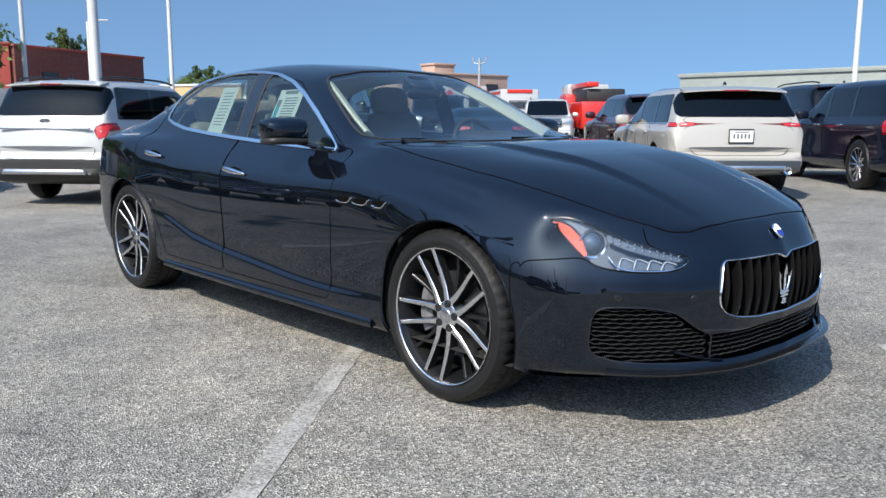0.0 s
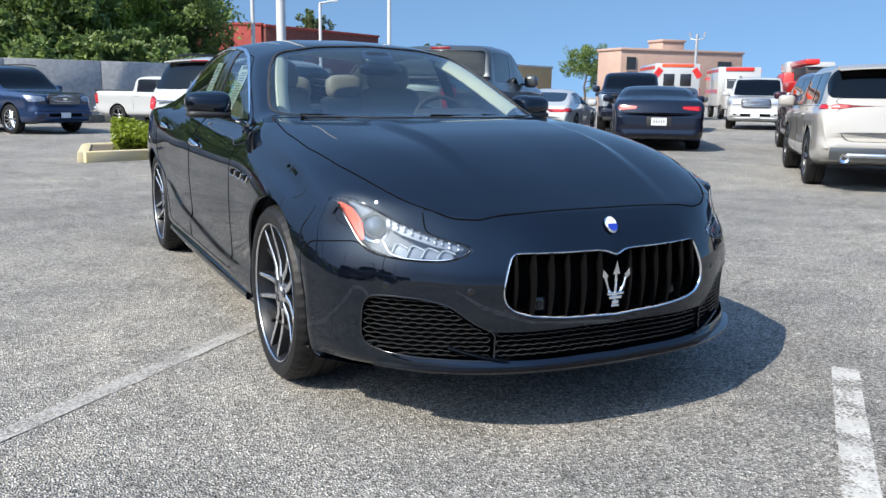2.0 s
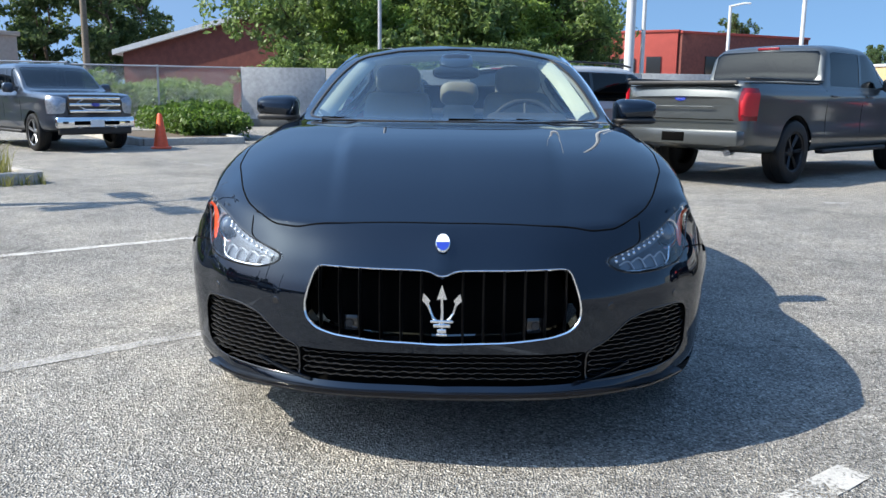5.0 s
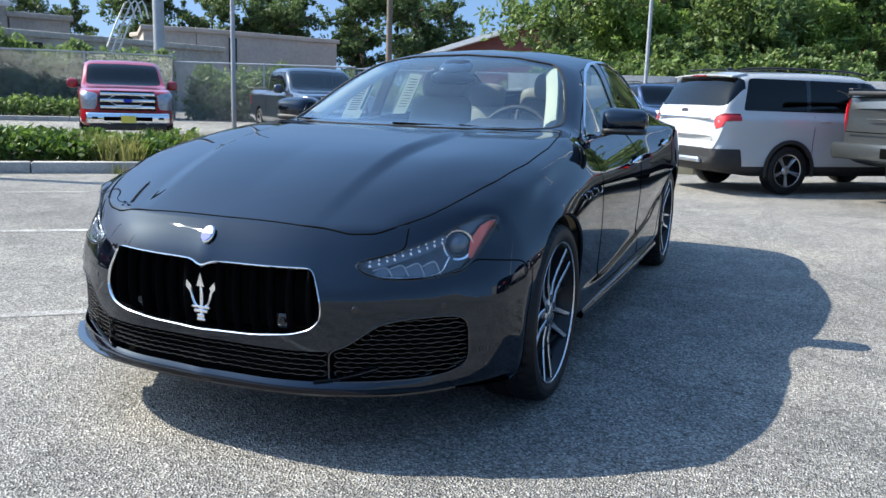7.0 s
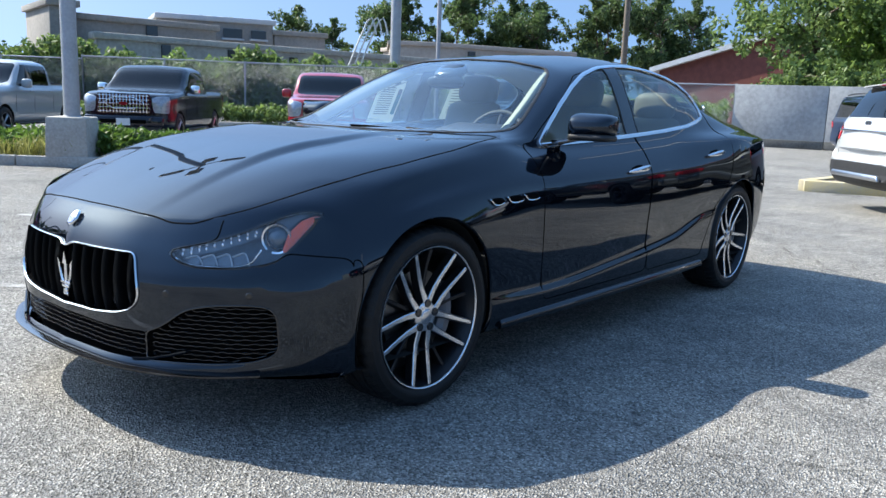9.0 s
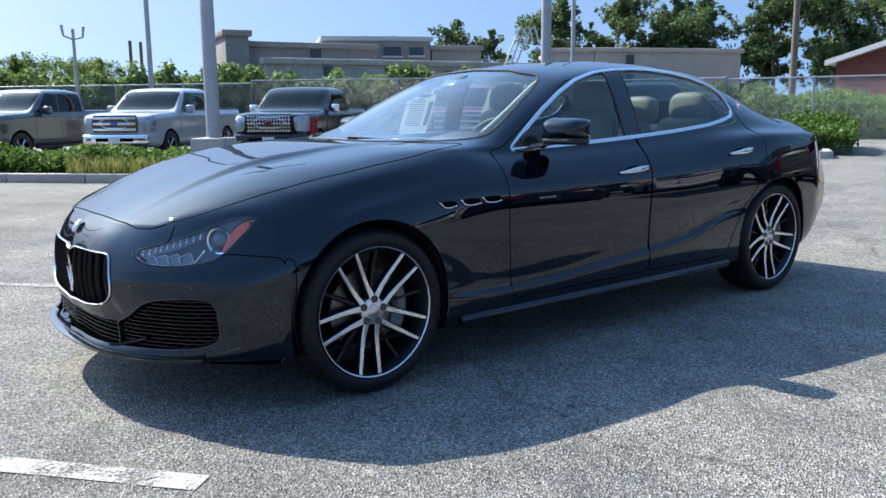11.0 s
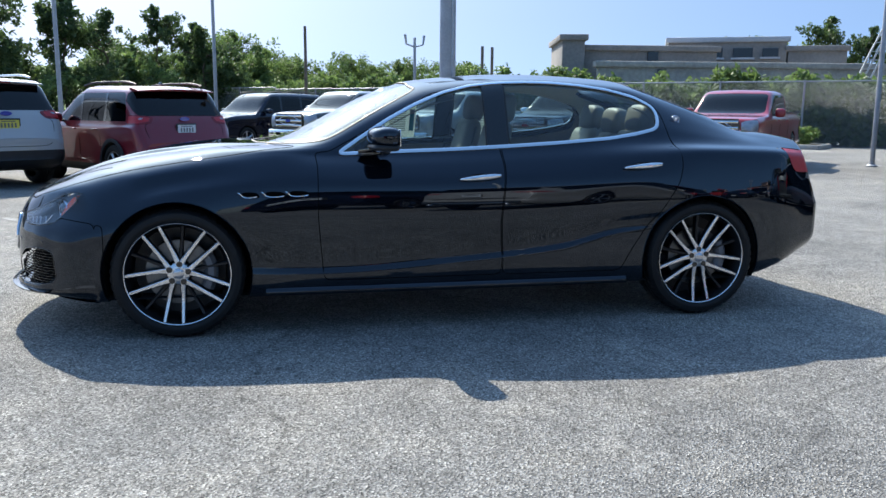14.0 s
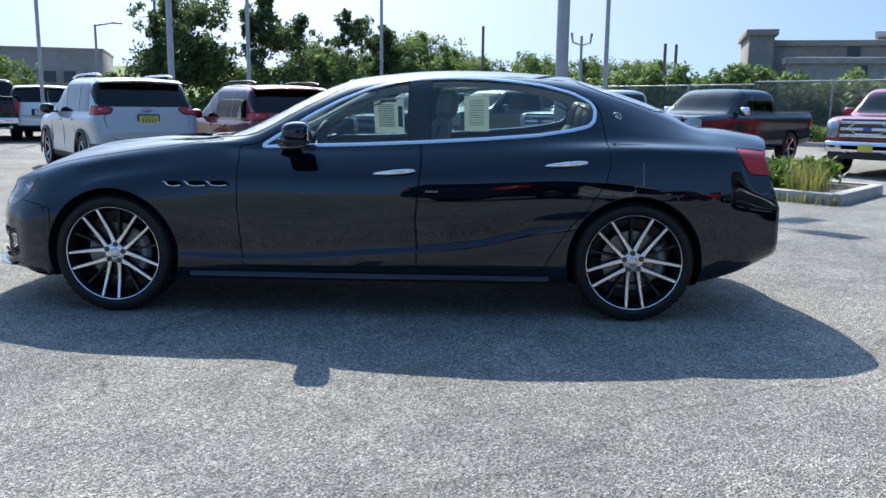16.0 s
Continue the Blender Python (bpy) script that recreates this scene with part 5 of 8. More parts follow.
        for k in range(4):  # slanted reflector pockets under the diodes
            a = 0.3 + 0.052 * k
            edge = [spot(u, z, 0.014) for u, z in ((a + 0.05, 0.6), (a + 0.034, 0.624 + 0.005 * k), (a - 0.006, 0.612 + 0.005 * k))]
            part("light_guide", wire(pchip(range(3), edge, np.linspace(0, 2, 9)), 0.0028), LIGHT_GUIDE, unit, "frosted light guide", 60)
            inlay("reflector_pocket", [(a, 0.596), (a + 0.042, 0.595), (a + 0.05, 0.6), (a + 0.034, 0.624 + 0.005 * k), (a - 0.006, 0.612 + 0.005 * k)], LAMP_WHITE, 0.02, "bright reflector pocket")
        rim = [spot(u, z, 0.012) for u, z in ((0.262, 0.614), (0.3, 0.593), (0.4, 0.5925), (0.47, 0.598), (0.51, 0.611), (0.53, 0.63), (0.542, 0.65))]
        part("reflector_rim", wire(catmull(range(7), rim, np.linspace(0, 6, 30)), 0.0036), REFLECTOR, unit, "bright curved reflector edge", 60)
        at = Matrix.Translation(spot(0.583, 0.683, 0.045)) @ Matrix.Rotation(s * 0.6, 4, "Z")
        bm = bmesh.new()
        lathe(bm, [(0.001, 0.036), (0.02, 0.032), (0.035, 0.019), (0.042, 0.0)], 32, "x")
        part("projector", move(bm, at), PROJECTOR, unit, "projector lens")
        bm = bmesh.new()
        lathe(bm, [(0.042, 0.0), (0.044, 0.016), (0.05, 0.019), (0.054, 0.012), (0.055, -0.02)], 36, "x")
        part("projector_ring", move(bm, at), REFLECTOR, unit, "bright projector ring")
        for row in range(2):
            for k in range(10):
                q = spot(0.285 + 0.026 * k, 0.636 + 0.0076 * k - 0.012 * row + 0.0000, 0.009)
                bm = bmesh.new()
                lathe(bm, [(0.0005, 0.003), (0.0045, 0.0025), (0.006, 0.0)], 8, "x", q)
                part("light_diode", bm, REFLECTOR, unit, "clear light diode", 60)
    # grille
    gr = both([(0, 0.588), (0.016, 0.6), (0.036, 0.612), (0.2, 0.613), (0.372, 0.616), (0.384, 0.603), (0.405, 0.55), (0.418, 0.5), (0.414, 0.462), (0.39, 0.432), (0.33, 0.413), (0.2, 0.398), (0, 0.391)])
    mouth, rest = sk.cut(rest, outline(gr, [1, 2], lambda v: v[:, 0] > 2.2))
    grille = part("grille", sk.mesh("grille", mouth, GAP, -0.085), None, car, "black grille opening with chrome frame")
    loops(mouth, 0.0095, 0.014, CHROME, "grille_frame", grille, 0.002, "chrome grille frame", every=0.006)
    inner = Skin()
    for p, n in sk.rims(mouth)[:1]:
        inner.grid(np.stack([p, p - (0.045, 0, 0), p - (0.085, 0, 0)]), True)
    inner.weld()
    part("grille_throat", inner.mesh("grille_throat", np.arange(len(inner.f)), GLOSS_BLACK), None, grille)
    mv = sk.v[np.unique(sk.f[mouth])]
    for k in range(-6, 7):
        if k == 0:
            continue
        y = 0.062 * k
        near = mv[np.abs(mv[:, 1] - y) < 0.02]
        lo, hi, xx = near[:, 2].min() + 0.004, near[:, 2].max() - 0.004, near[:, 0].mean()
        bm = bmesh.new()
        pts = [(xx - 0.03 - 0.012 * math.cos(u * math.pi - math.pi / 2) * 0 + 0.014 * math.sin(u * math.pi), y, lo + (hi - lo) * u) for u in np.linspace(0, 1, 9)]
        tube(bm, pts, [(1, 0, 0)] * 9, 0.0085, 0.05, closed=False)
        part("grille_slat", bm, SLAT_BLACK, grille, "", 60)
    for s in (1, -1):
        bm = bmesh.new()
        box(bm, (0.02, 0.052, 0.05), (2.385, s * 0.279, 0.442), (0, 0, s * 8), 0.006)
        pod = part("sensor_pod", bm, GLOSS_BLACK, grille, "gloss black parking sensor")
        bm = bmesh.new()
        lathe(bm, [(0.001, 0.004), (0.011, 0.004), (0.013, 0.0)], 20, "x", (2.396, s * 0.281, 0.442))
        part("sensor_eye", bm, TRIM, pod)
        for y, z in ((0.52, 0.50), (0.745, 0.51)):
            k = np.argmin((sk.v[:, 1] - s * y) ** 2 + (sk.v[:, 2] - z) ** 2 + np.where(sk.v[:, 0] > 1.9, 0, 9))
            bm = bmesh.new()
            lathe(bm, [(0.001, 0.002), (0.010, 0.002), (0.012, 0.0)], 18, "x")
            q = sk.n[k]
            part("parking_sensor", move(bm, Matrix.Translation(sk.v[k]) @ Vector(q).to_track_quat("X", "Z").to_matrix().to_4x4()), GLOSS_BLACK, car)
    # three-pronged emblem
    emb = part("grille_emblem", wire([(2.432, 0, 0.418 + 0.0145 * k) for k in range(9)], 0.0055), CHROME, grille, "chrome three-pronged emblem", 60)
    for s in (1, -1):
        part("emblem_prong", wire([(2.432, s * a, b) for a, b in ((0.004, 0.456), (0.02, 0.459), (0.029, 0.47), (0.033, 0.486), (0.038, 0.502), (0.043, 0.516))], 0.0055), CHROME, emb, "", 60)
        bm = bmesh.new()
        plate(bm, [(0, -0.004), (0.015, 0.012), (0.01, 0.034), (-0.01, 0.012)], 0.008, Matrix.Translation((2.428, s * 0.044, 0.513)) @ Matrix(((0, 0, 1, 0), (s, 0, 0, 0), (0, 1, 0, 0), (0, 0, 0, 1))))
        part("emblem_tip", bm, CHROME, emb)
    for w, z, h in ((0.07, 0.461, 0.01), (0.052, 0.448, 0.012), (0.028, 0.432, 0.014), (0.034, 0.42, 0.009)):
        bm = bmesh.new()
        box(bm, (0.012, w, h), (2.432, 0, z), (0, 0, 0), 0.003)
        part("emblem_bar", bm, CHROME, emb)
    bm = bmesh.new()
    plate(bm, [(0, 0.002), (0.015, 0.0), (0.0, 0.046), (-0.015, 0.0)], 0.01, Matrix.Translation((2.427, 0, 0.528)) @ Matrix(((0, 0, 1, 0), (1, 0, 0, 0), (0, 1, 0, 0), (0, 0, 0, 1))))
    part("emblem_tip", bm, CHROME, emb)
    # oval nose badge
    tilt = pose(2.392, 0, 0.691, 0, 52, 0)
    bm = bmesh.new()
    lathe(bm, [(0.0005, 0.007), (0.021, 0.0065), (0.0235, 0.004), (0.0245, 0.0)], 36, "z")
    bmesh.ops.scale(bm, vec=(1.3, 0.95, 1), verts=bm.verts)
    badge = part("nose_badge", move(bm, tilt), CHROME, car, "oval enamel badge, white over blue")
    half = [(0.0265 * math.cos(a), 0.0195 * math.sin(a)) for a in np.linspace(-math.pi / 2, math.pi / 2, 13)]
    for pts, mt, nm in (([(a + 0.001, b) for a, b in half], BLUE_ENAMEL, "badge_field"), ([(-a - 0.001, -b) for a, b in half], WHITE_INK, "badge_field")):
        bm = bmesh.new()
        plate(bm, pts, 0.0012, tilt @ Matrix.Translation((0, 0, 0.0068)))
        part(nm, bm, mt, badge)
    # lower intakes
    mid = both([(0, 0.36), (0.347, 0.36), (0.4385, 0.362), (0.4385, 0.266), (0.24, 0.263), (0, 0.262)])
    low, rest = sk.cut(rest, outline(mid, [1, 2], lambda v: v[:, 0] > 2.2))
    intake = part("lower_intake", sk.mesh("lower_intake", low, GAP, -0.06), None, car, "dark lower air intake with honeycomb mesh")
    groups = [(low, "intake_mesh", intake, outline(mid, [0, 1]))]
    for s in (1, -1):
        side = [(0.4392, 0.362), (0.48, 0.378), (0.52, 0.402), (0.552, 0.432), (0.58, 0.452), (0.66, 0.47), (0.74, 0.474), (0.785, 0.468), (0.802, 0.44), (0.803, 0.33), (0.792, 0.3), (0.75, 0.282), (0.657, 0.272), (0.542, 0.268), (0.4392, 0.266)]
        hole, rest = sk.cut(rest, outline([(s * a, b) for a, b in side], [1, 2], lambda v: v[:, 0] > 1.95))
        box_in = part("side_intake", sk.mesh("side_intake", hole, GAP, -0.06), None, car, "dark side air intake with honeycomb mesh")
        groups.append((hole, "intake_mesh", box_in, outline([(s * a, b) for a, b in side], [0, 1])))
        loops(hole, 0.006, 0.005, GLOSS_BLACK, "intake_rim", box_in)
        bm = bmesh.new()
        zz = [(sk_pt(sk, s * y, z), n) for y, z, n in ((0.4, 0.262, 0), (0.47, 0.27, 0), (0.535, 0.288, 0), (0.585, 0.315, 0))]
        tube(bm, [q for q, _ in zz], [(0.9, 0, 0.4)] * 4, 0.014, 0.02, closed=False, lift=0.002)
        part("intake_blade", bm, BLACK_PAINT, box_in, "gloss black intake blade", 60)
    for hole, nm, par, within in groups:
        hv = sk.v[np.unique(sk.f[hole])]
        order = np.argsort(np.abs(hv[:, 1]))
        front_x = (np.abs(hv[order, 1]), np.convolve(np.pad(hv[order, 0], 4, "edge"), np.ones(9) / 9, "valid"))
        bm = bmesh.new()
        lo, hi, yl, yr = hv[:, 2].min(), hv[:, 2].max(), hv[:, 1].min(), hv[:, 1].max()
        rows = max(3, int((hi - lo) / 0.0148))
        for r in range(1, rows):
            z = lo + (hi - lo) * r / rows
            ys = np.arange(yl, yr, 0.0094)
            run = []
            for i, y in enumerate(ys):
                k = np.argmin((hv[:, 1] - y) ** 2 + (hv[:, 2] - z) ** 2)
                inside = within(np.array([[y, z]]))[0] > 0.003
                if inside:
                    run.append((float(np.interp(abs(y), *front_x)) - 0.02, y, z + (0.0058 if (i // 2 + r) % 2 else -0.0058)))
                if (not inside or i == len(ys) - 1) and len(run) > 2:
                    tube(bm, run, [(1, 0, 0)] * len(run), 0.0026, 0.014, closed=False, segs=4)
                    run = []
                elif not inside:
                    run = []
        part(nm, bm, MESH_BLACK, par, "black honeycomb mesh")
    # splitter under the nose
    lip = catmull([0, 1, 2, 3, 4, 5, 6, 7, 8], [(2.17, -0.765, 0.243), (2.25, -0.69, 0.24), (2.33, -0.59, 0.238), (2.43, -0.36, 0.238), (2.463, 0, 0.238), (2.43, 0.36, 0.238), (2.33, 0.59, 0.238), (2.25, 0.69, 0.24), (2.17, 0.765, 0.243)], np.linspace(0, 8, 60))
    bm = bmesh.new()
    tube(bm, lip, [(0, 0, 1)] * 60, 0.06, 0.016, closed=False, segs=8)
    part("front_splitter", bm, GLOSS_BLACK, car, "thin gloss black splitter", 60)
    # tail lamps
    for s in (1, -1):
        tl, rest = sk.cut(rest, outline([(-2.06, 0.995), (-2.075, 0.955), (-2.095, 0.905), (-2.135, 0.85), (-2.21, 0.842), (-2.6, 0.842), (-2.6, 0.965), (-2.3, 0.972), (-2.18, 0.985)], [0, 2], lambda v, s=s: s * v[:, 1] > 0.3))
        lamp = part("tail_lamp", sk.mesh("tail_lamp", tl, RED_BAR), None, car, "bright red tail lamp")
        loops(tl, 0.006, 0.005, GAP, "lamp_gap", lamp)
    # panels: bonnet, doors, wings, bumper
    bon = both([(0, 2.325), (0.3, 2.317), (0.455, 2.292), (0.535, 2.255), (0.593, 2.208), (0.65, 2.13), (0.695, 2.03), (0.765, 1.8), (0.795, 1.55), (0.79, 1.25), (0.765, 1.0), (0.735, 0.87), (0.6, 0.98), (0.3, 1.055), (0, 1.075)])
    panel, rest = sk.cut(rest, outline([(b, a) for a, b in bon], [0, 1], lambda v: v[:, 2] > 0.66))
    part("bonnet", sk.mesh("bonnet", panel, BLACK_PAINT), None, car, "glossy black bonnet")
    loops(panel, 0.006, 0.004, GAP, "panel_gap", car)
    for s in (1, -1):
        fd = [(0.775, 0.975), (0.762, 0.91), (0.765, 0.62), (0.745, 0.36), (0.735, 0.29), (-0.255, 0.29), (-0.262, 0.4), (-0.25, 0.58), (-0.28, 0.89), (-0.27, 0.99), (-0.26, 1.36), (0.1, 1.3), (0.5, 1.08), (0.7, 0.975)]
        rd = [(-0.262, 0.29), (-0.98, 0.29), (-1.04, 0.4), (-1.13, 0.54), (-1.22, 0.64), (-1.32, 0.8), (-1.345, 0.9), (-1.335, 1.0), (-1.31, 1.2), (-1.25, 1.26), (-0.9, 1.345), (-0.27, 1.368), (-0.28, 0.99), (-0.287, 0.89), (-0.257, 0.58), (-0.269, 0.4)]
        for pts, nm in ((fd, "front_door"), (rd, "rear_door")):
            door, rest = sk.cut(rest, outline(pts, [0, 2], lambda v, s=s: s * v[:, 1] > 0.55))
            d = part(nm, sk.mesh(nm, door, BLACK_PAINT), None, car, "glossy black door")
            loops(door, 0.005, 0.004, GAP, "door_gap", d, pick=lambda p: np.ptp(p[:, 2]) > 0.3)
            part("door_card", sk.mesh("door_card", door, LEATHER, -0.07), None, d, "cream and dark door lining")
            hx, hz = (-0.132, 0.838) if nm == "front_door" else (-1.1, 0.897)
            yy = s * side_y(sk.v, hx, hz)
            tiltz = 5.0
            bm = rounded((0.122, 0.012, 0.0155), 2.6)
            for v in bm.verts:
                v.co.z *= 1.0 - 0.35 * (v.co.x / 0.122 if v.co.x > 0 else 0)
                v.co.y += -s * 0.012 * (v.co.x / 0.122) ** 2
            h = part("door_handle", move(bm, pose(hx, yy + s * 0.022, hz, 0, tiltz, 0)), CHROME, d, "chrome door handle", 60)
            bm = rounded((0.062, 0.006, 0.024), 2.4)
            part("handle_cup", move(bm, pose(hx + 0.005, yy - s * 0.001, hz - 0.004, 0, tiltz, 0)), GAP, d, "", 60)
        # three side vents in the wing
        for k, (x0, x1) in enumerate(((1.16, 1.07), (1.04, 0.93), (0.915, 0.805))):
            yy = s * side_y(sk.v, (x0 + x1) / 2, 0.76)
            zc = 0.757 + 0.002 * k
            w = (x0 - x1) / 2
            bm = rounded((w * 0.92, 0.006, 0.016), 3)
            for v in bm.verts:
                v.co.x += v.co.z * 0.7
            vent = part("side_vent", move(bm, pose((x0 + x1) / 2, yy + s * 0.0, zc)), GAP, car, "chrome-edged side vent", 60)
            pts = [(x0 + 0.022, yy + s * 0.006, zc + 0.013), (x0 + 0.01, yy + s * 0.0065, zc + 0.009), (x0 - 0.004, yy + s * 0.007, zc - 0.006), (x0 - w * 0.5, yy + s * 0.008, zc - 0.012), (x0 - w * 1.1, yy + s * 0.008, zc - 0.012), (x1 + 0.03, yy + s * 0.007, zc - 0.01), (x1 + 0.012, yy + s * 0.006, zc - 0.007)]
            part("vent_trim", wire(catmull(range(7), pts, np.linspace(0, 6, 22)), 0.0038), CHROME, vent, "chrome vent edge", 60)
        # door mirror
        bm = rounded((0.088, 0.108, 0.062), 4.2, 36, 22)
        for v in bm.verts:
            out = v.co.y * s / 0.108
            if v.co.x < 0:
                v.co.x *= 0.72
            else:  # the front narrows to a wedge
                v.co.z *= 1 - 0.32 * (v.co.x / 0.088) ** 1.6
                v.co.x *= 1 - 0.22 * max(0, out) ** 2
            v.co.z *= 1 - 0.16 * out
            v.co.z += 0.006 * out
        mir = part("door_mirror", move(bm, pose(0.405, s * 0.937, 1.056, 0, -2, s * 5)), BLACK_PAINT, car, "gloss black door mirror", 80)
        lower = rounded((0.089, 0.107, 0.018), 4.2, 30, 10)
        for v in lower.verts:
            v.co.x *= 0.72 if v.co.x < 0 else 0.95
        part("mirror_underside", move(lower, pose(0.405, s * 0.935, 1.006, 0, -2, s * 5)), TRIM, mir, "satin black lower shell", 80)
        foot = [(0.405, s * 0.89, 1.002), (0.44, s * 0.855, 0.994), (0.48, s * 0.825, 0.984), (0.52, s * 0.80, 0.978)]
        bm = bmesh.new()
        tube(bm, catmull(range(4), foot, np.linspace(0, 3, 12)), [(0, 0, 1)] * 12, 0.085, 0.024, closed=False, segs=10)
        part("mirror_foot", bm, GLOSS_BLACK, mir, "", 60)
        bm = bmesh.new()
        box(bm, (0.004, 0.168, 0.09), (0.341, s * 0.932, 1.058), (0, 0, s * 5), 0.001)
        part("mirror_glass", bm, CHROME, mir, "mirror glass")
        bm = bmesh.new()
        strip = [(0.355 + 0.125 * u, s * (1.041 - 0.085 * u * u), 1.034 - 0.002 * u) for u in np.linspace(0, 1, 9)]
        tube(bm, strip, [(0.3, s, 0)] * 9, 0.006, 0.008, closed=False)
        part("mirror_indicator", bm, LAMP_WHITE, mir, "slim clear indicator strip")
        # round emblem on the rear pillar
        e = wire([(-1.405 + 0.026 * math.cos(a), s * (side_y(sk.v, -1.405, 1.155) + 0.004), 1.158 + 0.026 * math.sin(a)) for a in np.linspace(0.6, 5.6, 22)], 0.0028)
        pe = part("pillar_emblem", e, SATIN_CHROME, car, "small bright round emblem", 60)
        yy = s * (side_y(sk.v, -1.405, 1.155) + 0.005)
        part("emblem_stem", wire([(-1.405, yy, 1.142), (-1.405, yy, 1.16), (-1.405, yy, 1.178)], 0.003), SATIN_CHROME, pe, "", 60)
        part("emblem_fork", wire([(-1.42, yy, 1.174), (-1.418, yy, 1.154), (-1.405, yy, 1.147), (-1.392, yy, 1.154), (-1.39, yy, 1.174)], 0.0026), SATIN_CHROME, pe, "", 60)
    wing, rest = sk.cut(rest, lambda v: np.minimum(v[:, 0] - 0.775, np.minimum(1.06 - v[:, 2], 0.9 - np.abs(v[:, 1]) * 0)))
    bump, wing = sk.cut(wing, lambda v: np.minimum(v[:, 0] - 1.86, np.where(np.abs(v[:, 1]) > 0.62, 0.615 + (v[:, 0] - 1.88) * 0.12 - v[:, 2], v[:, 0] - (1.9 + 0.38 * (1 - (np.abs(v[:, 1]) / 0.9) ** 3)) + 0.02)))
    part("front_bumper", sk.mesh("front_bumper", bump, BLACK_PAINT), None, car, "glossy black front bumper")
    loops(bump, 0.005, 0.004, GAP, "panel_gap", car, count=1)
    for s in (1, -1):
        w = wing[sk.v[sk.f[wing]][:, :, 1].mean(1) * s > 0]
        part("front_wing", sk.mesh("front_wing", w, BLACK_PAINT), None, car, "glossy black front wing")
    cabin, low_body = sk.cut(rest, lambda v: v[:, 2] - (1.0 + 0 * v[:, 0]))
    part("roof", sk.mesh("roof", cabin, BLACK_PAINT), None, car, "glossy black roof and pillars")
    inside = cabin[sk.v[sk.f[cabin]][:, :, 0].mean(1) > -1.75]
    part("headliner", sk.mesh("headliner", inside, LINER, -0.028), None, car, "pale headliner and pillar trim")
    part("rear_body", sk.mesh("rear_body", low_body, BLACK_PAINT), None, car, "glossy black rear wings, sills and tail")
    # sill blade
    for s in (1, -1):
        bm = bmesh.new()
        pts = [(x, s * (0.915 + 0.01 * math.sin((x + 1.05) / 2.1 * math.pi)), 0.235) for x in np.linspace(-1.02, 1.05, 20)]
        tube(bm, pts, [(0, s, 0.3)] * 20, 0.05, 0.03, closed=False, segs=8)
        part("sill_blade", bm, BLACK_PAINT, car, "black side sill", 60)
    # pale trim inside the windscreen pillars
    for s in (1, -1):
        pts = []
        for y, z in ((0.668, 1.045), (0.64, 1.1), (0.61, 1.165), (0.578, 1.225), (0.545, 1.28), (0.505, 1.325)):
            w = sk.v[(sk.v[:, 0] > 0.0) & (sk.v[:, 1] * s > 0.3) & (sk.v[:, 2] > 1.0)]
            k = np.argmin((w[:, 1] * s - y) ** 2 + (w[:, 2] - z) ** 2)
            pts.append((w[k, 0] - 0.055, s * (y - 0.03), z - 0.015))
        bm = bmesh.new()
        tube(bm, pts, [(0.6, s * -0.5, 0.6)] * 6, 0.08, 0.03, closed=False, segs=8)
        part("pillar_trim", bm, PILLAR_CREAM, car, "cream trim on the windscreen pillar", 60)
    # cabin
    bm = bmesh.new()
    box(bm, (2.6, 1.6, 0.04), (-0.35, 0, 0.33))
    part("cabin_floor", bm, CARPET, car)
    bm = bmesh.new()
    box(bm, (0.42, 1.44, 0.3), (0.72, 0, 0.84), (0, 8, 0), 0.07)
    box(bm, (0.25, 0.42, 0.1), (0.56, 0.37, 0.98), (0, 10, 0), 0.04)
    dash = part("dashboard", bm, DASH, car, "dark dashboard", 60)
    bm = bmesh.new()
    box(bm, (0.5, 1.3, 0.02), (0.83, 0, 0.985), (0, 3, 0), 0.008)
    part("dash_top", bm, DASH, dash)
    wm = pose(0.42, 0.37, 0.93, 0, 66, 0)
    ring = [wm @ Vector((0.19 * math.cos(a), 0.19 * math.sin(a), 0)) for a in np.linspace(0, 2 * math.pi, 40)[:-1]]
    st = part("steering_wheel", wire(ring, 0.015, 8, True), DASH, car, "dark three-spoke steering wheel", 60)
    bm = bmesh.new()
    lathe(bm, [(0.001, 0.03), (0.05, 0.028), (0.062, 0.0)], 20, "z")
    part("wheel_boss", move(bm, wm), DASH, st)
    for a in (0, 2.4, -2.4):
        bm = bmesh.new()
        rod(bm, wm @ Vector((0.04 * math.cos(a + math.pi), 0.04 * math.sin(a + math.pi), 0.0)), wm @ Vector((0.185 * math.cos(a + math.pi), 0.185 * math.sin(a + math.pi), 0)), 0.014, 0.01)
        part("wheel_spoke", bm, DASH, st)
    for y in (0.37, -0.37):
        seat(car, 0.02, y)
    seat(car, -0.88, 0.4, 0.5, 0.6)
    seat(car, -0.88, -0.4, 0.5, 0.6)
    seat(car, -0.88, 0.0, 0.3, 0.58)
    bm = bmesh.new()
    box(bm, (0.55, 1.35, 0.03), (-1.5, 0, 1.0), (0, 4, 0), 0.01)
    part("parcel_shelf", bm, DASH, car)
    bm = bmesh.new()
    box(bm, (0.6, 0.24, 0.28), (0.1, 0, 0.52), (0, 0, 0), 0.05)
    part("centre_console", bm, DASH, car)
    bm = rounded((0.02, 0.125, 0.035), 3)
    part("rear_view_mirror", move(bm, pose(0.36, 0, 1.245, 0, 12, 0)), GLOSS_BLACK, car, "dark rear-view mirror", 60)
    bm = rounded((0.07, 0.09, 0.03), 3)
    part("mirror_mount", move(bm, pose(0.32, 0, 1.30, 0, 30, 0)), GLOSS_BLACK, car, "", 60)
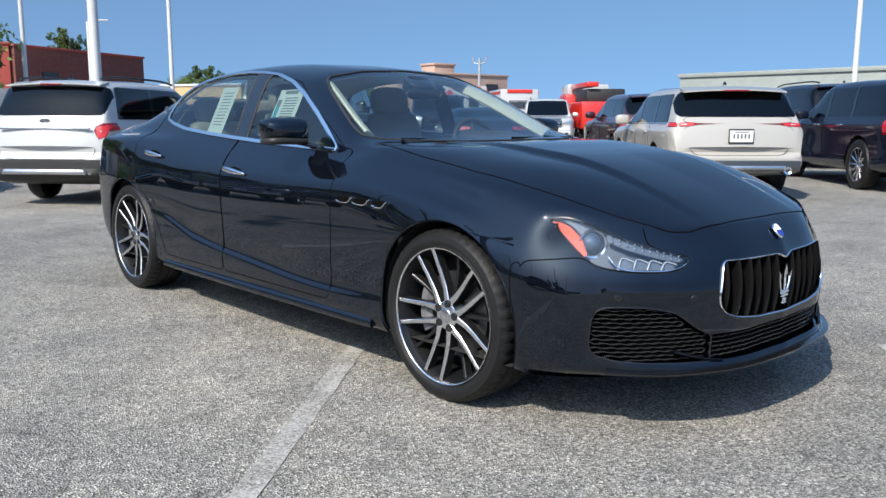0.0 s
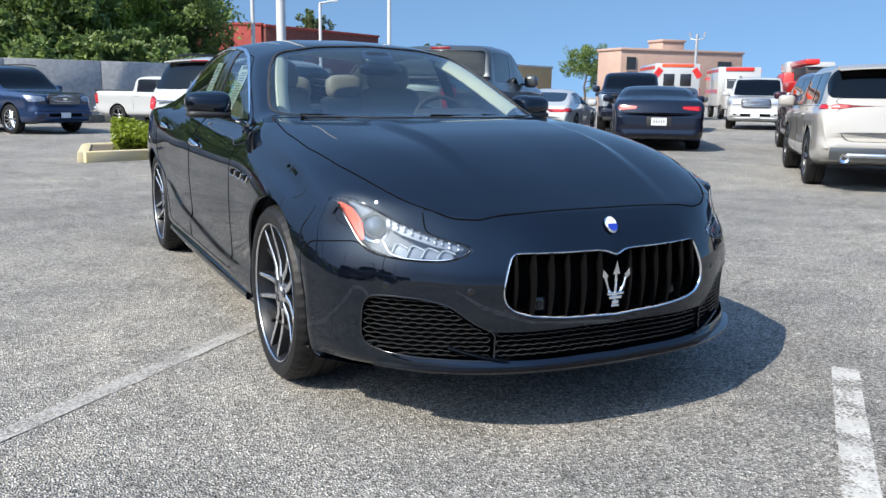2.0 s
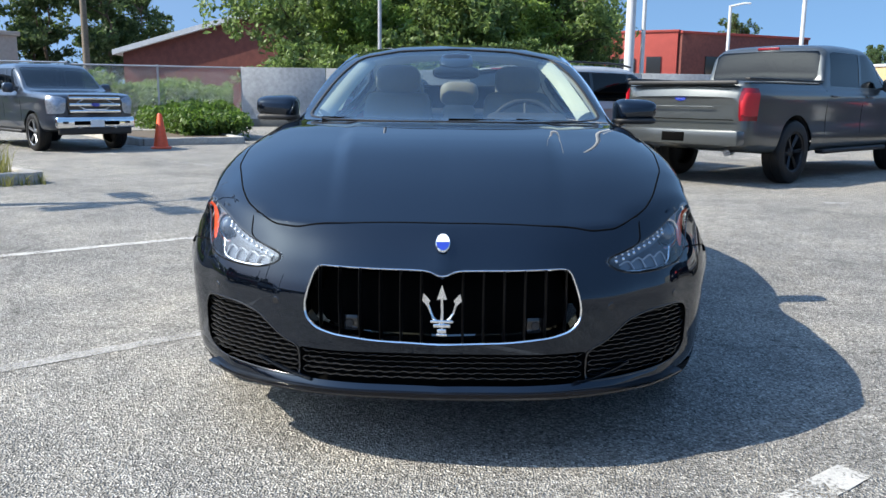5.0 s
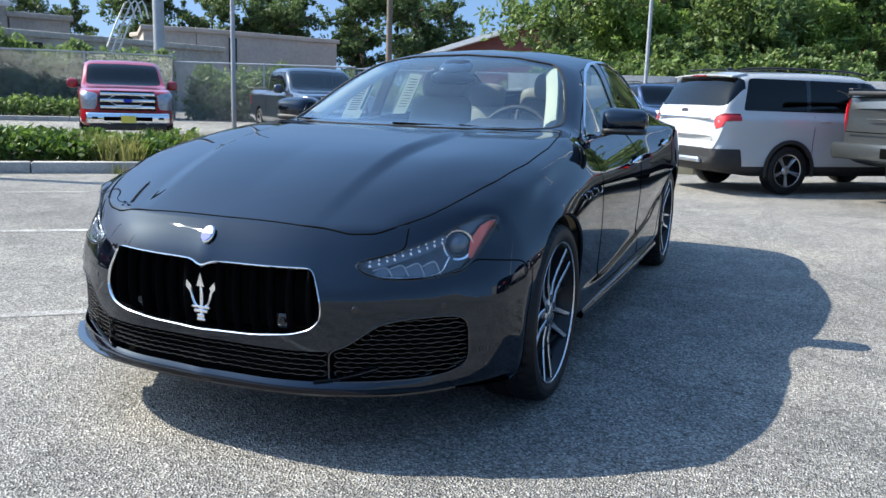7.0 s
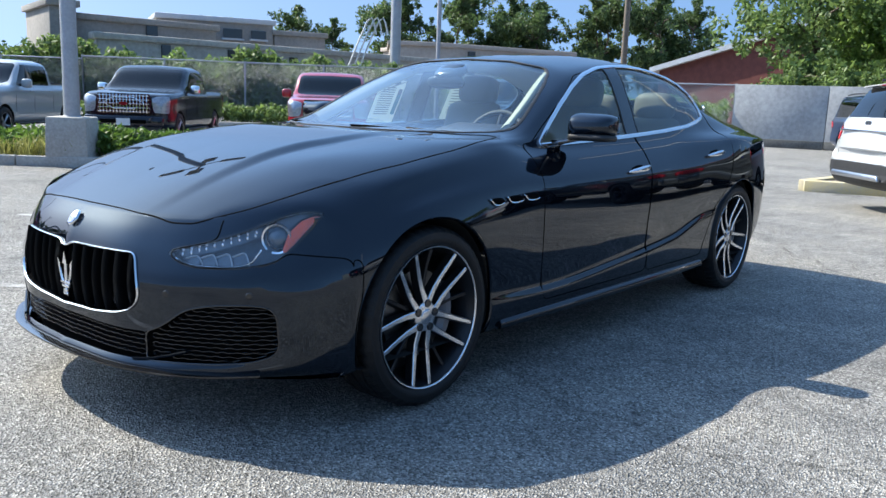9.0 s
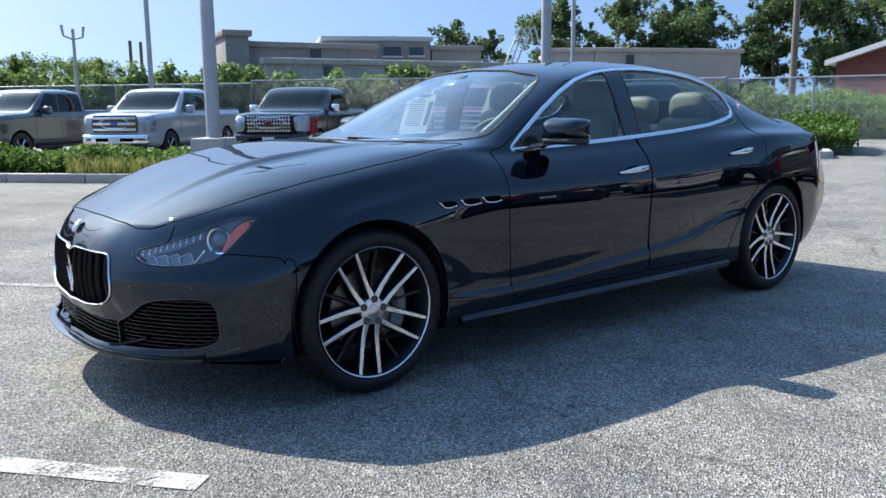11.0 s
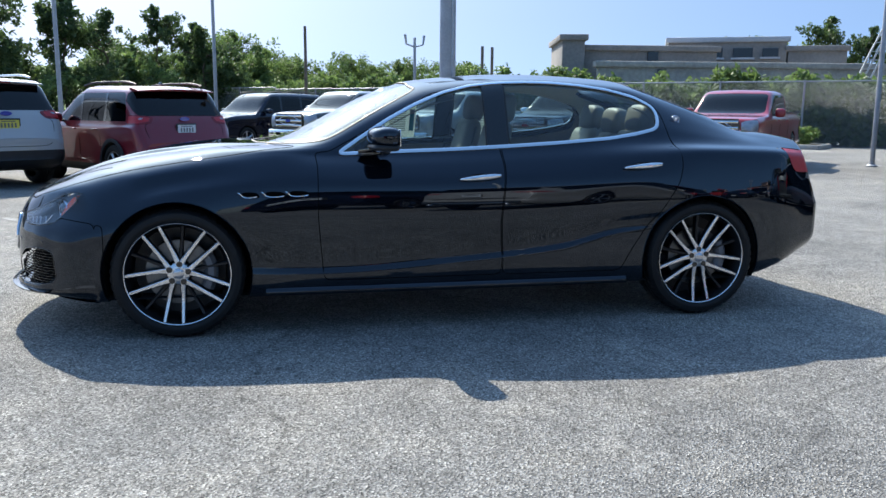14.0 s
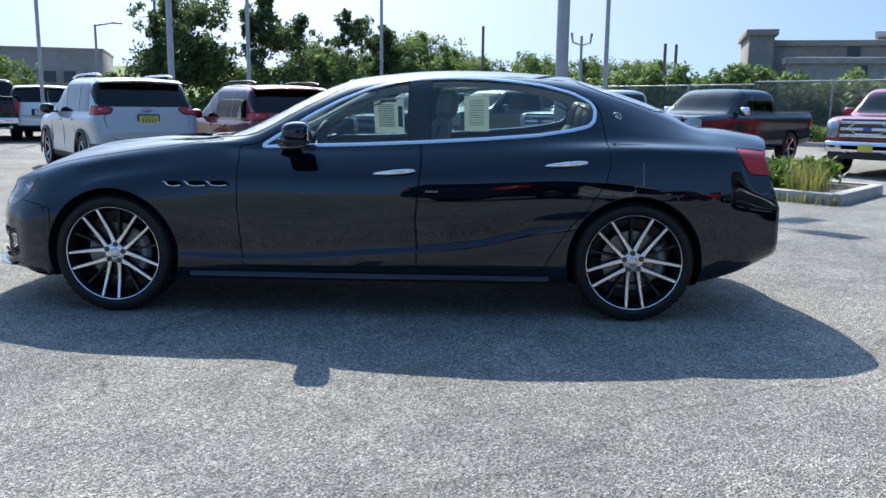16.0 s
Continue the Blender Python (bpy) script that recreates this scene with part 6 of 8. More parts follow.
    for y0, x0, y1, x1 in ((-0.62, 0.90, 0.02, 1.0), (-0.02, 1.03, 0.6, 0.92)):
        a, b = Vector((x0, y0, 1.02)), Vector((x1, y1, 1.013))
        bm = bmesh.new()
        rod(bm, a, b, 0.0038)
        part("wiper", bm, GAP, car, "black wiper blade")
        bm = bmesh.new()
        rod(bm, (a + b) / 2 + Vector((0, 0, 0.006)), b + Vector((0.03, 0, -0.012)), 0.004, 0.006)
        part("wiper_arm", bm, SLAT_BLACK, car)
    ms = wheel_meshes()
    for ax in (1.499, -1.499):
        for s in (1, -1):
            add_wheel(car, ms, (ax, s * 0.812, 0.345), s, {(1.499, 1): 29, (-1.499, 1): 40, (1.499, -1): 23, (-1.499, -1): 44}[(ax, s)])
    return car, sk


def sk_pt(sk, y, z):
    k = np.argmin((sk.v[:, 1] - y) ** 2 + (sk.v[:, 2] - z) ** 2 + np.where(sk.v[:, 0] > 1.9, 0, 9))
    return sk.v[k]


SEDAN, SEDAN_SKIN = black_sedan()

# ---- the parked vehicles round about ----
def plain_wheel(radius, width, style):
    """Shared meshes of an ordinary wheel: tyre, rim, spoke."""
    k = radius / 0.36
    bm = bmesh.new()
    w = width / 2
    r0 = radius * (0.66 if style != "black" else 0.6)
    lathe(bm, [(r0, -w * 0.8), (r0 + 0.02, -w), (radius * 0.86, -w * 1.04), (radius * 0.96, -w * 0.92), (radius, -w * 0.7), (radius, -w * 0.06), (radius - 0.008, 0), (radius, w * 0.06), (radius, w * 0.7), (radius * 0.96, w * 0.92), (radius * 0.86, w * 1.04), (r0 + 0.02, w), (r0, w * 0.8)], 40)
    tyre = mesh_of(bm, "tyre", RUBBER, 35)
    mat = {"silver": SPOKE_SILVER, "bright": MACHINED, "dark": RIM_DARK, "black": RIM_DARK}[style]
    bm = bmesh.new()
    lathe(bm, [(r0 + 0.012, w * 0.86), (r0 - 0.004, w * 0.88), (r0 - 0.012, w * 0.7), (r0 - 0.02, -w * 0.2), (0.03, -w * 0.3)], 40)
    rim = mesh_of(bm, "rim", [RIM_DARK], 40)
    bm = bmesh.new()
    lathe(bm, [(r0 + 0.014, w * 0.84), (r0 + 0.006, w * 0.92), (r0 - 0.008, w * 0.88)], 40)
    lathe(bm, [(0.001, w * 0.66), (0.05 * k, w * 0.65), (0.07 * k, w * 0.55)], 24)
    n = {"silver": 5, "bright": 12, "dark": 6, "black": 6}[style]
    for i in range(n):
        for off in ((-0.09, 0.09) if style != "bright" else (0,)):
            a = 2 * math.pi * i / n
            b = a + off
            p, q = Vector((0.055 * k * math.cos(a), w * 0.58, 0.055 * k * math.sin(a))), Vector(((r0 - 0.004) * math.cos(b), w * 0.76, (r0 - 0.004) * math.sin(b)))
            rod(bm, p, q, 0.017 * k, 0.013 * k, 5)
    star = mesh_of(bm, "spokes", mat, 30)
    return tyre, rim, star


WHEEL_SETS = {}


def put_wheels(car, wb, track, radius, width, style):
    key = (radius, width, style)
    if key not in WHEEL_SETS:
        WHEEL_SETS[key] = plain_wheel(*key)
    t, r, s = WHEEL_SETS[key]
    for x in (wb / 2, -wb / 2):
        for side in (1, -1):
            w = part("tyre", t, None, car)
            w.matrix_basis = Matrix.Translation((x, side * track / 2, radius)) @ Matrix.Rotation(0 if side > 0 else math.pi, 4, "Z") @ Matrix.Rotation(x * 1.7 + side, 4, "Y")
            part("rim", r, None, w)
            part("spokes", s, None, w, "alloy wheel spokes")


def vehicle_skin(sp):
    """Outer skin of a parked vehicle from its side profile and width."""
    L, W, H, wb = sp["L"], sp["W"], sp["H"], sp["wb"]
    xf = wb / 2 + sp["fo"]
    xr = xf - L
    hood, belt, zb = sp["hood"], sp["belt"], sp["clear"]
    kind = sp["kind"]
    cowl = xf - sp["nose"]
    if kind == "suv":
        tops = [(xr, belt * 0.72), (xr + 0.05, belt - 0.02), (xr + 0.1, belt + 0.06), (xr + 0.32, H - 0.16), (xr + 0.42, H - 0.06), (xr + 1.1, H - 0.015), (xr + 1.9, H), (cowl - 1.15, H - 0.02), (cowl - 0.85, H - 0.11), (cowl, hood + 0.03)]
    elif kind == "pickup":
        cab = sp["cab"]
        tops = [(xr, belt * 0.9), (xr + 0.03, belt + 0.06), (xr + 0.1, belt + 0.08), (cab - 0.05, belt + 0.09), (cab, belt + 0.12), (cab + 0.1, H - 0.12), (cab + 0.25, H - 0.03), (cab + 0.7, H), (cowl - 1.0, H - 0.02), (cowl - 0.75, H - 0.11), (cowl, hood + 0.03)]
    elif sp.get("fastback"):
        tops = [(xr, belt * 0.74), (xr + 0.07, belt - 0.02), (xr + 0.3, belt + 0.06), (xr + 0.8, belt + 0.2), (xr + 1.35, H - 0.09), (xr + 1.85, H - 0.012), (cowl - 1.1, H), (cowl - 0.8, H - 0.07), (cowl, hood + 0.03)]
    else:
        tops = [(xr, belt * 0.8), (xr + 0.08, belt + 0.03), (xr + 0.3, belt + 0.09), (xr + 0.75, belt + 0.12), (xr + 1.35, H - 0.08), (xr + 1.8, H - 0.01), (xr + 2.1, H), (cowl - 0.95, H - 0.03), (cowl - 0.7, H - 0.12), (cowl, hood + 0.03)]
    blunt = sp.get("blunt", 0.9)
    tops += [(cowl + 0.25 * sp["nose"], hood + 0.015), (cowl + 0.6 * sp["nose"], hood - 0.01), (xf - 0.2, hood - 0.05 - 0.12 * (1 - blunt)), (xf - 0.06, hood * (0.72 + 0.2 * blunt)), (xf, hood * (0.6 + 0.22 * blunt))]
    xs = np.unique(np.concatenate([np.linspace(xr, xr + 0.6, 16), np.linspace(xr + 0.6, xf - 0.5, int((L - 1.1) / 0.06)), np.linspace(xf - 0.5, xf, 16)] + ([np.linspace(sp["cab"] - 0.06, sp["cab"] + 0.3, 14)] if kind == "pickup" else [])))
    tops = sorted(tops)
    tops = [q for i, q in enumerate(tops) if i == 0 or q[0] - tops[i - 1][0] > 0.015]
    px_, pz = zip(*tops)
    T = pchip(px_, pz, xs)
    sw = pchip([xr, xr + 0.06, xr + 0.2, xr + 0.7, 0, xf - 0.8, xf - 0.25, xf - 0.07, xf], [0.88, 0.94, 0.98, 1, 1, 1, 0.965, 0.88, 0.8], xs) * W
    zl = pchip([xr, xr + 0.1, xr + 0.8, xf - 0.9, xf - 0.1, xf], [zb + 0.2, zb + 0.1, zb, zb, zb + 0.06, zb + 0.14], xs)
    rows = []
    for x, t, w, z0 in zip(xs, T, sw, zl):
        c = min(max((t - belt) / 0.42, 0), 1)
        c = c * c * (3 - 2 * c)
        bz = min(belt, t - 0.05)
        mid = z0 + (bz - z0) * 0.5
        tumble = sp.get("tumble", 0.8)
        f6 = np.array([w * (0.9 * (1 - c) + (tumble + 0.02) * c), (t - 0.018) * (1 - c) + (t - 0.1 * (t - belt) - 0.035) * c])
        f7 = np.array([w * (0.72 * (1 - c) + (tumble - 0.13) * c), t - 0.004 * (1 - c) - 0.022 * c])
        fs = [(0, z0), (w * 0.86, z0), (w * 0.965, z0 + 0.07), (w * 0.99, z0 + (mid - z0) * 0.5), (w * 0.978, mid), (w, bz - 0.13 * min(1, (bz - z0))), (w * 0.95, bz), f6, f7, (0, t + 0.006)]
        rows.append(np.array(fs))
    feat = np.stack(rows)
    knots = np.array([0, 2, 2.5, 3.2, 4.4, 5.6, 6.3, 8.0, 8.7, 10.5])
    fine = np.unique(np.concatenate([np.linspace(a, b, n) for a, b, n in zip(knots[:-1], knots[1:], [3, 3, 4, 4, 4, 4, 8, 4, 5])]))
    g = np.stack([pchip(knots, r, fine) for r in feat])
    g = blur(g, 1, True, False)
    main = np.concatenate([np.broadcast_to(xs[:, None, None], g.shape[:2] + (1,)), g], -1)
    bow = sp.get("bow", 0.1)
    main[..., 0] += np.where(main[..., 0] > 0, 1, -1) * bow * np.clip((np.abs(main[..., 0]) - 1.2) / 1.2, 0, 1) ** 2 * (1 - (np.abs(main[..., 1]) / W) ** 2)
    soft = lambda v: np.clip(v, 0, 1) ** 2 * (3 - 2 * np.clip(v, 0, 1))
    step = sp.get("step", 0.78)  # top of the bumpers
    low = soft((step - main[..., 2]) / 0.07)
    main[..., 0] += sp.get("bump", 0.06) * low * (soft((main[..., 0] - xf + 0.45) / 0.4) - soft((xr + 0.45 - main[..., 0]) / 0.4))
    sk = Skin()
    sk.grid(main, True)
    for end, fl in ((main[0], False), (main[-1], True)):
        ctr = end * (1, 0, 1)
        sk.grid(np.stack([end * (1 - t) + ctr * t for t in np.linspace(0, 1, 8)]), fl)
    sk.mirror()
    sk.weld(5e-4)
    return sk, xf, xr, cowl


def tail_points(sk, z):
    """The places of the tail's middle nearest to a height."""
    w = sk.v[(sk.v[:, 0] < -0.6) & (np.abs(sk.v[:, 1]) < 0.3)]
    w = w[w[:, 2] > 0.45]
    return w[np.argsort(np.abs(w[:, 2] - z) + 0.05 * (w[:, 0] - w[:, 0].min()))[:6]]


def flat_shape(car, name, mat, pts, at, rot, thick=0.012, label=""):
    bm = bmesh.new()
    plate(bm, pts, thick, pose(*at, *rot))
    return part(name, bm, mat, car, label)


def rect(w, h, r=0.0):
    return [(-w / 2, -h / 2), (w / 2, -h / 2), (w / 2, h / 2), (-w / 2, h / 2)]


def oval(w, h, n=18):
    return [(w / 2 * math.cos(2 * math.pi * k / n), h / 2 * math.sin(2 * math.pi * k / n)) for k in range(n)]


FRONT, BACK = (90, 0, 90), (90, 0, -90)


def vehicle(name, label, category, sp, m, group="parked vehicles"):
    car = thing(name, label, category, group)
    sk, xf, xr, cowl = vehicle_skin(sp)
    L, W, H, wb, belt, hood, kind = sp["L"], sp["W"], sp["H"], sp["wb"], sp["belt"], sp["hood"], sp["kind"]
    R = sp["wr"]
    paint, glass = sp["paint"], sp.get("glass", DARK_GLASS)
    rest = np.arange(len(sk.f))
    for ax in (wb / 2, -wb / 2):
        gone, rest = sk.cut(rest, lambda v, ax=ax: np.where(np.abs(v[:, 1]) > 0.45 * W, R * 1.16 - np.hypot(v[:, 0] - ax, v[:, 2] - R), -1.0))
        for s in (1, -1):
            bm = bmesh.new()
            lathe(bm, [(R * 1.155, W * 0.96 * s), (R * 1.2, W * 0.5 * s), (0.01, W * 0.5 * s)], 36, "y", (ax, 0, R))
            for v in bm.verts:
                v.co.z = max(v.co.z, sp["clear"])
            part("wheel_well", bm, WELL, car)
            if sp.get("clad"):
                bm = bmesh.new()
                arc = [(ax + R * 1.2 * math.cos(a), s * (W + 0.004), R + R * 1.2 * math.sin(a)) for a in np.linspace(-0.2, math.pi + 0.2, 30)]
                tube(bm, arc, [(0, s, 0)] * 30, 0.07, 0.03, closed=False)
                part("arch_cladding", bm, TRIM, car, "black arch cladding", 60)
    # windows
    cab = sp.get("cab", xr + 0.3)
    back = {"suv": xr + 0.38, "pickup": cab + 0.2, "coupe": xr + 1.15}[kind]
    up = H - (0.135 if kind != "coupe" else 0.1)
    fw = cowl - 0.36 if kind != "coupe" else cowl - 0.3
    a_top = cowl - (0.93 if kind == "suv" else 0.85)
    if kind == "coupe":
        ring = [(fw, belt + 0.02), (back - 0.1, belt + 0.05), (back - 0.1, belt + 0.09), (back + 0.25, up - 0.03), (back + 0.6, up), (a_top, up - 0.02)]
    else:
        ring = [(fw, belt + 0.03), (back, belt + 0.04), (back + (0.1 if kind == "suv" else 0.05), up - 0.02), (back + 0.2, up), (a_top, up - 0.005)]
    sides, rest = sk.cut(rest, outline(ring, [0, 2], lambda v: np.abs(v[:, 1]) > 0.5 * W))
    cuts = sp.get("pillars", [])
    for s in (1, -1):
        left = sides[sk.v[sk.f[sides]][:, :, 1].mean(1) * s > 0]
        for p in cuts:
            front, left = sk.cut(left, lambda v, p=p: v[:, 0] - p - 0.04)
            post, left = sk.cut(left, lambda v, p=p: v[:, 0] - p + 0.04)
            if len(front):
                part("side_window", sk.mesh("side_window", front, glass if p != cuts[0] else sp.get("front_glass", glass), -0.004), None, car, "tinted side window")
            if len(post):
                part("window_pillar", sk.mesh("window_pillar", post, GLOSS_BLACK if sp.get("black_pillars", True) else paint), None, car)
        if len(left):
            part("side_window", sk.mesh("side_window", left, glass, -0.004), None, car, "tinted side window")
    tum = sp.get("tumble", 0.8)
    ws = both([(0, hood + 0.05), (0.7 * W, hood + 0.05), (0.82 * W, hood + 0.09), ((tum - 0.05) * W, H - 0.15), ((tum - 0.12) * W, H - 0.115), (0, H - 0.1)])
    screen, rest = sk.cut(rest, outline(ws, [1, 2], lambda v: (v[:, 0] > 0.2) & (v[:, 0] < cowl + 0.05)))
    part("windscreen", sk.mesh("windscreen", screen, sp.get("screen", sp.get("front_glass", glass)), -0.004), None, car, "windscreen")
    rz0, rz1 = sp.get("rear_glass", (belt + 0.06, H - 0.16))
    wide = 0.08 if kind == "pickup" else 0.0
    if kind == "suv":
        rw = both([(0, rz0), (0.82 * W, rz0), (0.87 * W, rz0 + 0.03), ((tum + 0.07) * W, rz1 - 0.05), ((tum - 0.02) * W, rz1), (0, rz1 + 0.02)])
    else:
        rw = both([(0, rz0), ((0.68 + wide) * W, rz0), ((0.74 + wide) * W, rz0 + 0.04), ((tum - 0.04 + wide / 4) * W, rz1 - 0.04), ((tum - 0.1 + wide / 3) * W, rz1), (0, rz1 + 0.01)])
    rx = {"suv": xr + 0.44, "pickup": cab + 0.3, "coupe": xr + 1.5}[kind]
    rg, rest = sk.cut(rest, outline(rw, [1, 2], lambda v: (v[:, 0] < rx) & (v[:, 0] > (cab - 0.3 if kind == "pickup" else -9))))
    part("rear_window", sk.mesh("rear_window", rg, glass, -0.004), None, car, "dark rear window")
    bm = bmesh.new()
    box(bm, (max(0.5, (a_top + 0.35) - (back - 0.05)), W * 1.3, H - belt - 0.16), ((a_top + 0.35 + back - 0.05) / 2, 0, belt - 0.12), (0, 0, 0), 0.06)
    part("cabin_lining", bm, CAR_INSIDE, car, "", 50)
    # lamps
    for s in (1, -1):
        for pts, where, mat, nm, lb in ((sp.get("tail"), "b", RED_LENS, "tail_lamp", "red tail lamp"), (sp.get("head"), "f", HEAD_SILVER, "headlamp", "clear headlamp")):
            if not pts:
                continue
            lim = (lambda v, s=s: (v[:, 0] < xr + sp.get("tail_wrap", 0.3)) & (s * v[:, 1] > 0)) if where == "b" else (lambda v, s=s: (v[:, 0] > xf - sp.get("head_wrap", 0.35)) & (s * v[:, 1] > 0))
            lamp, rest = sk.cut(rest, outline([(s * a * W, b) for a, b in pts], [1, 2], lim))
            if len(lamp):
                o = part(nm, sk.mesh(nm, lamp, mat, 0.004), None, car, lb)
                if where == "b":  # brighter bar and a pale reversing lamp inside
                    mx, mz = sum(a for a, _ in pts) / len(pts), sum(b for _, b in pts) / len(pts)
                    top, bot = max(b for _, b in pts), min(b for _, b in pts)
                    inner = [(s * (mx + (a - mx) * 0.78) * W, mz + (b - mz) * 0.72) for a, b in pts]
                    bar_faces, _ = sk.cut(lamp, outline(inner, [1, 2], lim))
                    if len(bar_faces):
                        part("lamp_bar", sk.mesh("lamp_bar", bar_faces, RED_BAR, 0.007), None, o, "brighter red light bar")
                    pale, _ = sk.cut(lamp, outline([(s * (mx - 0.07) * W, mz - 0.1 * (top - bot)), (s * (mx + 0.03) * W, mz - 0.1 * (top - bot)), (s * (mx + 0.03) * W, mz + 0.16 * (top - bot)), (s * (mx - 0.07) * W, mz + 0.16 * (top - bot))], [1, 2], lim))
                    if len(pale) and kind != "pickup":
                        part("reversing_lamp", sk.mesh("reversing_lamp", pale, LIGHT_GUIDE, 0.01), None, o, "pale reversing lamp")
                if where == "f":
                    part("lamp_lens", sk.mesh("lamp_lens", lamp, LENS, 0.012), None, o)
                    c = sk.v[np.unique(sk.f[lamp])].mean(0)
                    bm = bmesh.new()
                    lathe(bm, [(0.001, 0.02), (0.03, 0.015), (0.05, 0.0)], 16, "x", c)
                    part("projector", bm, REFLECTOR, o)
    if sp.get("tail_bar"):
        z, h, w = sp["tail_bar"]
        bar, rest = sk.cut(rest, outline(both([(0, z - h), (w * W, z - h), (w * W, z + h), (0, z + h)]), [1, 2], lambda v: v[:, 0] < xr + 0.4))
        part("tail_bar", sk.mesh("tail_bar", bar, sp.get("bar_mat", RED_LENS), 0.003), None, car, "full-width rear light strip")
    if sp.get("corner_glass"):  # dark glass that wraps round the rear roof post
        wrap, rest = sk.cut(rest, lambda v: np.minimum.reduce([xr + sp["corner_glass"] - v[:, 0], v[:, 2] - rz0 - 0.01, up - 0.01 - v[:, 2], np.abs(v[:, 1]) - 0.62 * W]))
        for s in (1, -1):
            half = wrap[sk.v[sk.f[wrap]][:, :, 1].mean(1) * s > 0]
            if len(half):
                part("corner_glass", sk.mesh("corner_glass", half, GLOSS_BLACK, -0.002), None, car, "black glass round the corner post")
    if kind == "suv":
        bm = bmesh.new()
        rows = []
        for u in np.linspace(-1, 1, 13):  # a thin lip that carries the roof line on over the glass
            y, dip = u * W * (tum - 0.04), 0.03 * u * u
            rows.append([bm.verts.new(v) for v in ((xr + 0.2 + 0.04 * u * u, y, H - 0.098 - dip), (xr + 0.2 + 0.04 * u * u, y, H - 0.08 - dip), (xr + 0.5, y, H - 0.03 - dip), (xr + 0.5, y, H - 0.075 - dip))])
        for p, q in zip(rows[:-1], rows[1:]):
            for i in range(4):
                bm.faces.new((p[i], p[(i + 1) % 4], q[(i + 1) % 4], q[i]))
        bm.faces.new(rows[0])
        bm.faces.new(rows[-1][::-1])
        lip = part("roof_spoiler", bm, paint, car, "painted spoiler over the rear window", 50)
        bm = bmesh.new()
        box(bm, (0.02, 0.34, 0.022), (xr + 0.2, 0, H - 0.1), (0, 0, 0), 0.006)
        part("high_brake_lamp", bm, RED_LENS, lip)
        bm = bmesh.new()
        box(bm, (0.14, 0.035, 0.05), (xr + 0.75, 0, H + 0.02), (0, 0, 0), 0.012, (0.5, 0.4))
        part("roof_aerial", bm, GLOSS_BLACK, car, "", 50)
    # lower cladding and body
    if sp.get("clad"):
        low, rest = sk.cut(rest, lambda v: np.where(v[:, 0] < xr + 0.35, sp.get("clad_rear", 0.5), np.where(v[:, 0] > xf - 0.6, 0.42, sp["clad"])) - v[:, 2])
        part("lower_cladding", sk.mesh("lower_cladding", low, TRIM), None, car, "black lower cladding")
    if kind == "suv":
        gate, rest = sk.cut(rest, outline(both([(0, 0.62), (0.66 * W, 0.62), (0.76 * W, 0.8), (0.8 * W, belt), ((tum - 0.05) * W, H - 0.13), (0, H - 0.1)]), [1, 2], lambda v: v[:, 0] < xr + 0.4))
        part("tailgate", sk.mesh("tailgate", gate, paint), None, car, "painted tailgate")
        bm = bmesh.new()
        for p, n in sk.rims(gate)[:1]:
            tube(bm, p, n, 0.008, 0.005, every=0.04)
        part("tailgate_gap", bm, GAP, car)
    hd, rest = sk.cut(rest, lambda v: np.minimum(np.minimum(v[:, 0] - cowl, v[:, 2] - hood + 0.13), 0.8 * W - np.abs(v[:, 1])))
    if len(hd):
        part("bonnet", sk.mesh("bonnet", hd, paint), None, car)
    if sp.get("roof_mat"):
        roof, rest = sk.cut(rest, lambda v: v[:, 2] - H + 0.05)
        part("roof", sk.mesh("roof", roof, sp["roof_mat"]), None, car, "gloss black roof panel")
    part("body", sk.mesh("body", rest, paint), None, car)
    # shut lines of the doors
    zl = sp["clear"] + 0.12
    for s in (1, -1):
        for x in sp.get("doors", []):
            bm = bmesh.new()
            zs = np.linspace(zl, belt - 0.02, 12)
            pts = [(x, s * (side_y(sk.v, x, z) + 0.001), z) for z in zs]
            tube(bm, pts, [(0, s, 0)] * 12, 0.008, 0.006, closed=False)
            part("door_gap", bm, GAP, car)
        for x in sp.get("handles", []):
            y = side_y(sk.v, x, belt - 0.1)
            bm = bmesh.new()
            box(bm, (0.2, 0.03, 0.028), (x, s * (y + 0.012), belt - 0.1), (0, 0, 0), 0.01)
            part("door_handle", bm, sp.get("handle_mat", paint), car)
        # door mirror
        bm = rounded((0.09, 0.12, 0.085 if kind != "pickup" else 0.11), 3.4, 14, 10)
        part("door_mirror", move(bm, pose(cowl - 0.55, s * (W + 0.11), belt + 0.08)), sp.get("mirror_mat", paint), car, "", 60)
        bm = bmesh.new()
        box(bm, (0.07, 0.12, 0.04), (cowl - 0.53, s * (W + 0.0), belt + 0.03), (0, 0, 0), 0.01)
        part("mirror_foot", bm, TRIM, car)
        if sp.get("rails"):
            bm = wire([(x, s * W * (tum - 0.14), H + 0.035 - 0.05 * abs(u) ** 6) for u, x in zip(np.linspace(-1, 1, 16), np.linspace(xr + 0.45, a_top + 0.05, 16))], 0.018)
            part("roof_rail", bm, sp.get("rail_mat", TRIM), car, "roof rail", 60)
    if sp.get("chrome_line"):
        for s in (1, -1):
            xs_line = np.linspace(back + 0.02, fw, 24)
            bm = bmesh.new()
            tube(bm, [(x, s * (side_y(sk.v, x, belt + 0.02) + 0.004), belt + 0.025) for x in xs_line], [(0, s, 0.2)] * 24, 0.022, 0.012, closed=False)
            part("window_strip", bm, CHROME, car, "bright strip under the side glass", 60)
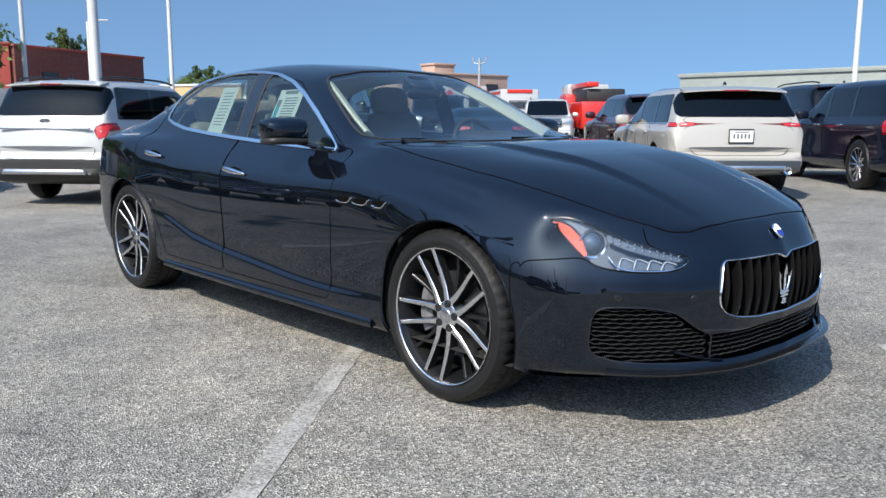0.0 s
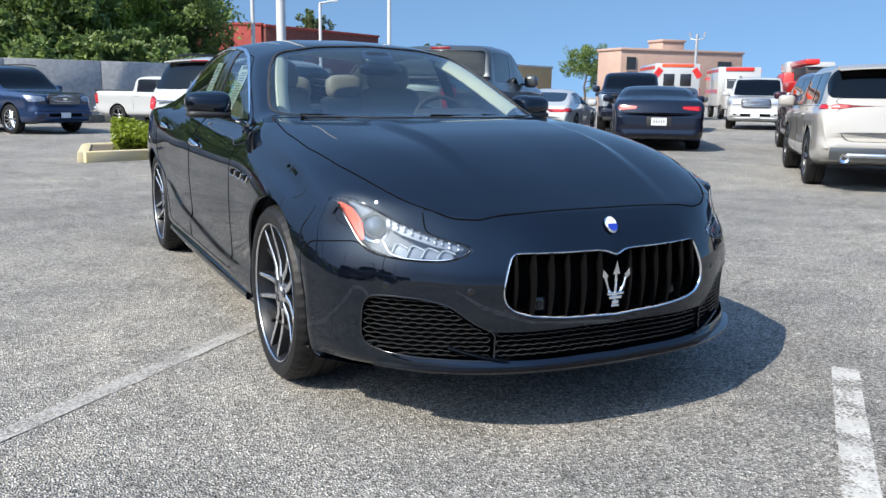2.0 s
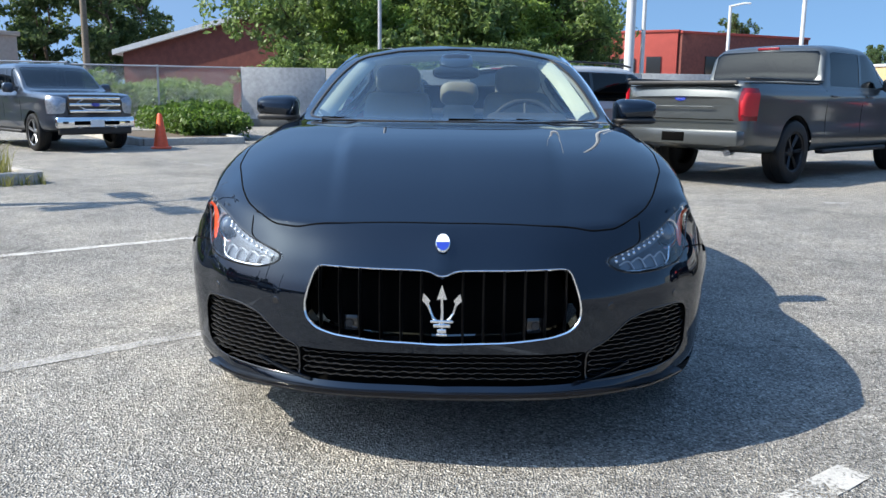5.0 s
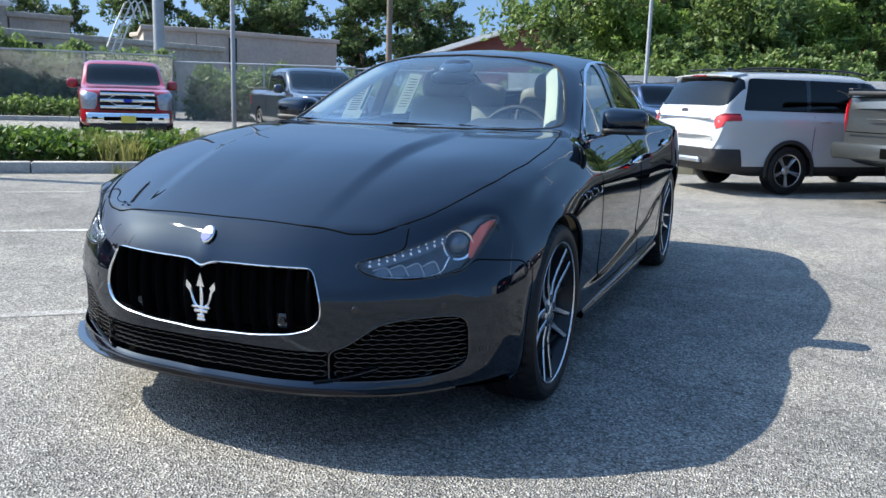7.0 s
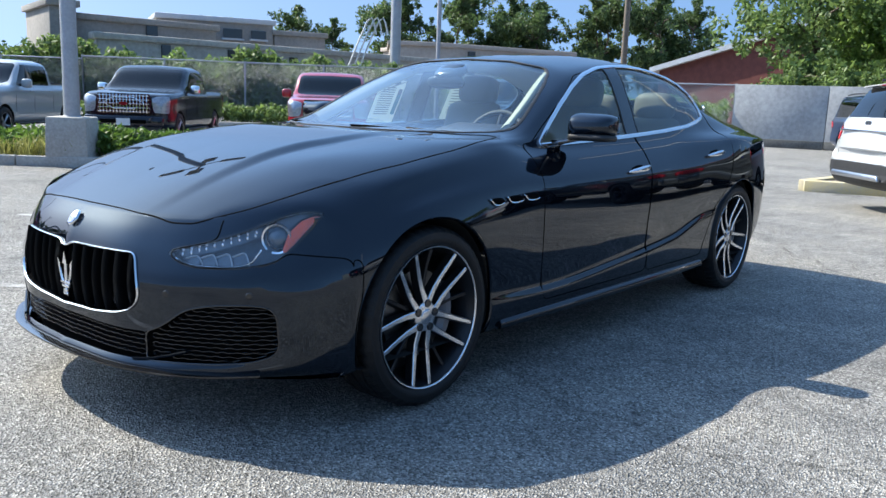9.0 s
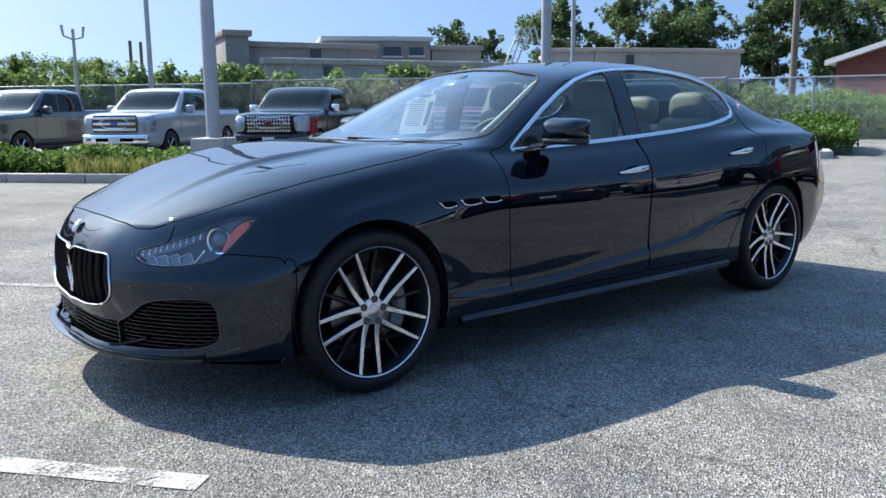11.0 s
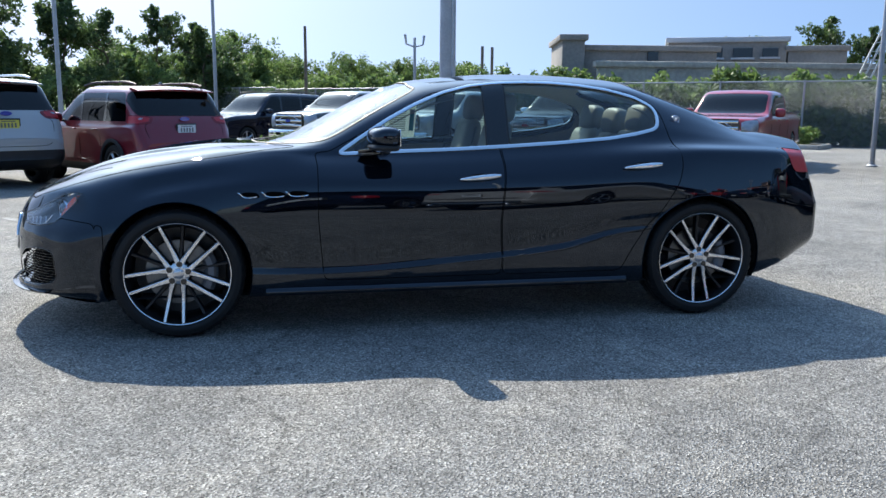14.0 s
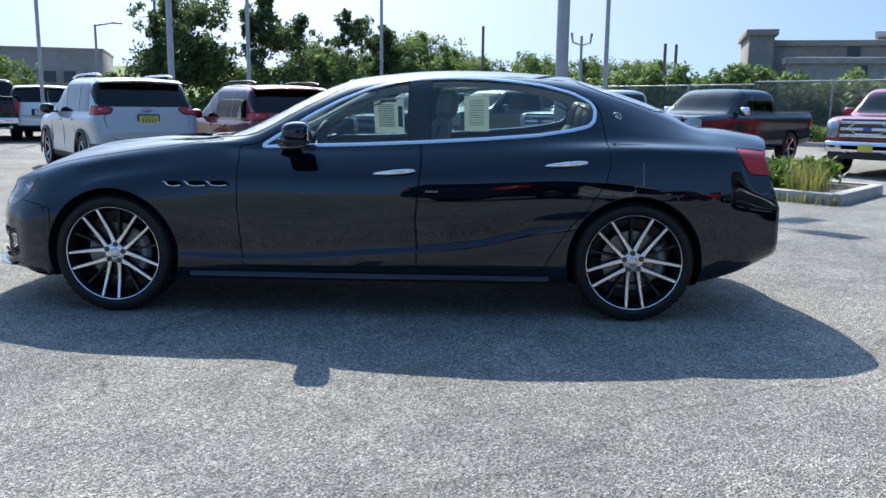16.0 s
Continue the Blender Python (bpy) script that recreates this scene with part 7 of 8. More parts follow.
    if sp.get("sill_strip"):
        for s in (1, -1):
            bm = bmesh.new()
            tube(bm, [(x, s * (side_y(sk.v, x, 0.5) + 0.006), 0.5) for x in np.linspace(-wb / 2 + R * 1.4, wb / 2 - R * 1.4, 20)], [(0, s, 0)] * 20, 0.03, 0.014, closed=False)
            part("sill_strip", bm, CHROME, car, "bright strip along the doors", 60)
    # front face
    gz, gh, gw = sp.get("grille", (0, 0, 0))
    if gh:
        x0 = xf + sp.get("bow", 0.1) + 0.006
        shape = [(-gw / 2, -gh / 2), (gw / 2, -gh / 2), (gw / 2 + 0.03, gh * 0.1), (gw / 2 - 0.02, gh / 2), (-gw / 2 + 0.02, gh / 2), (-gw / 2 - 0.03, gh * 0.1)]
        g = flat_shape(car, "grille", GLOSS_BLACK, shape, (x0 - 0.05, 0, gz), FRONT, 0.05, "grille")
        gm = sp.get("grille_mat", CHROME)
        for k in range(sp.get("bars", 3)):
            z = gz - gh / 2 + gh * (k + 0.5) / sp.get("bars", 3)
            bm = bmesh.new()
            box(bm, (0.03, gw * 0.98, gh / sp.get("bars", 3) * sp.get("bar_fill", 0.45)), (x0 + 0.006, 0, z), (0, 0, 0), 0.008)
            part("grille_bar", bm, gm, g)
        for k in range(sp.get("uprights", 0)):
            y = -gw * 0.47 + gw * 0.94 * (k + 0.5) / sp["uprights"]
            bm = bmesh.new()
            box(bm, (0.02, 0.016, gh * 0.94), (x0 + 0.012, y, gz), (0, 0, 0), 0.004)
            part("grille_upright", bm, gm, g)
        part("grille_surround", wire([(x0 + 0.005, a * 1.01, gz + b * 1.02) for a, b in shape], 0.018, 6, True), gm, g, "", 60)
        flat_shape(g, "front_badge", sp.get("badge_mat", BLUE_ENAMEL), oval(0.19 if kind == "pickup" else 0.14, 0.075 if kind == "pickup" else 0.06), (x0 + 0.022, 0, gz + gh * sp.get("badge_at", 0.0)), FRONT, 0.015)
        bm = bmesh.new()
        bz = sp.get("bumper_z", 0.55)
        box(bm, (0.16, W * 1.72, sp.get("bumper_h", 0.16)), (xf + 0.05, 0, bz), (0, 0, 0), 0.045)
        b = part("front_bumper", bm, sp.get("bumper_mat", paint), car, "", 50)
        bm = bmesh.new()
        box(bm, (0.05, W * 1.0, 0.09), (xf + 0.112, 0, bz - 0.01), (0, 0, 0), 0.015)
        part("bumper_intake", bm, GAP, b)
        if kind == "pickup":
            bm = bmesh.new()
            box(bm, (0.1, W * 1.6, 0.16), (xf + 0.03, 0, bz - sp.get("bumper_h", 0.16) / 2 - 0.06), (0, 0, 0), 0.03)
            part("bumper_apron", bm, TRIM, b, "black lower apron", 50)
            for s in (1, -1):
                part("tow_hook", wire([(xf + 0.1, s * 0.42, bz - 0.1), (xf + 0.2, s * 0.42, bz - 0.12), (xf + 0.2, s * 0.36, bz - 0.12), (xf + 0.1, s * 0.36, bz - 0.1)], 0.014), SATIN_CHROME, b, "", 60)
        for s in (1, -1):
            bm = bmesh.new()
            box(bm, (0.05, 0.14, 0.07), (xf + 0.108, s * W * 0.68, bz), (0, 0, 0), 0.015)
            part("fog_lamp", bm, GLOSS_BLACK, b)
        flat_shape(b, "front_plate", sp.get("plate", PLATE_WHITE), rect(0.3, 0.15), (xf + 0.13, 0, bz - 0.02), FRONT, 0.012, "number plate")
    # back face
    if sp.get("plate_at"):
        z = sp["plate_at"]
        near = tail_points(sk, z)
        px0 = near[:, 0].min() - 0.014
        bm = bmesh.new()
        box(bm, (0.012, sp.get("recess", 0.5), 0.2), (px0 + 0.014, 0, z), (0, 0, 0), 0.005)
        part("plate_recess", bm, sp.get("recess_mat", TRIM), car)
        pl = flat_shape(car, "rear_plate", sp.get("plate", PLATE_WHITE), rect(0.31, 0.155), (px0 + 0.008, 0, z), BACK, 0.014, "number plate with plain bars")
        for k in range(5):
            flat_shape(pl, "plate_bar", INK, rect(0.026, 0.065), (px0 - 0.005, -0.1 + 0.05 * k, z), BACK, 0.003)
        flat_shape(pl, "plate_bar", INK, rect(0.2, 0.014), (px0 - 0.005, 0, z + 0.056), BACK, 0.003)
    if sp.get("rear_badge"):
        z = sp["rear_badge"]
        near = tail_points(sk, z)
        flat_shape(car, "rear_badge", sp.get("badge_mat", BLUE_ENAMEL), oval(0.17, 0.068), (near[:, 0].min() + 0.002, 0, z), BACK, 0.012, "plain oval badge")
    if kind == "pickup":
        bm = bmesh.new()
        box(bm, (0.2, W * 1.86, 0.2), (xr - 0.06, 0, 0.64), (0, 0, 0), 0.03)
        rb = part("rear_bumper", bm, sp.get("bumper_mat", CHROME), car, "rear bumper")
        bm = bmesh.new()
        box(bm, (0.03, 0.34, 0.12), (xr - 0.155, 0, 0.64), (0, 0, 0), 0.01)
        part("plate_recess", bm, GAP, rb)
        bm = bmesh.new()
        rod(bm, (xr + 0.3, -W * 0.6, 0.45), (xr - 0.02, -W * 0.72, 0.45), 0.045, segs=14)
        part("exhaust_pipe", bm, SATIN_CHROME, car)
        # tailgate seams and the dark bed rail
        for s in (1, -1):
            bm = bmesh.new()
            x0b, x1b = xr + 0.04, sp["cab"] - 0.02
            box(bm, (x1b - x0b, 0.07, 0.03), ((x0b + x1b) / 2, s * W * 0.9, belt + 0.1), (0, 0, 0), 0.008)
            part("bed_rail", bm, TRIM, car)
        bm = bmesh.new()
        box(bm, (0.05, W * 1.66, 0.06), (xr - sp.get("bow", 0.1) + 0.01, 0, belt + 0.05), (0, 8, 0), 0.02)
        part("tailgate_lip", bm, TRIM, car, "black moulding on the tailgate edge", 50)
        for k in (-1, 1):
            bm = bmesh.new()
            box(bm, (0.012, W * 0.5, 0.02), (xr - sp.get("bow", 0.1) + 0.0, k * W * 0.26, belt - 0.26), (0, 0, 0), 0.004)
            part("tailgate_lettering", bm, paint, car, "raised lettering as plain bars")
        for z in (belt - 0.0, belt - 0.42):
            bm = bmesh.new()
            box(bm, (0.01, W * 1.6, 0.012), (xr - sp.get("bow", 0.1) + 0.004, 0, z))
            part("tailgate_seam", bm, GAP, car)
        bm = bmesh.new()
        box(bm, (0.03, 0.34, 0.04), (sp["cab"] + 0.13, 0, H - 0.07), (0, 0, 0), 0.01)
        part("high_brake_lamp", bm, RED_LENS, car)
        for s in (1, -1):
            bm = bmesh.new()
            box(bm, (cowl - sp["cab"] - 0.3, 0.15, 0.07), ((sp["cab"] + cowl) / 2 - 0.1, s * W * 0.93, sp["clear"] - 0.01), (0, 0, 0), 0.025)
            part("side_step", bm, TRIM, car, "black running board", 60)
    if sp.get("exhausts"):
        for s in (1, -1):
            bm = bmesh.new()
            lathe(bm, [(0.045, 0.0), (0.055, 0.02), (0.055, -0.16), (0.0, -0.12)], 18, "x", (xr - 0.02, s * W * sp["exhausts"], 0.42))
            part("exhaust_tip", bm, CHROME, car, "round chrome exhaust tip")
    if sp.get("rear_trim"):
        z, w, h, mat = sp["rear_trim"]
        near = tail_points(sk, z)
        bm = bmesh.new()
        box(bm, (0.03, w * W * 2, h), (near[:, 0].min() + 0.004, 0, z), (0, 0, 0), 0.008)
        part("rear_trim", bm, mat, car)
    if sp.get("low_reflectors"):
        for s in (1, -1):
            bm = bmesh.new()
            z = sp["low_reflectors"]
            box(bm, (0.03, 0.3, 0.03), (xr - 0.035, s * W * 0.66, z), (0, 0, s * 9), 0.008)
            part("rear_reflector", bm, RED_LENS, car, "red rear reflector")
    if sp.get("skid"):
        z, h = sp["skid"]
        bm = bmesh.new()
        box(bm, (0.05, W * 1.35, h), (xr - sp.get("bump", 0.06) - sp.get("bow", 0.1) + 0.012, 0, z), (0, 0, 0), 0.02, (1, 0.94))
        part("skid_plate", bm, SPOKE_SILVER, car, "silver lower insert", 50)
    if sp.get("rear_wiper"):
        bm = bmesh.new()
        rod(bm, (xr + 0.12, 0.0, belt + 0.1), (xr + 0.16, 0.3, belt + 0.15), 0.012, 0.008)
        part("rear_wiper", bm, TRIM, car)
    put_wheels(car, wb, 2 * W - sp.get("tw", 0.24) - 0.02, R, sp.get("tw", 0.24), sp.get("wheel", "silver"))
    car.matrix_basis = m
    return car


def place(x, y, az, size=1.0):
    return pose(x, y, 0, 0, 0, az) @ Matrix.Scale(size, 4)


SUV = dict(kind="suv", L=5.03, W=0.985, H=1.76, wb=2.86, fo=0.92, nose=1.25, hood=1.08, belt=1.12, clear=0.28, wr=0.375, blunt=0.9, tail_wrap=0.35, doors=[0.9, -0.05, -1.0], handles=[0.15, -0.8], pillars=[-0.1, -1.1],
           tail=[(0.62, 1.1), (0.99, 1.12), (1.05, 1.1), (1.05, 0.93), (0.99, 0.88), (0.7, 0.9)], plate_at=0.9, rear_glass=(1.2, 1.62), rear_wiper=True)
PICKUP = dict(kind="pickup", L=5.89, W=1.0, H=1.95, wb=3.68, fo=0.93, nose=1.3, hood=1.3, belt=1.29, clear=0.42, wr=0.41, cab=-1.02, step=0.0, blunt=1.0, tumble=0.82, bow=0.06, doors=[1.25, 0.2, -0.98], handles=[0.4, -0.78], pillars=[0.2],
              tail=[(0.83, 1.27), (1.05, 1.27), (1.05, 0.86), (0.85, 0.86)], tail_wrap=0.24, head=[(0.6, 1.17), (0.86, 1.2), (1.05, 1.17), (1.05, 0.84), (0.86, 0.82), (0.64, 0.84)], head_wrap=0.22, rear_glass=(1.4, 1.83),
              grille=(1.02, 0.42, 1.14), bars=3, bar_fill=0.42, bumper_mat=CHROME, bumper_z=0.64, bumper_h=0.24, wheel="silver", tw=0.27)
COUPE = dict(kind="coupe", L=4.5, W=0.92, H=1.3, wb=2.45, fo=1.0, nose=1.5, hood=0.86, belt=0.88, clear=0.16, wr=0.34, blunt=0.55, tumble=0.72, bow=0.16, doors=[0.62, -0.5], handles=[-0.3], pillars=[-0.55], tw=0.28,
             tail=[(0.4, 0.8), (0.98, 0.84), (1.05, 0.82), (1.05, 0.75), (0.5, 0.74)], tail_wrap=0.35, head=[(0.62, 0.7), (0.9, 0.72), (0.9, 0.55), (0.62, 0.55)], rear_glass=(0.98, 1.2))


def spec(base, **over):
    s = dict(base)
    s.update(over)
    return s


# by the car-park lane, tails towards the sedan
vehicle("suv", "white three-row SUV with black lower cladding, seen from behind", "car", spec(SUV, H=1.9, belt=1.24, hood=1.18, paint=WHITE_PAINT, clad=0.44, clad_rear=0.7, rails=True, step=0.8, skid=(0.52, 0.08), tail=[(0.74, 1.21), (0.88, 1.23), (1.05, 1.23), (1.05, 1.14), (0.93, 1.11), (0.9, 0.96), (0.77, 0.96)], tail_wrap=0.32, rear_badge=1.26, badge_mat=SATIN_CHROME, rear_trim=(1.15, 0.72, 0.032, CHROME), rear_glass=(1.34, 1.76), low_reflectors=0.62, plate_at=0), place(-8.7, 2.08, 131, 0.85))
vehicle("suv", "pearl white crossover with a full-width red light strip", "car", spec(SUV, L=4.6, W=0.95, H=1.6, wb=2.71, step=0.66, chrome_line=True, skid=(0.46, 0.06), fo=0.9, hood=1.0, belt=1.02, wr=0.36, paint=PEARL_PAINT, recess=0.34, roof_mat=GLOSS_BLACK, tail_bar=(1.04, 0.009, 0.97), tail=[(0.52, 1.062), (1.05, 1.066), (1.05, 1.0), (0.58, 1.01)], plate_at=0.88, rear_glass=(1.14, 1.5), exhausts=0.66, low_reflectors=0.6, rear_trim=(0.48, 0.84, 0.15, GREY_PAINT), tumble=0.78, rear_badge=None), place(-3.47, 9.26, 136))
vehicle("suv", "dark maroon crossover parked beside a white one", "car", spec(SUV, L=4.8, H=1.68, wb=2.85, paint=MAROON_PAINT, plate_at=0.95), place(-7.6, 13.9, 138))
vehicle("suv", "blue-black luxury SUV with multi-spoke wheels", "car", spec(SUV, L=5.06, H=1.76, wb=3.02, wr=0.4, paint=MIDNIGHT_PAINT, wheel="bright", handle_mat=CHROME, head=[(0.55, 0.9), (0.95, 0.93), (0.95, 0.78), (0.55, 0.8)]), place(-1.75, 12.5, 134))
vehicle("suv", "tall black SUV with a dark rear window", "car", spec(SUV, L=5.3, W=1.01, H=1.94, wb=3.1, paint=MIDNIGHT_PAINT, rails=True, belt=1.2, hood=1.15, rear_glass=(1.3, 1.78)), place(-5.5, 18.2, 134))
vehicle("pickup_truck", "dark grey crew-cab pickup with red tail lamps and black wheels", "truck", spec(PICKUP, paint=GREY_PAINT, wheel="black", bumper_mat=GREY_PAINT, rear_badge=1.14, badge_mat=BLUE_ENAMEL, wr=0.43), place(-8.6, 5.2, 133))
vehicle("sports_car", "low white sports coupe with a slim red tail light", "car", spec(COUPE, paint=WHITE_PAINT, wheel="dark", fastback=True, L=4.45, nose=1.32, tail_bar=(0.8, 0.014, 0.9)), place(-13.6, 10.6, 134))
vehicle("coupe", "black muscle coupe with twin square tail lamps", "car", spec(COUPE, L=4.84, W=0.96, H=1.38, wb=2.85, fo=0.95, nose=1.6, hood=0.98, belt=1.0, wr=0.36, paint=MIDNIGHT_PAINT, wheel="dark", tail=[(0.4, 0.94), (0.88, 0.95), (0.88, 0.82), (0.4, 0.82)], plate_at=0.62, rear_glass=(1.08, 1.27), blunt=0.8), place(-10.9, 11.7, 142))
vehicle("pickup_truck", "black pickup facing out with a dark grille", "truck", spec(PICKUP, paint=MIDNIGHT_PAINT, grille_mat=GLOSS_BLACK, bumper_mat=MIDNIGHT_PAINT), place(-18.2, 17.0, -40))
vehicle("suv", "white luxury SUV facing out with a chrome mesh grille", "car", spec(SUV, L=5.3, W=1.02, H=1.94, wb=3.1, fo=0.95, hood=1.18, belt=1.2, wr=0.4, paint=WHITE_PAINT, head=[(0.5, 1.02), (0.95, 1.05), (0.95, 0.88), (0.55, 0.9)], grille=(0.98, 0.3, 0.95), bars=6, bar_fill=0.5, rails=True, rear_glass=(1.3, 1.78), badge_mat=CHROME), place(-18.7, 23.6, -48))
vehicle("suv", "dark SUV parked behind the black pickup", "car", spec(SUV, paint=MIDNIGHT_PAINT, grille=(0.95, 0.25, 0.9), head=[(0.5, 0.98), (0.95, 1.0), (0.95, 0.86), (0.55, 0.88)]), place(-20.2, 18.6, -42))
vehicle("hatchback", "grey compact car in the row beyond", "car", spec(SUV, L=4.3, H=1.5, wb=2.6, hood=0.95, belt=0.98, wr=0.33, paint=GREY_PAINT, grille=(0.75, 0.15, 0.8), head=[(0.5, 0.86), (0.95, 0.9), (0.95, 0.74), (0.55, 0.74)], rear_glass=(1.08, 1.36)), place(-17.9, 18.6, -45))
vehicle("suv", "navy blue luxury SUV with bright multi-spoke wheels by the concrete wall", "car", spec(SUV, L=5.33, W=1.02, H=1.94, wb=3.11, fo=0.95, hood=1.18, belt=1.2, wr=0.41, paint=NAVY_PAINT, wheel="bright", handle_mat=CHROME, chrome_line=True, sill_strip=True, head=[(0.5, 1.04), (0.95, 1.08), (0.95, 0.9), (0.55, 0.92)], grille=(0.98, 0.28, 0.95), bars=6, bar_fill=0.3, rails=True, rear_glass=(1.3, 1.78), badge_mat=CHROME), place(-20.4, -2.0, 32, 0.89))
vehicle("pickup_truck", "white crew-cab pickup parked along the concrete wall", "truck", spec(PICKUP, paint=WHITE_PAINT, wheel="silver"), place(-22.6, 2.45, 37, 0.8))
# along the planted strip and the fence, noses towards the sedan
vehicle("pickup_truck", "slate blue crew-cab pickup with a chrome grille beside a traffic cone", "truck", spec(PICKUP, paint=SLATE_PAINT, plate=PLATE_WHITE, front_glass=glass_material("clear truck glass", (0.3, 0.33, 0.34))), place(-12.68, -8.95, 48, 0.88))
vehicle("pickup_truck", "bright red crew-cab pickup with a chrome bar grille", "truck", spec(PICKUP, paint=RED_PAINT, plate=PLATE_YELLOW), place(-9.52, -11.73, 46, 0.87))
vehicle("pickup_truck", "blue-black pickup with a large chrome mesh grille", "truck", spec(PICKUP, paint=DUSTY_BLACK, bars=5, bar_fill=0.16, uprights=15, grille=(1.02, 0.44, 1.16), bumper_mat=MIDNIGHT_PAINT, badge_mat=RED_LENS, mirror_mat=CHROME), place(-6.3, -13.75, 43, 0.86))
vehicle("pickup_truck", "white crew-cab pickup with a chrome grille", "truck", spec(PICKUP, paint=WHITE_PAINT), place(-3.97, -16.4, 44, 0.87))
vehicle("pickup_truck", "dark grey crew-cab pickup with chrome wheels", "truck", spec(PICKUP, paint=GREY_PAINT), place(-1.4, -18.3, 41, 0.87))
vehicle("suv", "tall black SUV at the end of the row", "car", spec(SUV, L=5.3, W=1.01, H=1.92, wb=3.1, paint=MIDNIGHT_PAINT, rails=True, belt=1.2, hood=1.15, rear_glass=(1.3, 1.78)), place(1.19, -21.0, 44, 0.87))
SMALL = spec(SUV, L=4.1, W=0.885, H=1.65, wb=2.52, fo=0.82, nose=1.0, hood=1.0, belt=1.02, clear=0.22, wr=0.345, clad=0.36, clad_rear=0.56, tail=[(0.55, 1.13), (0.9, 1.16), (1.05, 1.14), (1.05, 1.0), (0.6, 1.03)], rear_glass=(1.15, 1.52), recess=0.36, mirror_mat=GLOSS_BLACK, plate_at=0.93, rear_badge=1.1, rails=True, rail_mat=SATIN_CHROME, plate=PLATE_YELLOW, doors=[0.75, -0.1, -0.85], handles=[0.1, -0.7], pillars=[-0.1, -0.95], low_reflectors=0.52)
vehicle("suv", "wine red small SUV with roof rails and a pale plate", "car", spec(SMALL, paint=WINE_PAINT, plate=PLATE_WHITE, rail_mat=TRIM, mirror_mat=WINE_PAINT), place(3.33, -9.3, -54, 0.94))
vehicle("suv", "white small SUV with roof rails and a yellow plate", "car", spec(SMALL, paint=WHITE_PAINT), place(6.0, -9.42, -50.7))
vehicle("suv", "silver SUV further down the row", "car", spec(SUV, paint=SILVER_PAINT, clad=0.4), place(13.77, -22.2, -68))
vehicle("pickup_truck", "black pickup at the end of the row", "truck", spec(PICKUP, paint=MIDNIGHT_PAINT), place(15.6, -21.5, -60))

# ---- trees, hedges, grass ----
def leaf_material(name, dark, light):
    """Leaves: colour varies leaf by leaf, with light shining through."""
    m = bpy.data.materials.new(name)
    m.use_nodes = True
    nt = m.node_tree
    p = nt.nodes["Principled BSDF"]
    geo = nt.nodes.new("ShaderNodeNewGeometry")
    ramp = nt.nodes.new("ShaderNodeValToRGB")
    ramp.color_ramp.elements[0].color, ramp.color_ramp.elements[1].color = (*dark, 1), (*light, 1)
    nt.links.new(geo.outputs["Random Per Island"], ramp.inputs[0])
    nt.links.new(ramp.outputs[0], p.inputs["Base Color"])
    p.inputs["Roughness"].default_value = 0.55
    tr = nt.nodes.new("ShaderNodeBsdfTranslucent")
    nt.links.new(ramp.outputs[0], tr.inputs["Color"])
    mix = nt.nodes.new("ShaderNodeMixShader")
    mix.inputs[0].default_value = 0.48
    nt.links.new(p.outputs[0], mix.inputs[1])
    nt.links.new(tr.outputs[0], mix.inputs[2])
    nt.links.new(mix.outputs[0], nt.nodes["Material Output"].inputs[0])
    return m


LEAF_DARK = leaf_material("dark leaves", (0.035, 0.066, 0.022), (0.12, 0.18, 0.06))
LEAF_MID = leaf_material("green leaves", (0.06, 0.105, 0.03), (0.22, 0.31, 0.09))
LEAF_LIGHT = leaf_material("light green leaves", (0.1, 0.18, 0.035), (0.27, 0.39, 0.085))
LEAF_HEDGE = leaf_material("hedge leaves", (0.04, 0.085, 0.015), (0.14, 0.23, 0.04))
LEAF_GOLD = leaf_material("yellow-green leaves", (0.12, 0.17, 0.015), (0.3, 0.36, 0.04))
GRASS_BLADE = leaf_material("dry grass blades", (0.12, 0.13, 0.03), (0.32, 0.31, 0.1))
BARK = material("bark", (0.1, 0.075, 0.055), 0.95, vary=0.3, scale=6, bump=0.6, bump_scale=30)
PALE_BARK = material("pale bark", (0.3, 0.28, 0.24), 0.9, vary=0.3, scale=5, bump=0.5, bump_scale=30)


def leaf_mesh(name, centres, sizes, per, spread, mat, seed, flat=0.0):
    """Many small leaf blades gathered round clump centres."""
    rng = np.random.default_rng(seed)
    c = np.repeat(np.asarray(centres, float), per, 0)
    n = len(c)
    r = np.repeat(np.asarray(spread, float) if np.ndim(spread) else np.full(len(centres), spread), per)
    d = rng.normal(size=(n, 3))
    d /= np.linalg.norm(d, axis=1)[:, None]
    p = c + d * (r * rng.uniform(0.15, 1.0, n) ** 0.6)[:, None]
    a = rng.normal(size=(n, 3))
    a[:, 2] *= 1 - flat
    a /= np.linalg.norm(a, axis=1)[:, None]
    b = np.cross(a, rng.normal(size=(n, 3)))
    b /= np.maximum(np.linalg.norm(b, axis=1), 1e-6)[:, None]
    s = sizes * rng.uniform(0.6, 1.35, n)[:, None]
    v = np.stack([p - a * s, p + b * s * 0.42 - a * s * 0.1, p + a * s, p - b * s * 0.42 - a * s * 0.1], 1).reshape(-1, 3)
    f = np.arange(4 * n).reshape(n, 4)
    me = bpy.data.meshes.new(name)
    me.vertices.add(4 * n)
    me.vertices.foreach_set("co", v.ravel())
    me.loops.add(4 * n)
    me.loops.foreach_set("vertex_index", f.ravel())
    me.polygons.add(n)
    me.polygons.foreach_set("loop_start", np.arange(n) * 4)
    me.update(calc_edges=True)
    me.materials.append(mat)
    return me


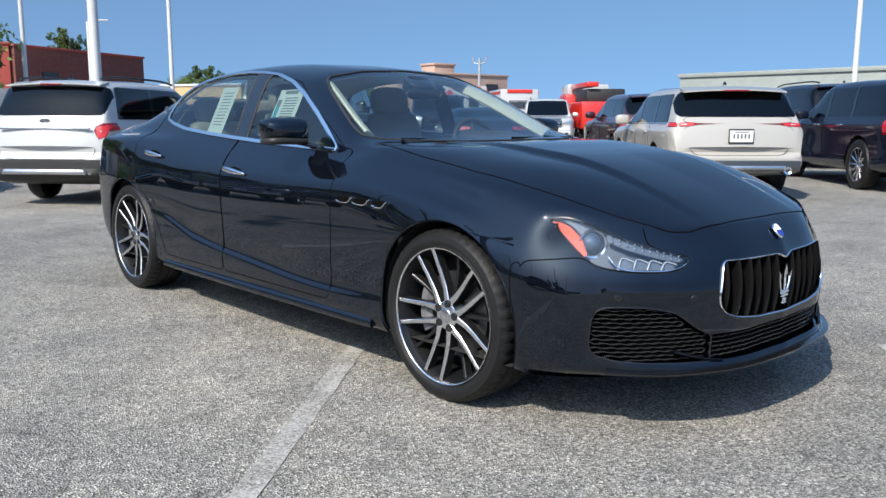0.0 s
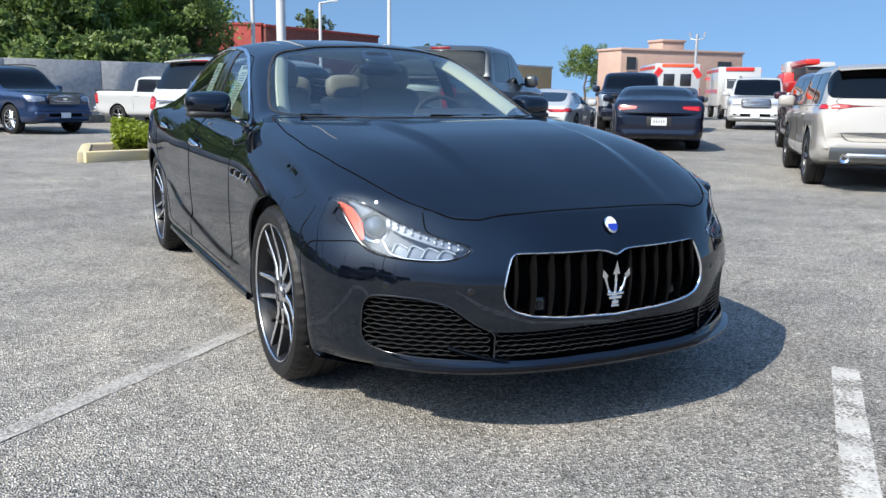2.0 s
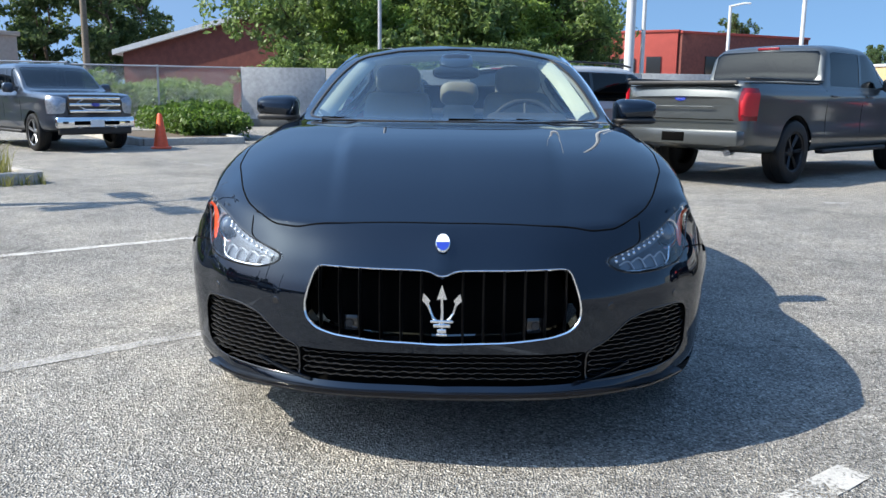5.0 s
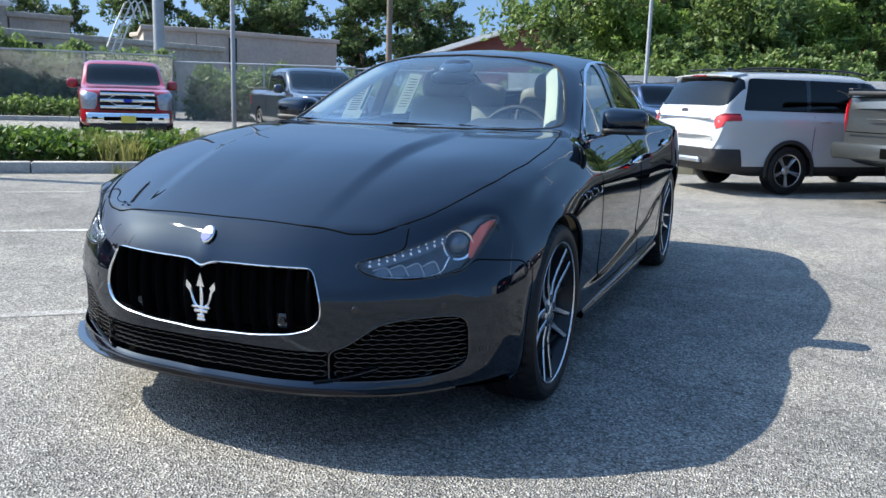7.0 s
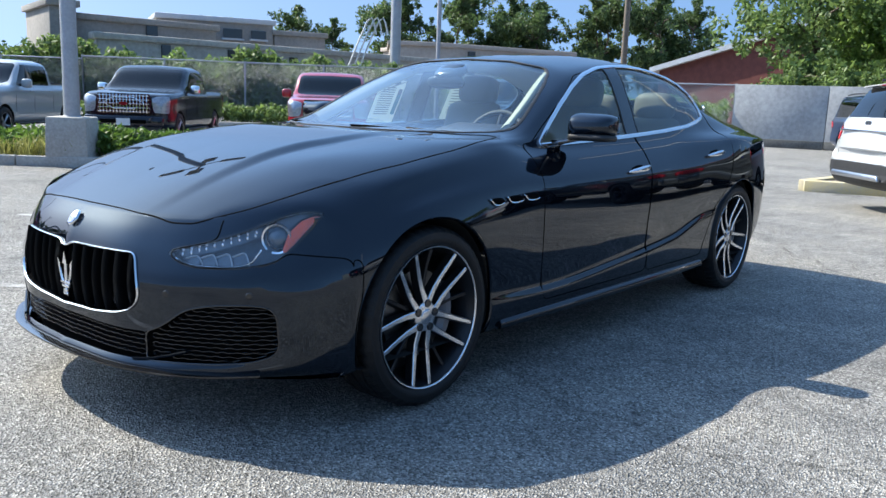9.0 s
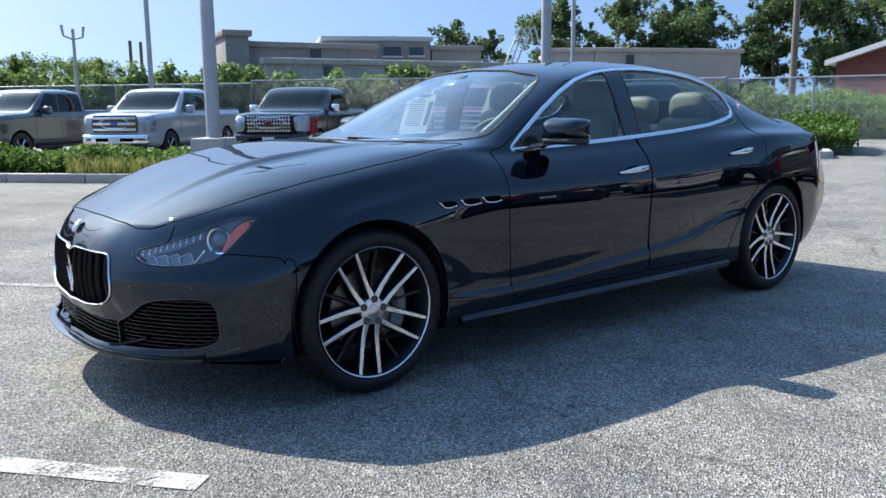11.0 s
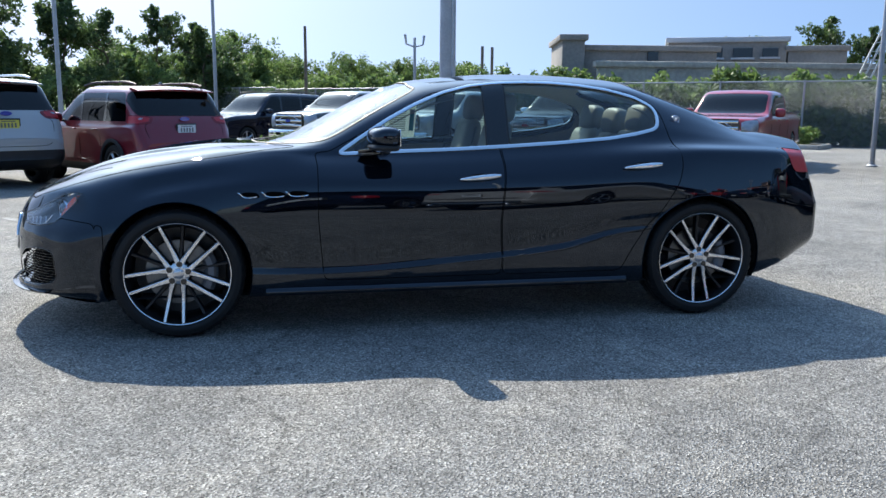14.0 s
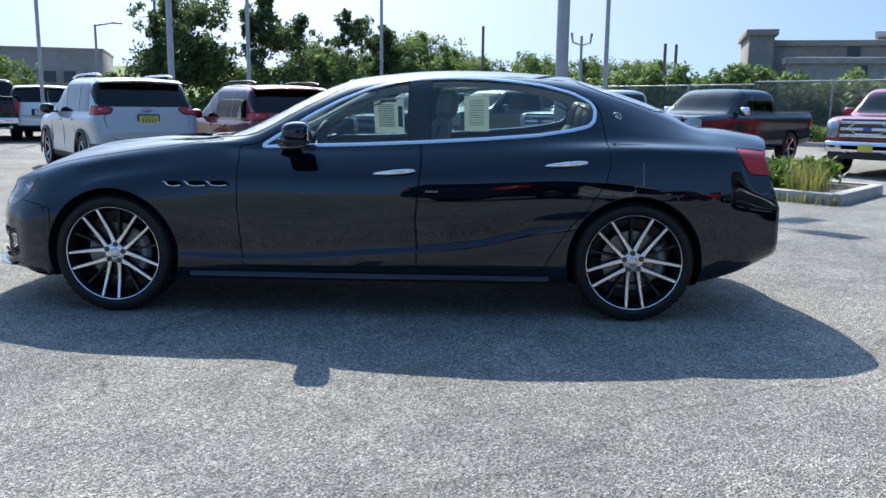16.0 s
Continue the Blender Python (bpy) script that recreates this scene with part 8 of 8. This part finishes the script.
def tree_proto(seed, height, spread, mat, trunk=0.35, bark=None, clumps=150, per=26, leaf=0.13, low=0.28, cone=0.0):
    """One tree: tapered trunk and limbs, and a crown of leaf clumps with gaps."""
    rng = random.Random(seed)
    t = thing("tree", "leafy broad-crowned tree", "tree", "trees round the car park")
    bm = bmesh.new()
    pts = [Vector((0, 0, 0))]
    for k in range(1, 7):
        pts.append(Vector((rng.uniform(-0.04, 0.04) * height * k / 6, rng.uniform(-0.04, 0.04) * height * k / 6, height * 0.86 * k / 6)))
    for k in range(6):
        rod(bm, pts[k], pts[k + 1], trunk * (1 - k / 6.6) * 0.5, trunk * (1 - (k + 1) / 6.6) * 0.5, 8)
    centres, sizes = [], []
    ends = []
    for k in range(15):
        u = rng.uniform(low, 0.9)
        base = pts[int(u * 6)].lerp(pts[min(6, int(u * 6) + 1)], (u * 6) % 1)
        az = rng.uniform(0, 2 * math.pi)
        wide = spread * (1 - u) ** 0.6 * 1.15 if cone else spread * (0.55 + 0.45 * math.sin(math.pi * min(1, (u - low) / (1 - low) * 0.9 + 0.1)))
        tip = base + Vector((math.cos(az) * wide, math.sin(az) * wide, height * rng.uniform(0.02, 0.14)))
        mid = base.lerp(tip, 0.5) + Vector((0, 0, 0.06 * height * rng.uniform(-0.3, 1)))
        rod(bm, base, mid, trunk * 0.16, trunk * 0.1, 6)
        rod(bm, mid, tip, trunk * 0.1, trunk * 0.03, 6)
        ends.append((base, mid, tip))
    part("trunk", bm, bark or BARK, t, "", 50)
    for k in range(clumps):
        base, mid, tip = rng.choice(ends)
        u = rng.uniform(0.25, 1.1)
        p = mid.lerp(tip, (u - 0.5) * 2) if u > 0.5 else base.lerp(mid, u * 2)
        r = spread * rng.uniform(0.1, 0.24)
        p = p + Vector((rng.gauss(0, 1), rng.gauss(0, 1), rng.gauss(0, 0.8))) * spread * 0.16
        if p.z < height * low * 0.8:
            continue
        centres.append(p)
        sizes.append(r)
    for k in range(clumps // 8):
        centres.append(pts[6] + Vector((rng.gauss(0, 0.2), rng.gauss(0, 0.2), rng.uniform(-0.18, 0.12) * height * 0.6)) * 1.0)
        sizes.append(spread * rng.uniform(0.1, 0.2))
    o = new("crown", leaf_mesh("crown", centres, leaf, per, np.array(sizes), mat, seed))
    o.parent = t
    return t


PROTO = {
    "dark": tree_proto(1, 9.0, 3.0, LEAF_DARK, 0.4, clumps=190, per=44, leaf=0.15),
    "mid": tree_proto(2, 8.0, 3.0, LEAF_MID, 0.35, clumps=190, per=42, leaf=0.14),
    "light": tree_proto(3, 7.0, 2.6, LEAF_LIGHT, 0.28, PALE_BARK, 150, 40),
    "slim": tree_proto(4, 9.5, 1.9, LEAF_DARK, 0.3, clumps=150, per=40, low=0.2, leaf=0.15),
    "cone": tree_proto(5, 9.0, 2.4, LEAF_DARK, 0.3, clumps=190, per=42, low=0.12, cone=1.0, leaf=0.15),
    "bush": tree_proto(6, 4.0, 2.3, LEAF_MID, 0.2, clumps=130, per=40, low=0.1, leaf=0.14),
}
LABELS = {"dark": "dark green broad-crowned deciduous tree", "mid": "mid-green broad-crowned deciduous tree", "light": "light green tree with a pale trunk", "slim": "tall slim dark tree with open gaps", "cone": "dark green tree with a pointed crown", "bush": "low rounded green bushy tree"}
USED = set()


def plant(kind, x, y, size, turn=None):
    m = Matrix.Translation((x, y, 0)) @ Matrix.Rotation(turn if turn is not None else (x * 1.3 + y * 0.7) % 6.28, 4, "Z") @ Matrix.Scale(size, 4)
    if kind in USED:
        o = copy_thing(PROTO[kind], Matrix.Identity(4))
    else:
        o = PROTO[kind]
        USED.add(kind)
    o.matrix_basis = m
    tagged(o, LABELS[kind], "tree", "trees round the car park")
    return o


rng = random.Random(7)
# thicket behind the concrete wall
for k in range(9):
    u = 0.17 + 0.83 * k / 9
    for row in range(2 if k % 3 == 0 else 1):
        x, y = -28.4 - 8.0 * u - 3.6 * row + rng.uniform(-0.7, 0.7), -9.6 + 17.2 * u + 1.5 * row + rng.uniform(-0.6, 0.6)
        plant((("mid", "light", "light"), ("dark", "mid", "mid"))[row][(k * 2 + k // 4) % 3], x, y, rng.uniform(0.8, 1.02) * (1 + 0.12 * row) * (1 - 0.35 * (u > 0.85)))
for k in range(10):
    u = k / 11
    plant("bush", -27.4 - 3.4 * u + rng.uniform(-0.4, 0.4), -6.8 + 13.2 * u + rng.uniform(-0.5, 0.5), rng.uniform(0.7, 0.95))
# far side of the red and tan buildings
for x, y, k, s in ((-122, 39.0, "slim", 1.55), (-119, 35.0, "dark", 1.2), (-108, 51.0, "mid", 0.9), (-89.1, 67.4, "mid", 1.05), (-93, 47, "slim", 0.85), (-125, 64, "mid", 0.9), (-118, 12, "dark", 1.5), (-126, 22, "mid", 1.3), (-128, 62, "slim", 1.1), (-34, 78, "bush", 1.3), (-14, 84, "bush", 1.5)):
    plant(k, x, y, s)
# tall line behind the beige building
for k in range(13):
    u = k / 12
    plant(("slim", "dark", "slim")[k % 3], -47 - 12 * u + rng.uniform(-2, 2), -45 + 20 * u + rng.uniform(-2, 2), rng.uniform(0.95, 1.2))
for x, y, k, s in ((-31.1, -45.2, "mid", 0.8), (-34.6, -42.6, "slim", 0.82), (-36.5, -41.1, "slim", 0.74), (-29.6, -46.4, "mid", 0.72)):
    plant(k, x, y, s)
# belt of trees beyond the fence
for k in range(44):
    u = k / 43
    plant(("mid", "bush", "mid", "bush", "bush")[k % 5], 12 - 28 * u + rng.uniform(-1.2, 1.2), -56 - 1.5 * u + rng.uniform(-3, 3), rng.uniform(0.62, 0.84) * (1.0 if k % 5 in (0, 2) else 1.5) * (1.0 if u < 0.42 else 0.78))
for x, y, k, s in ((14.7, -36.8, "dark", 0.86), (15.4, -38.0, "cone", 0.8), (10.6, -39.0, "cone", 0.84), (9.0, -40.5, "dark", 0.7), (7.0, -43.9, "slim", 0.76), (4.4, -44.2, "dark", 0.66), (5.0, -45.5, "slim", 0.68), (21.8, -33.5, "mid", 0.44), (12.6, -37.4, "bush", 1.0), (18.2, -37.5, "bush", 0.7), (8.2, -41.6, "bush", 1.0), (24.5, -36, "bush", 0.75)):
    plant(k, x, y, s)


def hedge(name, label, corners, low, high, mat, count, leaf, seed, group="", category="hedge", fill=0.45):
    """A clipped or rough mass of leaves over a four-cornered bed."""
    rng = np.random.default_rng(seed)
    a, b, c, d = (np.array((*q, 0.0)) for q in corners)
    u, v = rng.uniform(0, 1, count), rng.uniform(0.04, 0.96, count)
    base = ((1 - u) * (1 - v))[:, None] * a + (u * (1 - v))[:, None] * b + (u * v)[:, None] * c + ((1 - u) * v)[:, None] * d
    top = np.array([high * (0.8 + 0.28 * noise.noise((p[0] * 0.9, p[1] * 0.9, seed)) + 0.14 * noise.noise((p[0] * 3, p[1] * 3, seed))) * (1 - 0.5 * abs(2 * w - 1) ** 3) for p, w in zip(base, v)])
    z = low + (top - low) * rng.uniform(0, 1, count) ** fill
    base[:, 2] = z
    me = leaf_mesh(name, base, leaf, 5, leaf * 1.6, mat, seed)
    return tagged(new(name, me), label, category, group, "stuff")


hedge("hedge", "low green juniper hedge in a kerbed strip", [along(K0, 0.7, -0.25), along(K0, 11.3, -0.25), along(K0, 11.3, -1.85), along(K0, 0.7, -1.85)], 0.12, 0.58, LEAF_HEDGE, 7000, 0.055, 11)
hedge("hedge", "low green juniper hedge in a kerbed strip", [along(K0, 14.7, -0.25), along(K0, 29.5, -0.25), along(K0, 29.5, -1.85), along(K0, 14.7, -1.85)], 0.12, 0.58, LEAF_HEDGE, 6000, 0.06, 12)
hedge("shrubs", "rounded green shrubs in a bed by the fence", [(-14.6, -6.6), (-15.4, -5.2), (-19.6, -7.2), (-19.0, -9.6)], 0.12, 0.95, LEAF_HEDGE, 3600, 0.07, 13, category="shrub")
hedge("shrub", "yellow-green shrub on a small kerbed bed", [(-9.9, -0.42), (-10.0, 0.25), (-11.7, 0.78), (-11.6, -0.25)], 0.15, 0.64, LEAF_GOLD, 2200, 0.05, 14, category="shrub")
hedge("hedge", "dark low hedge at the foot of the fence", [along(Vector((-16.8, -18.8, 0)), 0.3), along(Vector((-16.8, -18.8, 0)), 19.5), along(Vector((-17.8, -19.7, 0)), 19.5), along(Vector((-17.8, -19.7, 0)), 0.3)], 0.1, 0.85, LEAF_MID, 4200, 0.08, 15)
for (a, b), hi, mat, sd, cnt in (((FENCE_LINE[2], FENCE_LINE[3]), 2.5, LEAF_MID, 21, 5200), ((FENCE_LINE[3], FENCE_LINE[4]), 2.7, LEAF_MID, 22, 6500), ((FENCE_LINE[4], FENCE_LINE[5]), 2.4, LEAF_MID, 25, 5000)):
    d = (b - a).normalized()
    n = Vector((d.y, -d.x, 0))
    n = n if n.dot(Vector((-1, -1, 0))) > 0 else -n
    p, q = a + n * 0.25, b + n * 0.25
    r, s = b + n * 2.2, a + n * 2.2
    hedge("overgrowth", "dense wild greenery growing against the fence", [(p.x, p.y), (q.x, q.y), (r.x, r.y), (s.x, s.y)], 0.1, hi * 1.2, mat, int(cnt * 1.8), 0.13, sd, category="greenery", fill=0.85)
hedge("weeds", "tall light green weeds behind the chain-link fence", [(-25.0, -8.5), (-23.0, -13.1), (-25.4, -13.5), (-27.2, -9.2)], 0.05, 1.8, LEAF_LIGHT, 5600, 0.1, 23, category="weeds", fill=0.8)
hedge("weeds", "tall light green weeds behind the chain-link fence", [(-22.9, -13.4), (-20.3, -19.2), (-22.8, -19.4), (-25.3, -13.6)], 0.05, 2.2, LEAF_MID, 8000, 0.11, 24, category="weeds", fill=0.8)


def grass(name, label, spots, count, tall, seed):
    """Tufts of thin blades."""
    rng = np.random.default_rng(seed)
    verts, faces = [], []
    for x, y, r, z in spots:
        for _ in range(count):
            a, rr = rng.uniform(0, 6.28), r * math.sqrt(rng.uniform(0, 1))
            p = np.array((x + rr * math.cos(a), y + rr * math.sin(a), z))
            l = tall * rng.uniform(0.4, 1.1)
            lean = rng.normal(size=2) * 0.3 * l
            w = np.array((math.cos(a + 1.5), math.sin(a + 1.5), 0)) * 0.006
            k = len(verts)
            mid = p + (lean[0] * 0.35, lean[1] * 0.35, l * 0.6)
            tip = p + (lean[0], lean[1], l)
            verts += [p - w, p + w, mid + w * 0.8, mid - w * 0.8, tip]
            faces += [(k, k + 1, k + 2, k + 3), (k + 3, k + 2, k + 4)]
    me = bpy.data.meshes.new(name)
    me.from_pydata(verts, [], faces)
    me.materials.append(GRASS_BLADE)
    return tagged(new(name, me), label, "grass", kind="stuff")


g1 = [(*along(K0, 0.5 + 0.25 * k, -0.25 - 0.3 * (k % 5)), 0.3, 0.12) for k in range(8)]
grass("grass", "dry yellow-green grass at the end of the planted strip", g1, 220, 0.42, 31)
g2 = [(*along(K0, 5.0 + 0.35 * k, -0.15), 0.2, 0.12) for k in range(8)]
grass("grass", "dry grass along the kerb round the lamp post", g2, 130, 0.34, 32)
grass("grass", "sparse weeds at the kerb edge", [(*along(K0, 0.2 * k, 0.12), 0.12, 0.0) for k in range(10)], 26, 0.16, 33)

# ---- small things ----
def sticker(name, label, x, z, w, h, side, tilt, bars, band=None):
    """A price sheet on the inside of a side window."""
    v = SEDAN_SKIN.v

    def at(u, q):
        xx, zz = x + u, z + q
        return Vector((xx, side * (side_y(v, xx, zz) - 0.016), zz))

    t = thing(name, label, "window sticker", "window stickers")
    p0, px1, pz1 = at(0, 0), at(w / 2, 0) - at(-w / 2, 0), at(0, h / 2) - at(0, -h / 2)
    ex, ez = px1.normalized(), pz1.normalized()
    ez = (ez - ex * ex.dot(ez)).normalized()
    n = ex.cross(ez)
    m = Matrix(((ex.x, ez.x, n.x, p0.x), (ex.y, ez.y, n.y, p0.y), (ex.z, ez.z, n.z, p0.z), (0, 0, 0, 1))) @ Matrix.Rotation(radians(tilt), 4, "Z")
    bm = bmesh.new()
    plate(bm, rect(w, h), 0.0008, m)
    part("sheet", bm, PAPER, t)
    for bx, bz, bw, bh, mat in bars:
        for lift in (-0.0006, 0.0008):
            bm = bmesh.new()
            plate(bm, rect(bw, bh), 0.0006, m @ Matrix.Translation((bx, bz, lift)))
            part("print_bar", bm, mat, t)
    return t


rows_a = [(0, 0.19, 0.12, 0.02, INK)] + [(0.02, 0.14 - 0.022 * k, 0.12, 0.006, INK) for k in range(13)] + [(-0.085, 0.1 - 0.05 * k, 0.035, 0.038, (TEAL_INK if k else INK)) for k in range(5)]
sticker("window_sticker", "white and teal price sheet inside the front side window", 0.06, 1.13, 0.225, 0.29, -1, 0, [(a, b * 0.68, c, d, e) for a, b, c, d, e in rows_a])
sticker("window_sticker", "plain white price sheet inside the rear side window", -0.6, 1.155, 0.185, 0.29, -1, 0, [(0, 0.11 - 0.02 * k, 0.11, 0.005, INK) for k in range(11)])


def cone(x, y):
    t = thing("traffic_cone", "orange plastic traffic cone beside the slate pickup", "traffic cone", "", Matrix.Translation((x, y, 0)))
    bm = bmesh.new()
    lathe(bm, [(0.03, 0.72), (0.045, 0.7), (0.15, 0.05), (0.17, 0.035)], 28, "z")
    part("body", bm, ORANGE, t)
    bm = bmesh.new()
    box(bm, (0.4, 0.4, 0.035), (0, 0, 0.0175), (0, 0, 20), 0.012)
    part("base", bm, ORANGE, t)


cone(-12.2, -6.3)


def ambulance(x, y, az, rear):
    t = thing("ambulance", "white box ambulance with red stripes", "ambulance", "parked vehicles", place(x, y, az))
    bm = bmesh.new()
    box(bm, (4.2, 2.3, 2.15), (-0.9, 0, 1.75), (0, 0, 0), 0.08)
    part("box_body", bm, WHITE_PAINT, t)
    bm = bmesh.new()
    box(bm, (1.9, 2.0, 1.1), (2.0, 0, 1.05), (0, 0, 0), 0.15)
    box(bm, (1.2, 1.9, 0.75), (1.5, 0, 1.85), (0, 0, 0), 0.15, (0.75, 0.9))
    part("cab", bm, WHITE_PAINT, t)
    bm = bmesh.new()
    box(bm, (0.04, 1.6, 0.5), (2.02, 0, 1.92), (0, -22, 0), 0.02)
    part("windscreen", bm, DARK_PANE, t)
    for s in (1, -1):
        for z, h in ((2.62, 0.16), (1.5, 0.2)):
            bm = bmesh.new()
            box(bm, (4.15, 0.02, h), (-0.9, s * 1.155, z))
            part("stripe", bm, FIRE_RED, t, "red stripe")
        bm = bmesh.new()
        box(bm, (0.03, 0.55, 0.6), (-3.01, s * 0.42, 2.0), (0, 0, 0), 0.02)
        d = part("rear_window", bm, DARK_PANE, t, "dark rear door window")
        bm = bmesh.new()
        box(bm, (0.02, 0.3, 0.5), (-3.005, s * 0.98, 2.35), (s * 35, 0, 0))
        part("chevron", bm, FIRE_RED, t, "red chevron")
    bm = bmesh.new()
    box(bm, (0.06, 1.6, 0.16), (-3.0, 0, 2.72), (0, 0, 0), 0.02)
    part("light_bar", bm, AMBER, t, "amber and red light bar")
    bm = bmesh.new()
    box(bm, (0.06, 1.5, 0.2), (1.22, 0, 2.7), (0, 0, 0), 0.02)
    part("front_light_bar", bm, FIRE_RED, t)
    put_wheels(t, 3.6, 1.9, 0.38, 0.26, "silver")
    return t


ambulance(-30.7, 29.6, 150, True)
ambulance(-30.3, 34.4, -36, False)


def rescue_truck(x, y, az):
    t = thing("rescue_truck", "red service truck with a white cab roof and open gear", "truck", "parked vehicles", place(x, y, az))
    bm = bmesh.new()
    box(bm, (3.6, 2.2, 1.1), (-1.0, 0, 1.25), (0, 0, 0), 0.06)
    part("body", bm, FIRE_RED, t)
    bm = bmesh.new()
    box(bm, (1.6, 2.1, 1.5), (1.7, 0, 1.45), (0, 0, 0), 0.12)
    part("cab", bm, FIRE_RED, t)
    bm = bmesh.new()
    box(bm, (1.4, 1.9, 0.5), (1.7, 0, 2.4), (0, 0, 0), 0.1)
    part("cab_roof", bm, WHITE_PAINT, t, "white cab roof")
    bm = bmesh.new()
    box(bm, (2.4, 1.6, 0.55), (-1.1, 0, 2.05), (0, 0, 0), 0.08)
    part("gear_locker", bm, TRIM, t)
    bm = bmesh.new()
    box(bm, (3.4, 0.5, 0.2), (-0.8, 0.6, 2.5), (0, 0, 0), 0.05)
    part("roof_ladder_rack", bm, FIRE_RED, t)
    put_wheels(t, 3.4, 1.9, 0.42, 0.27, "silver")


rescue_truck(-18.6, 26.6, 140)
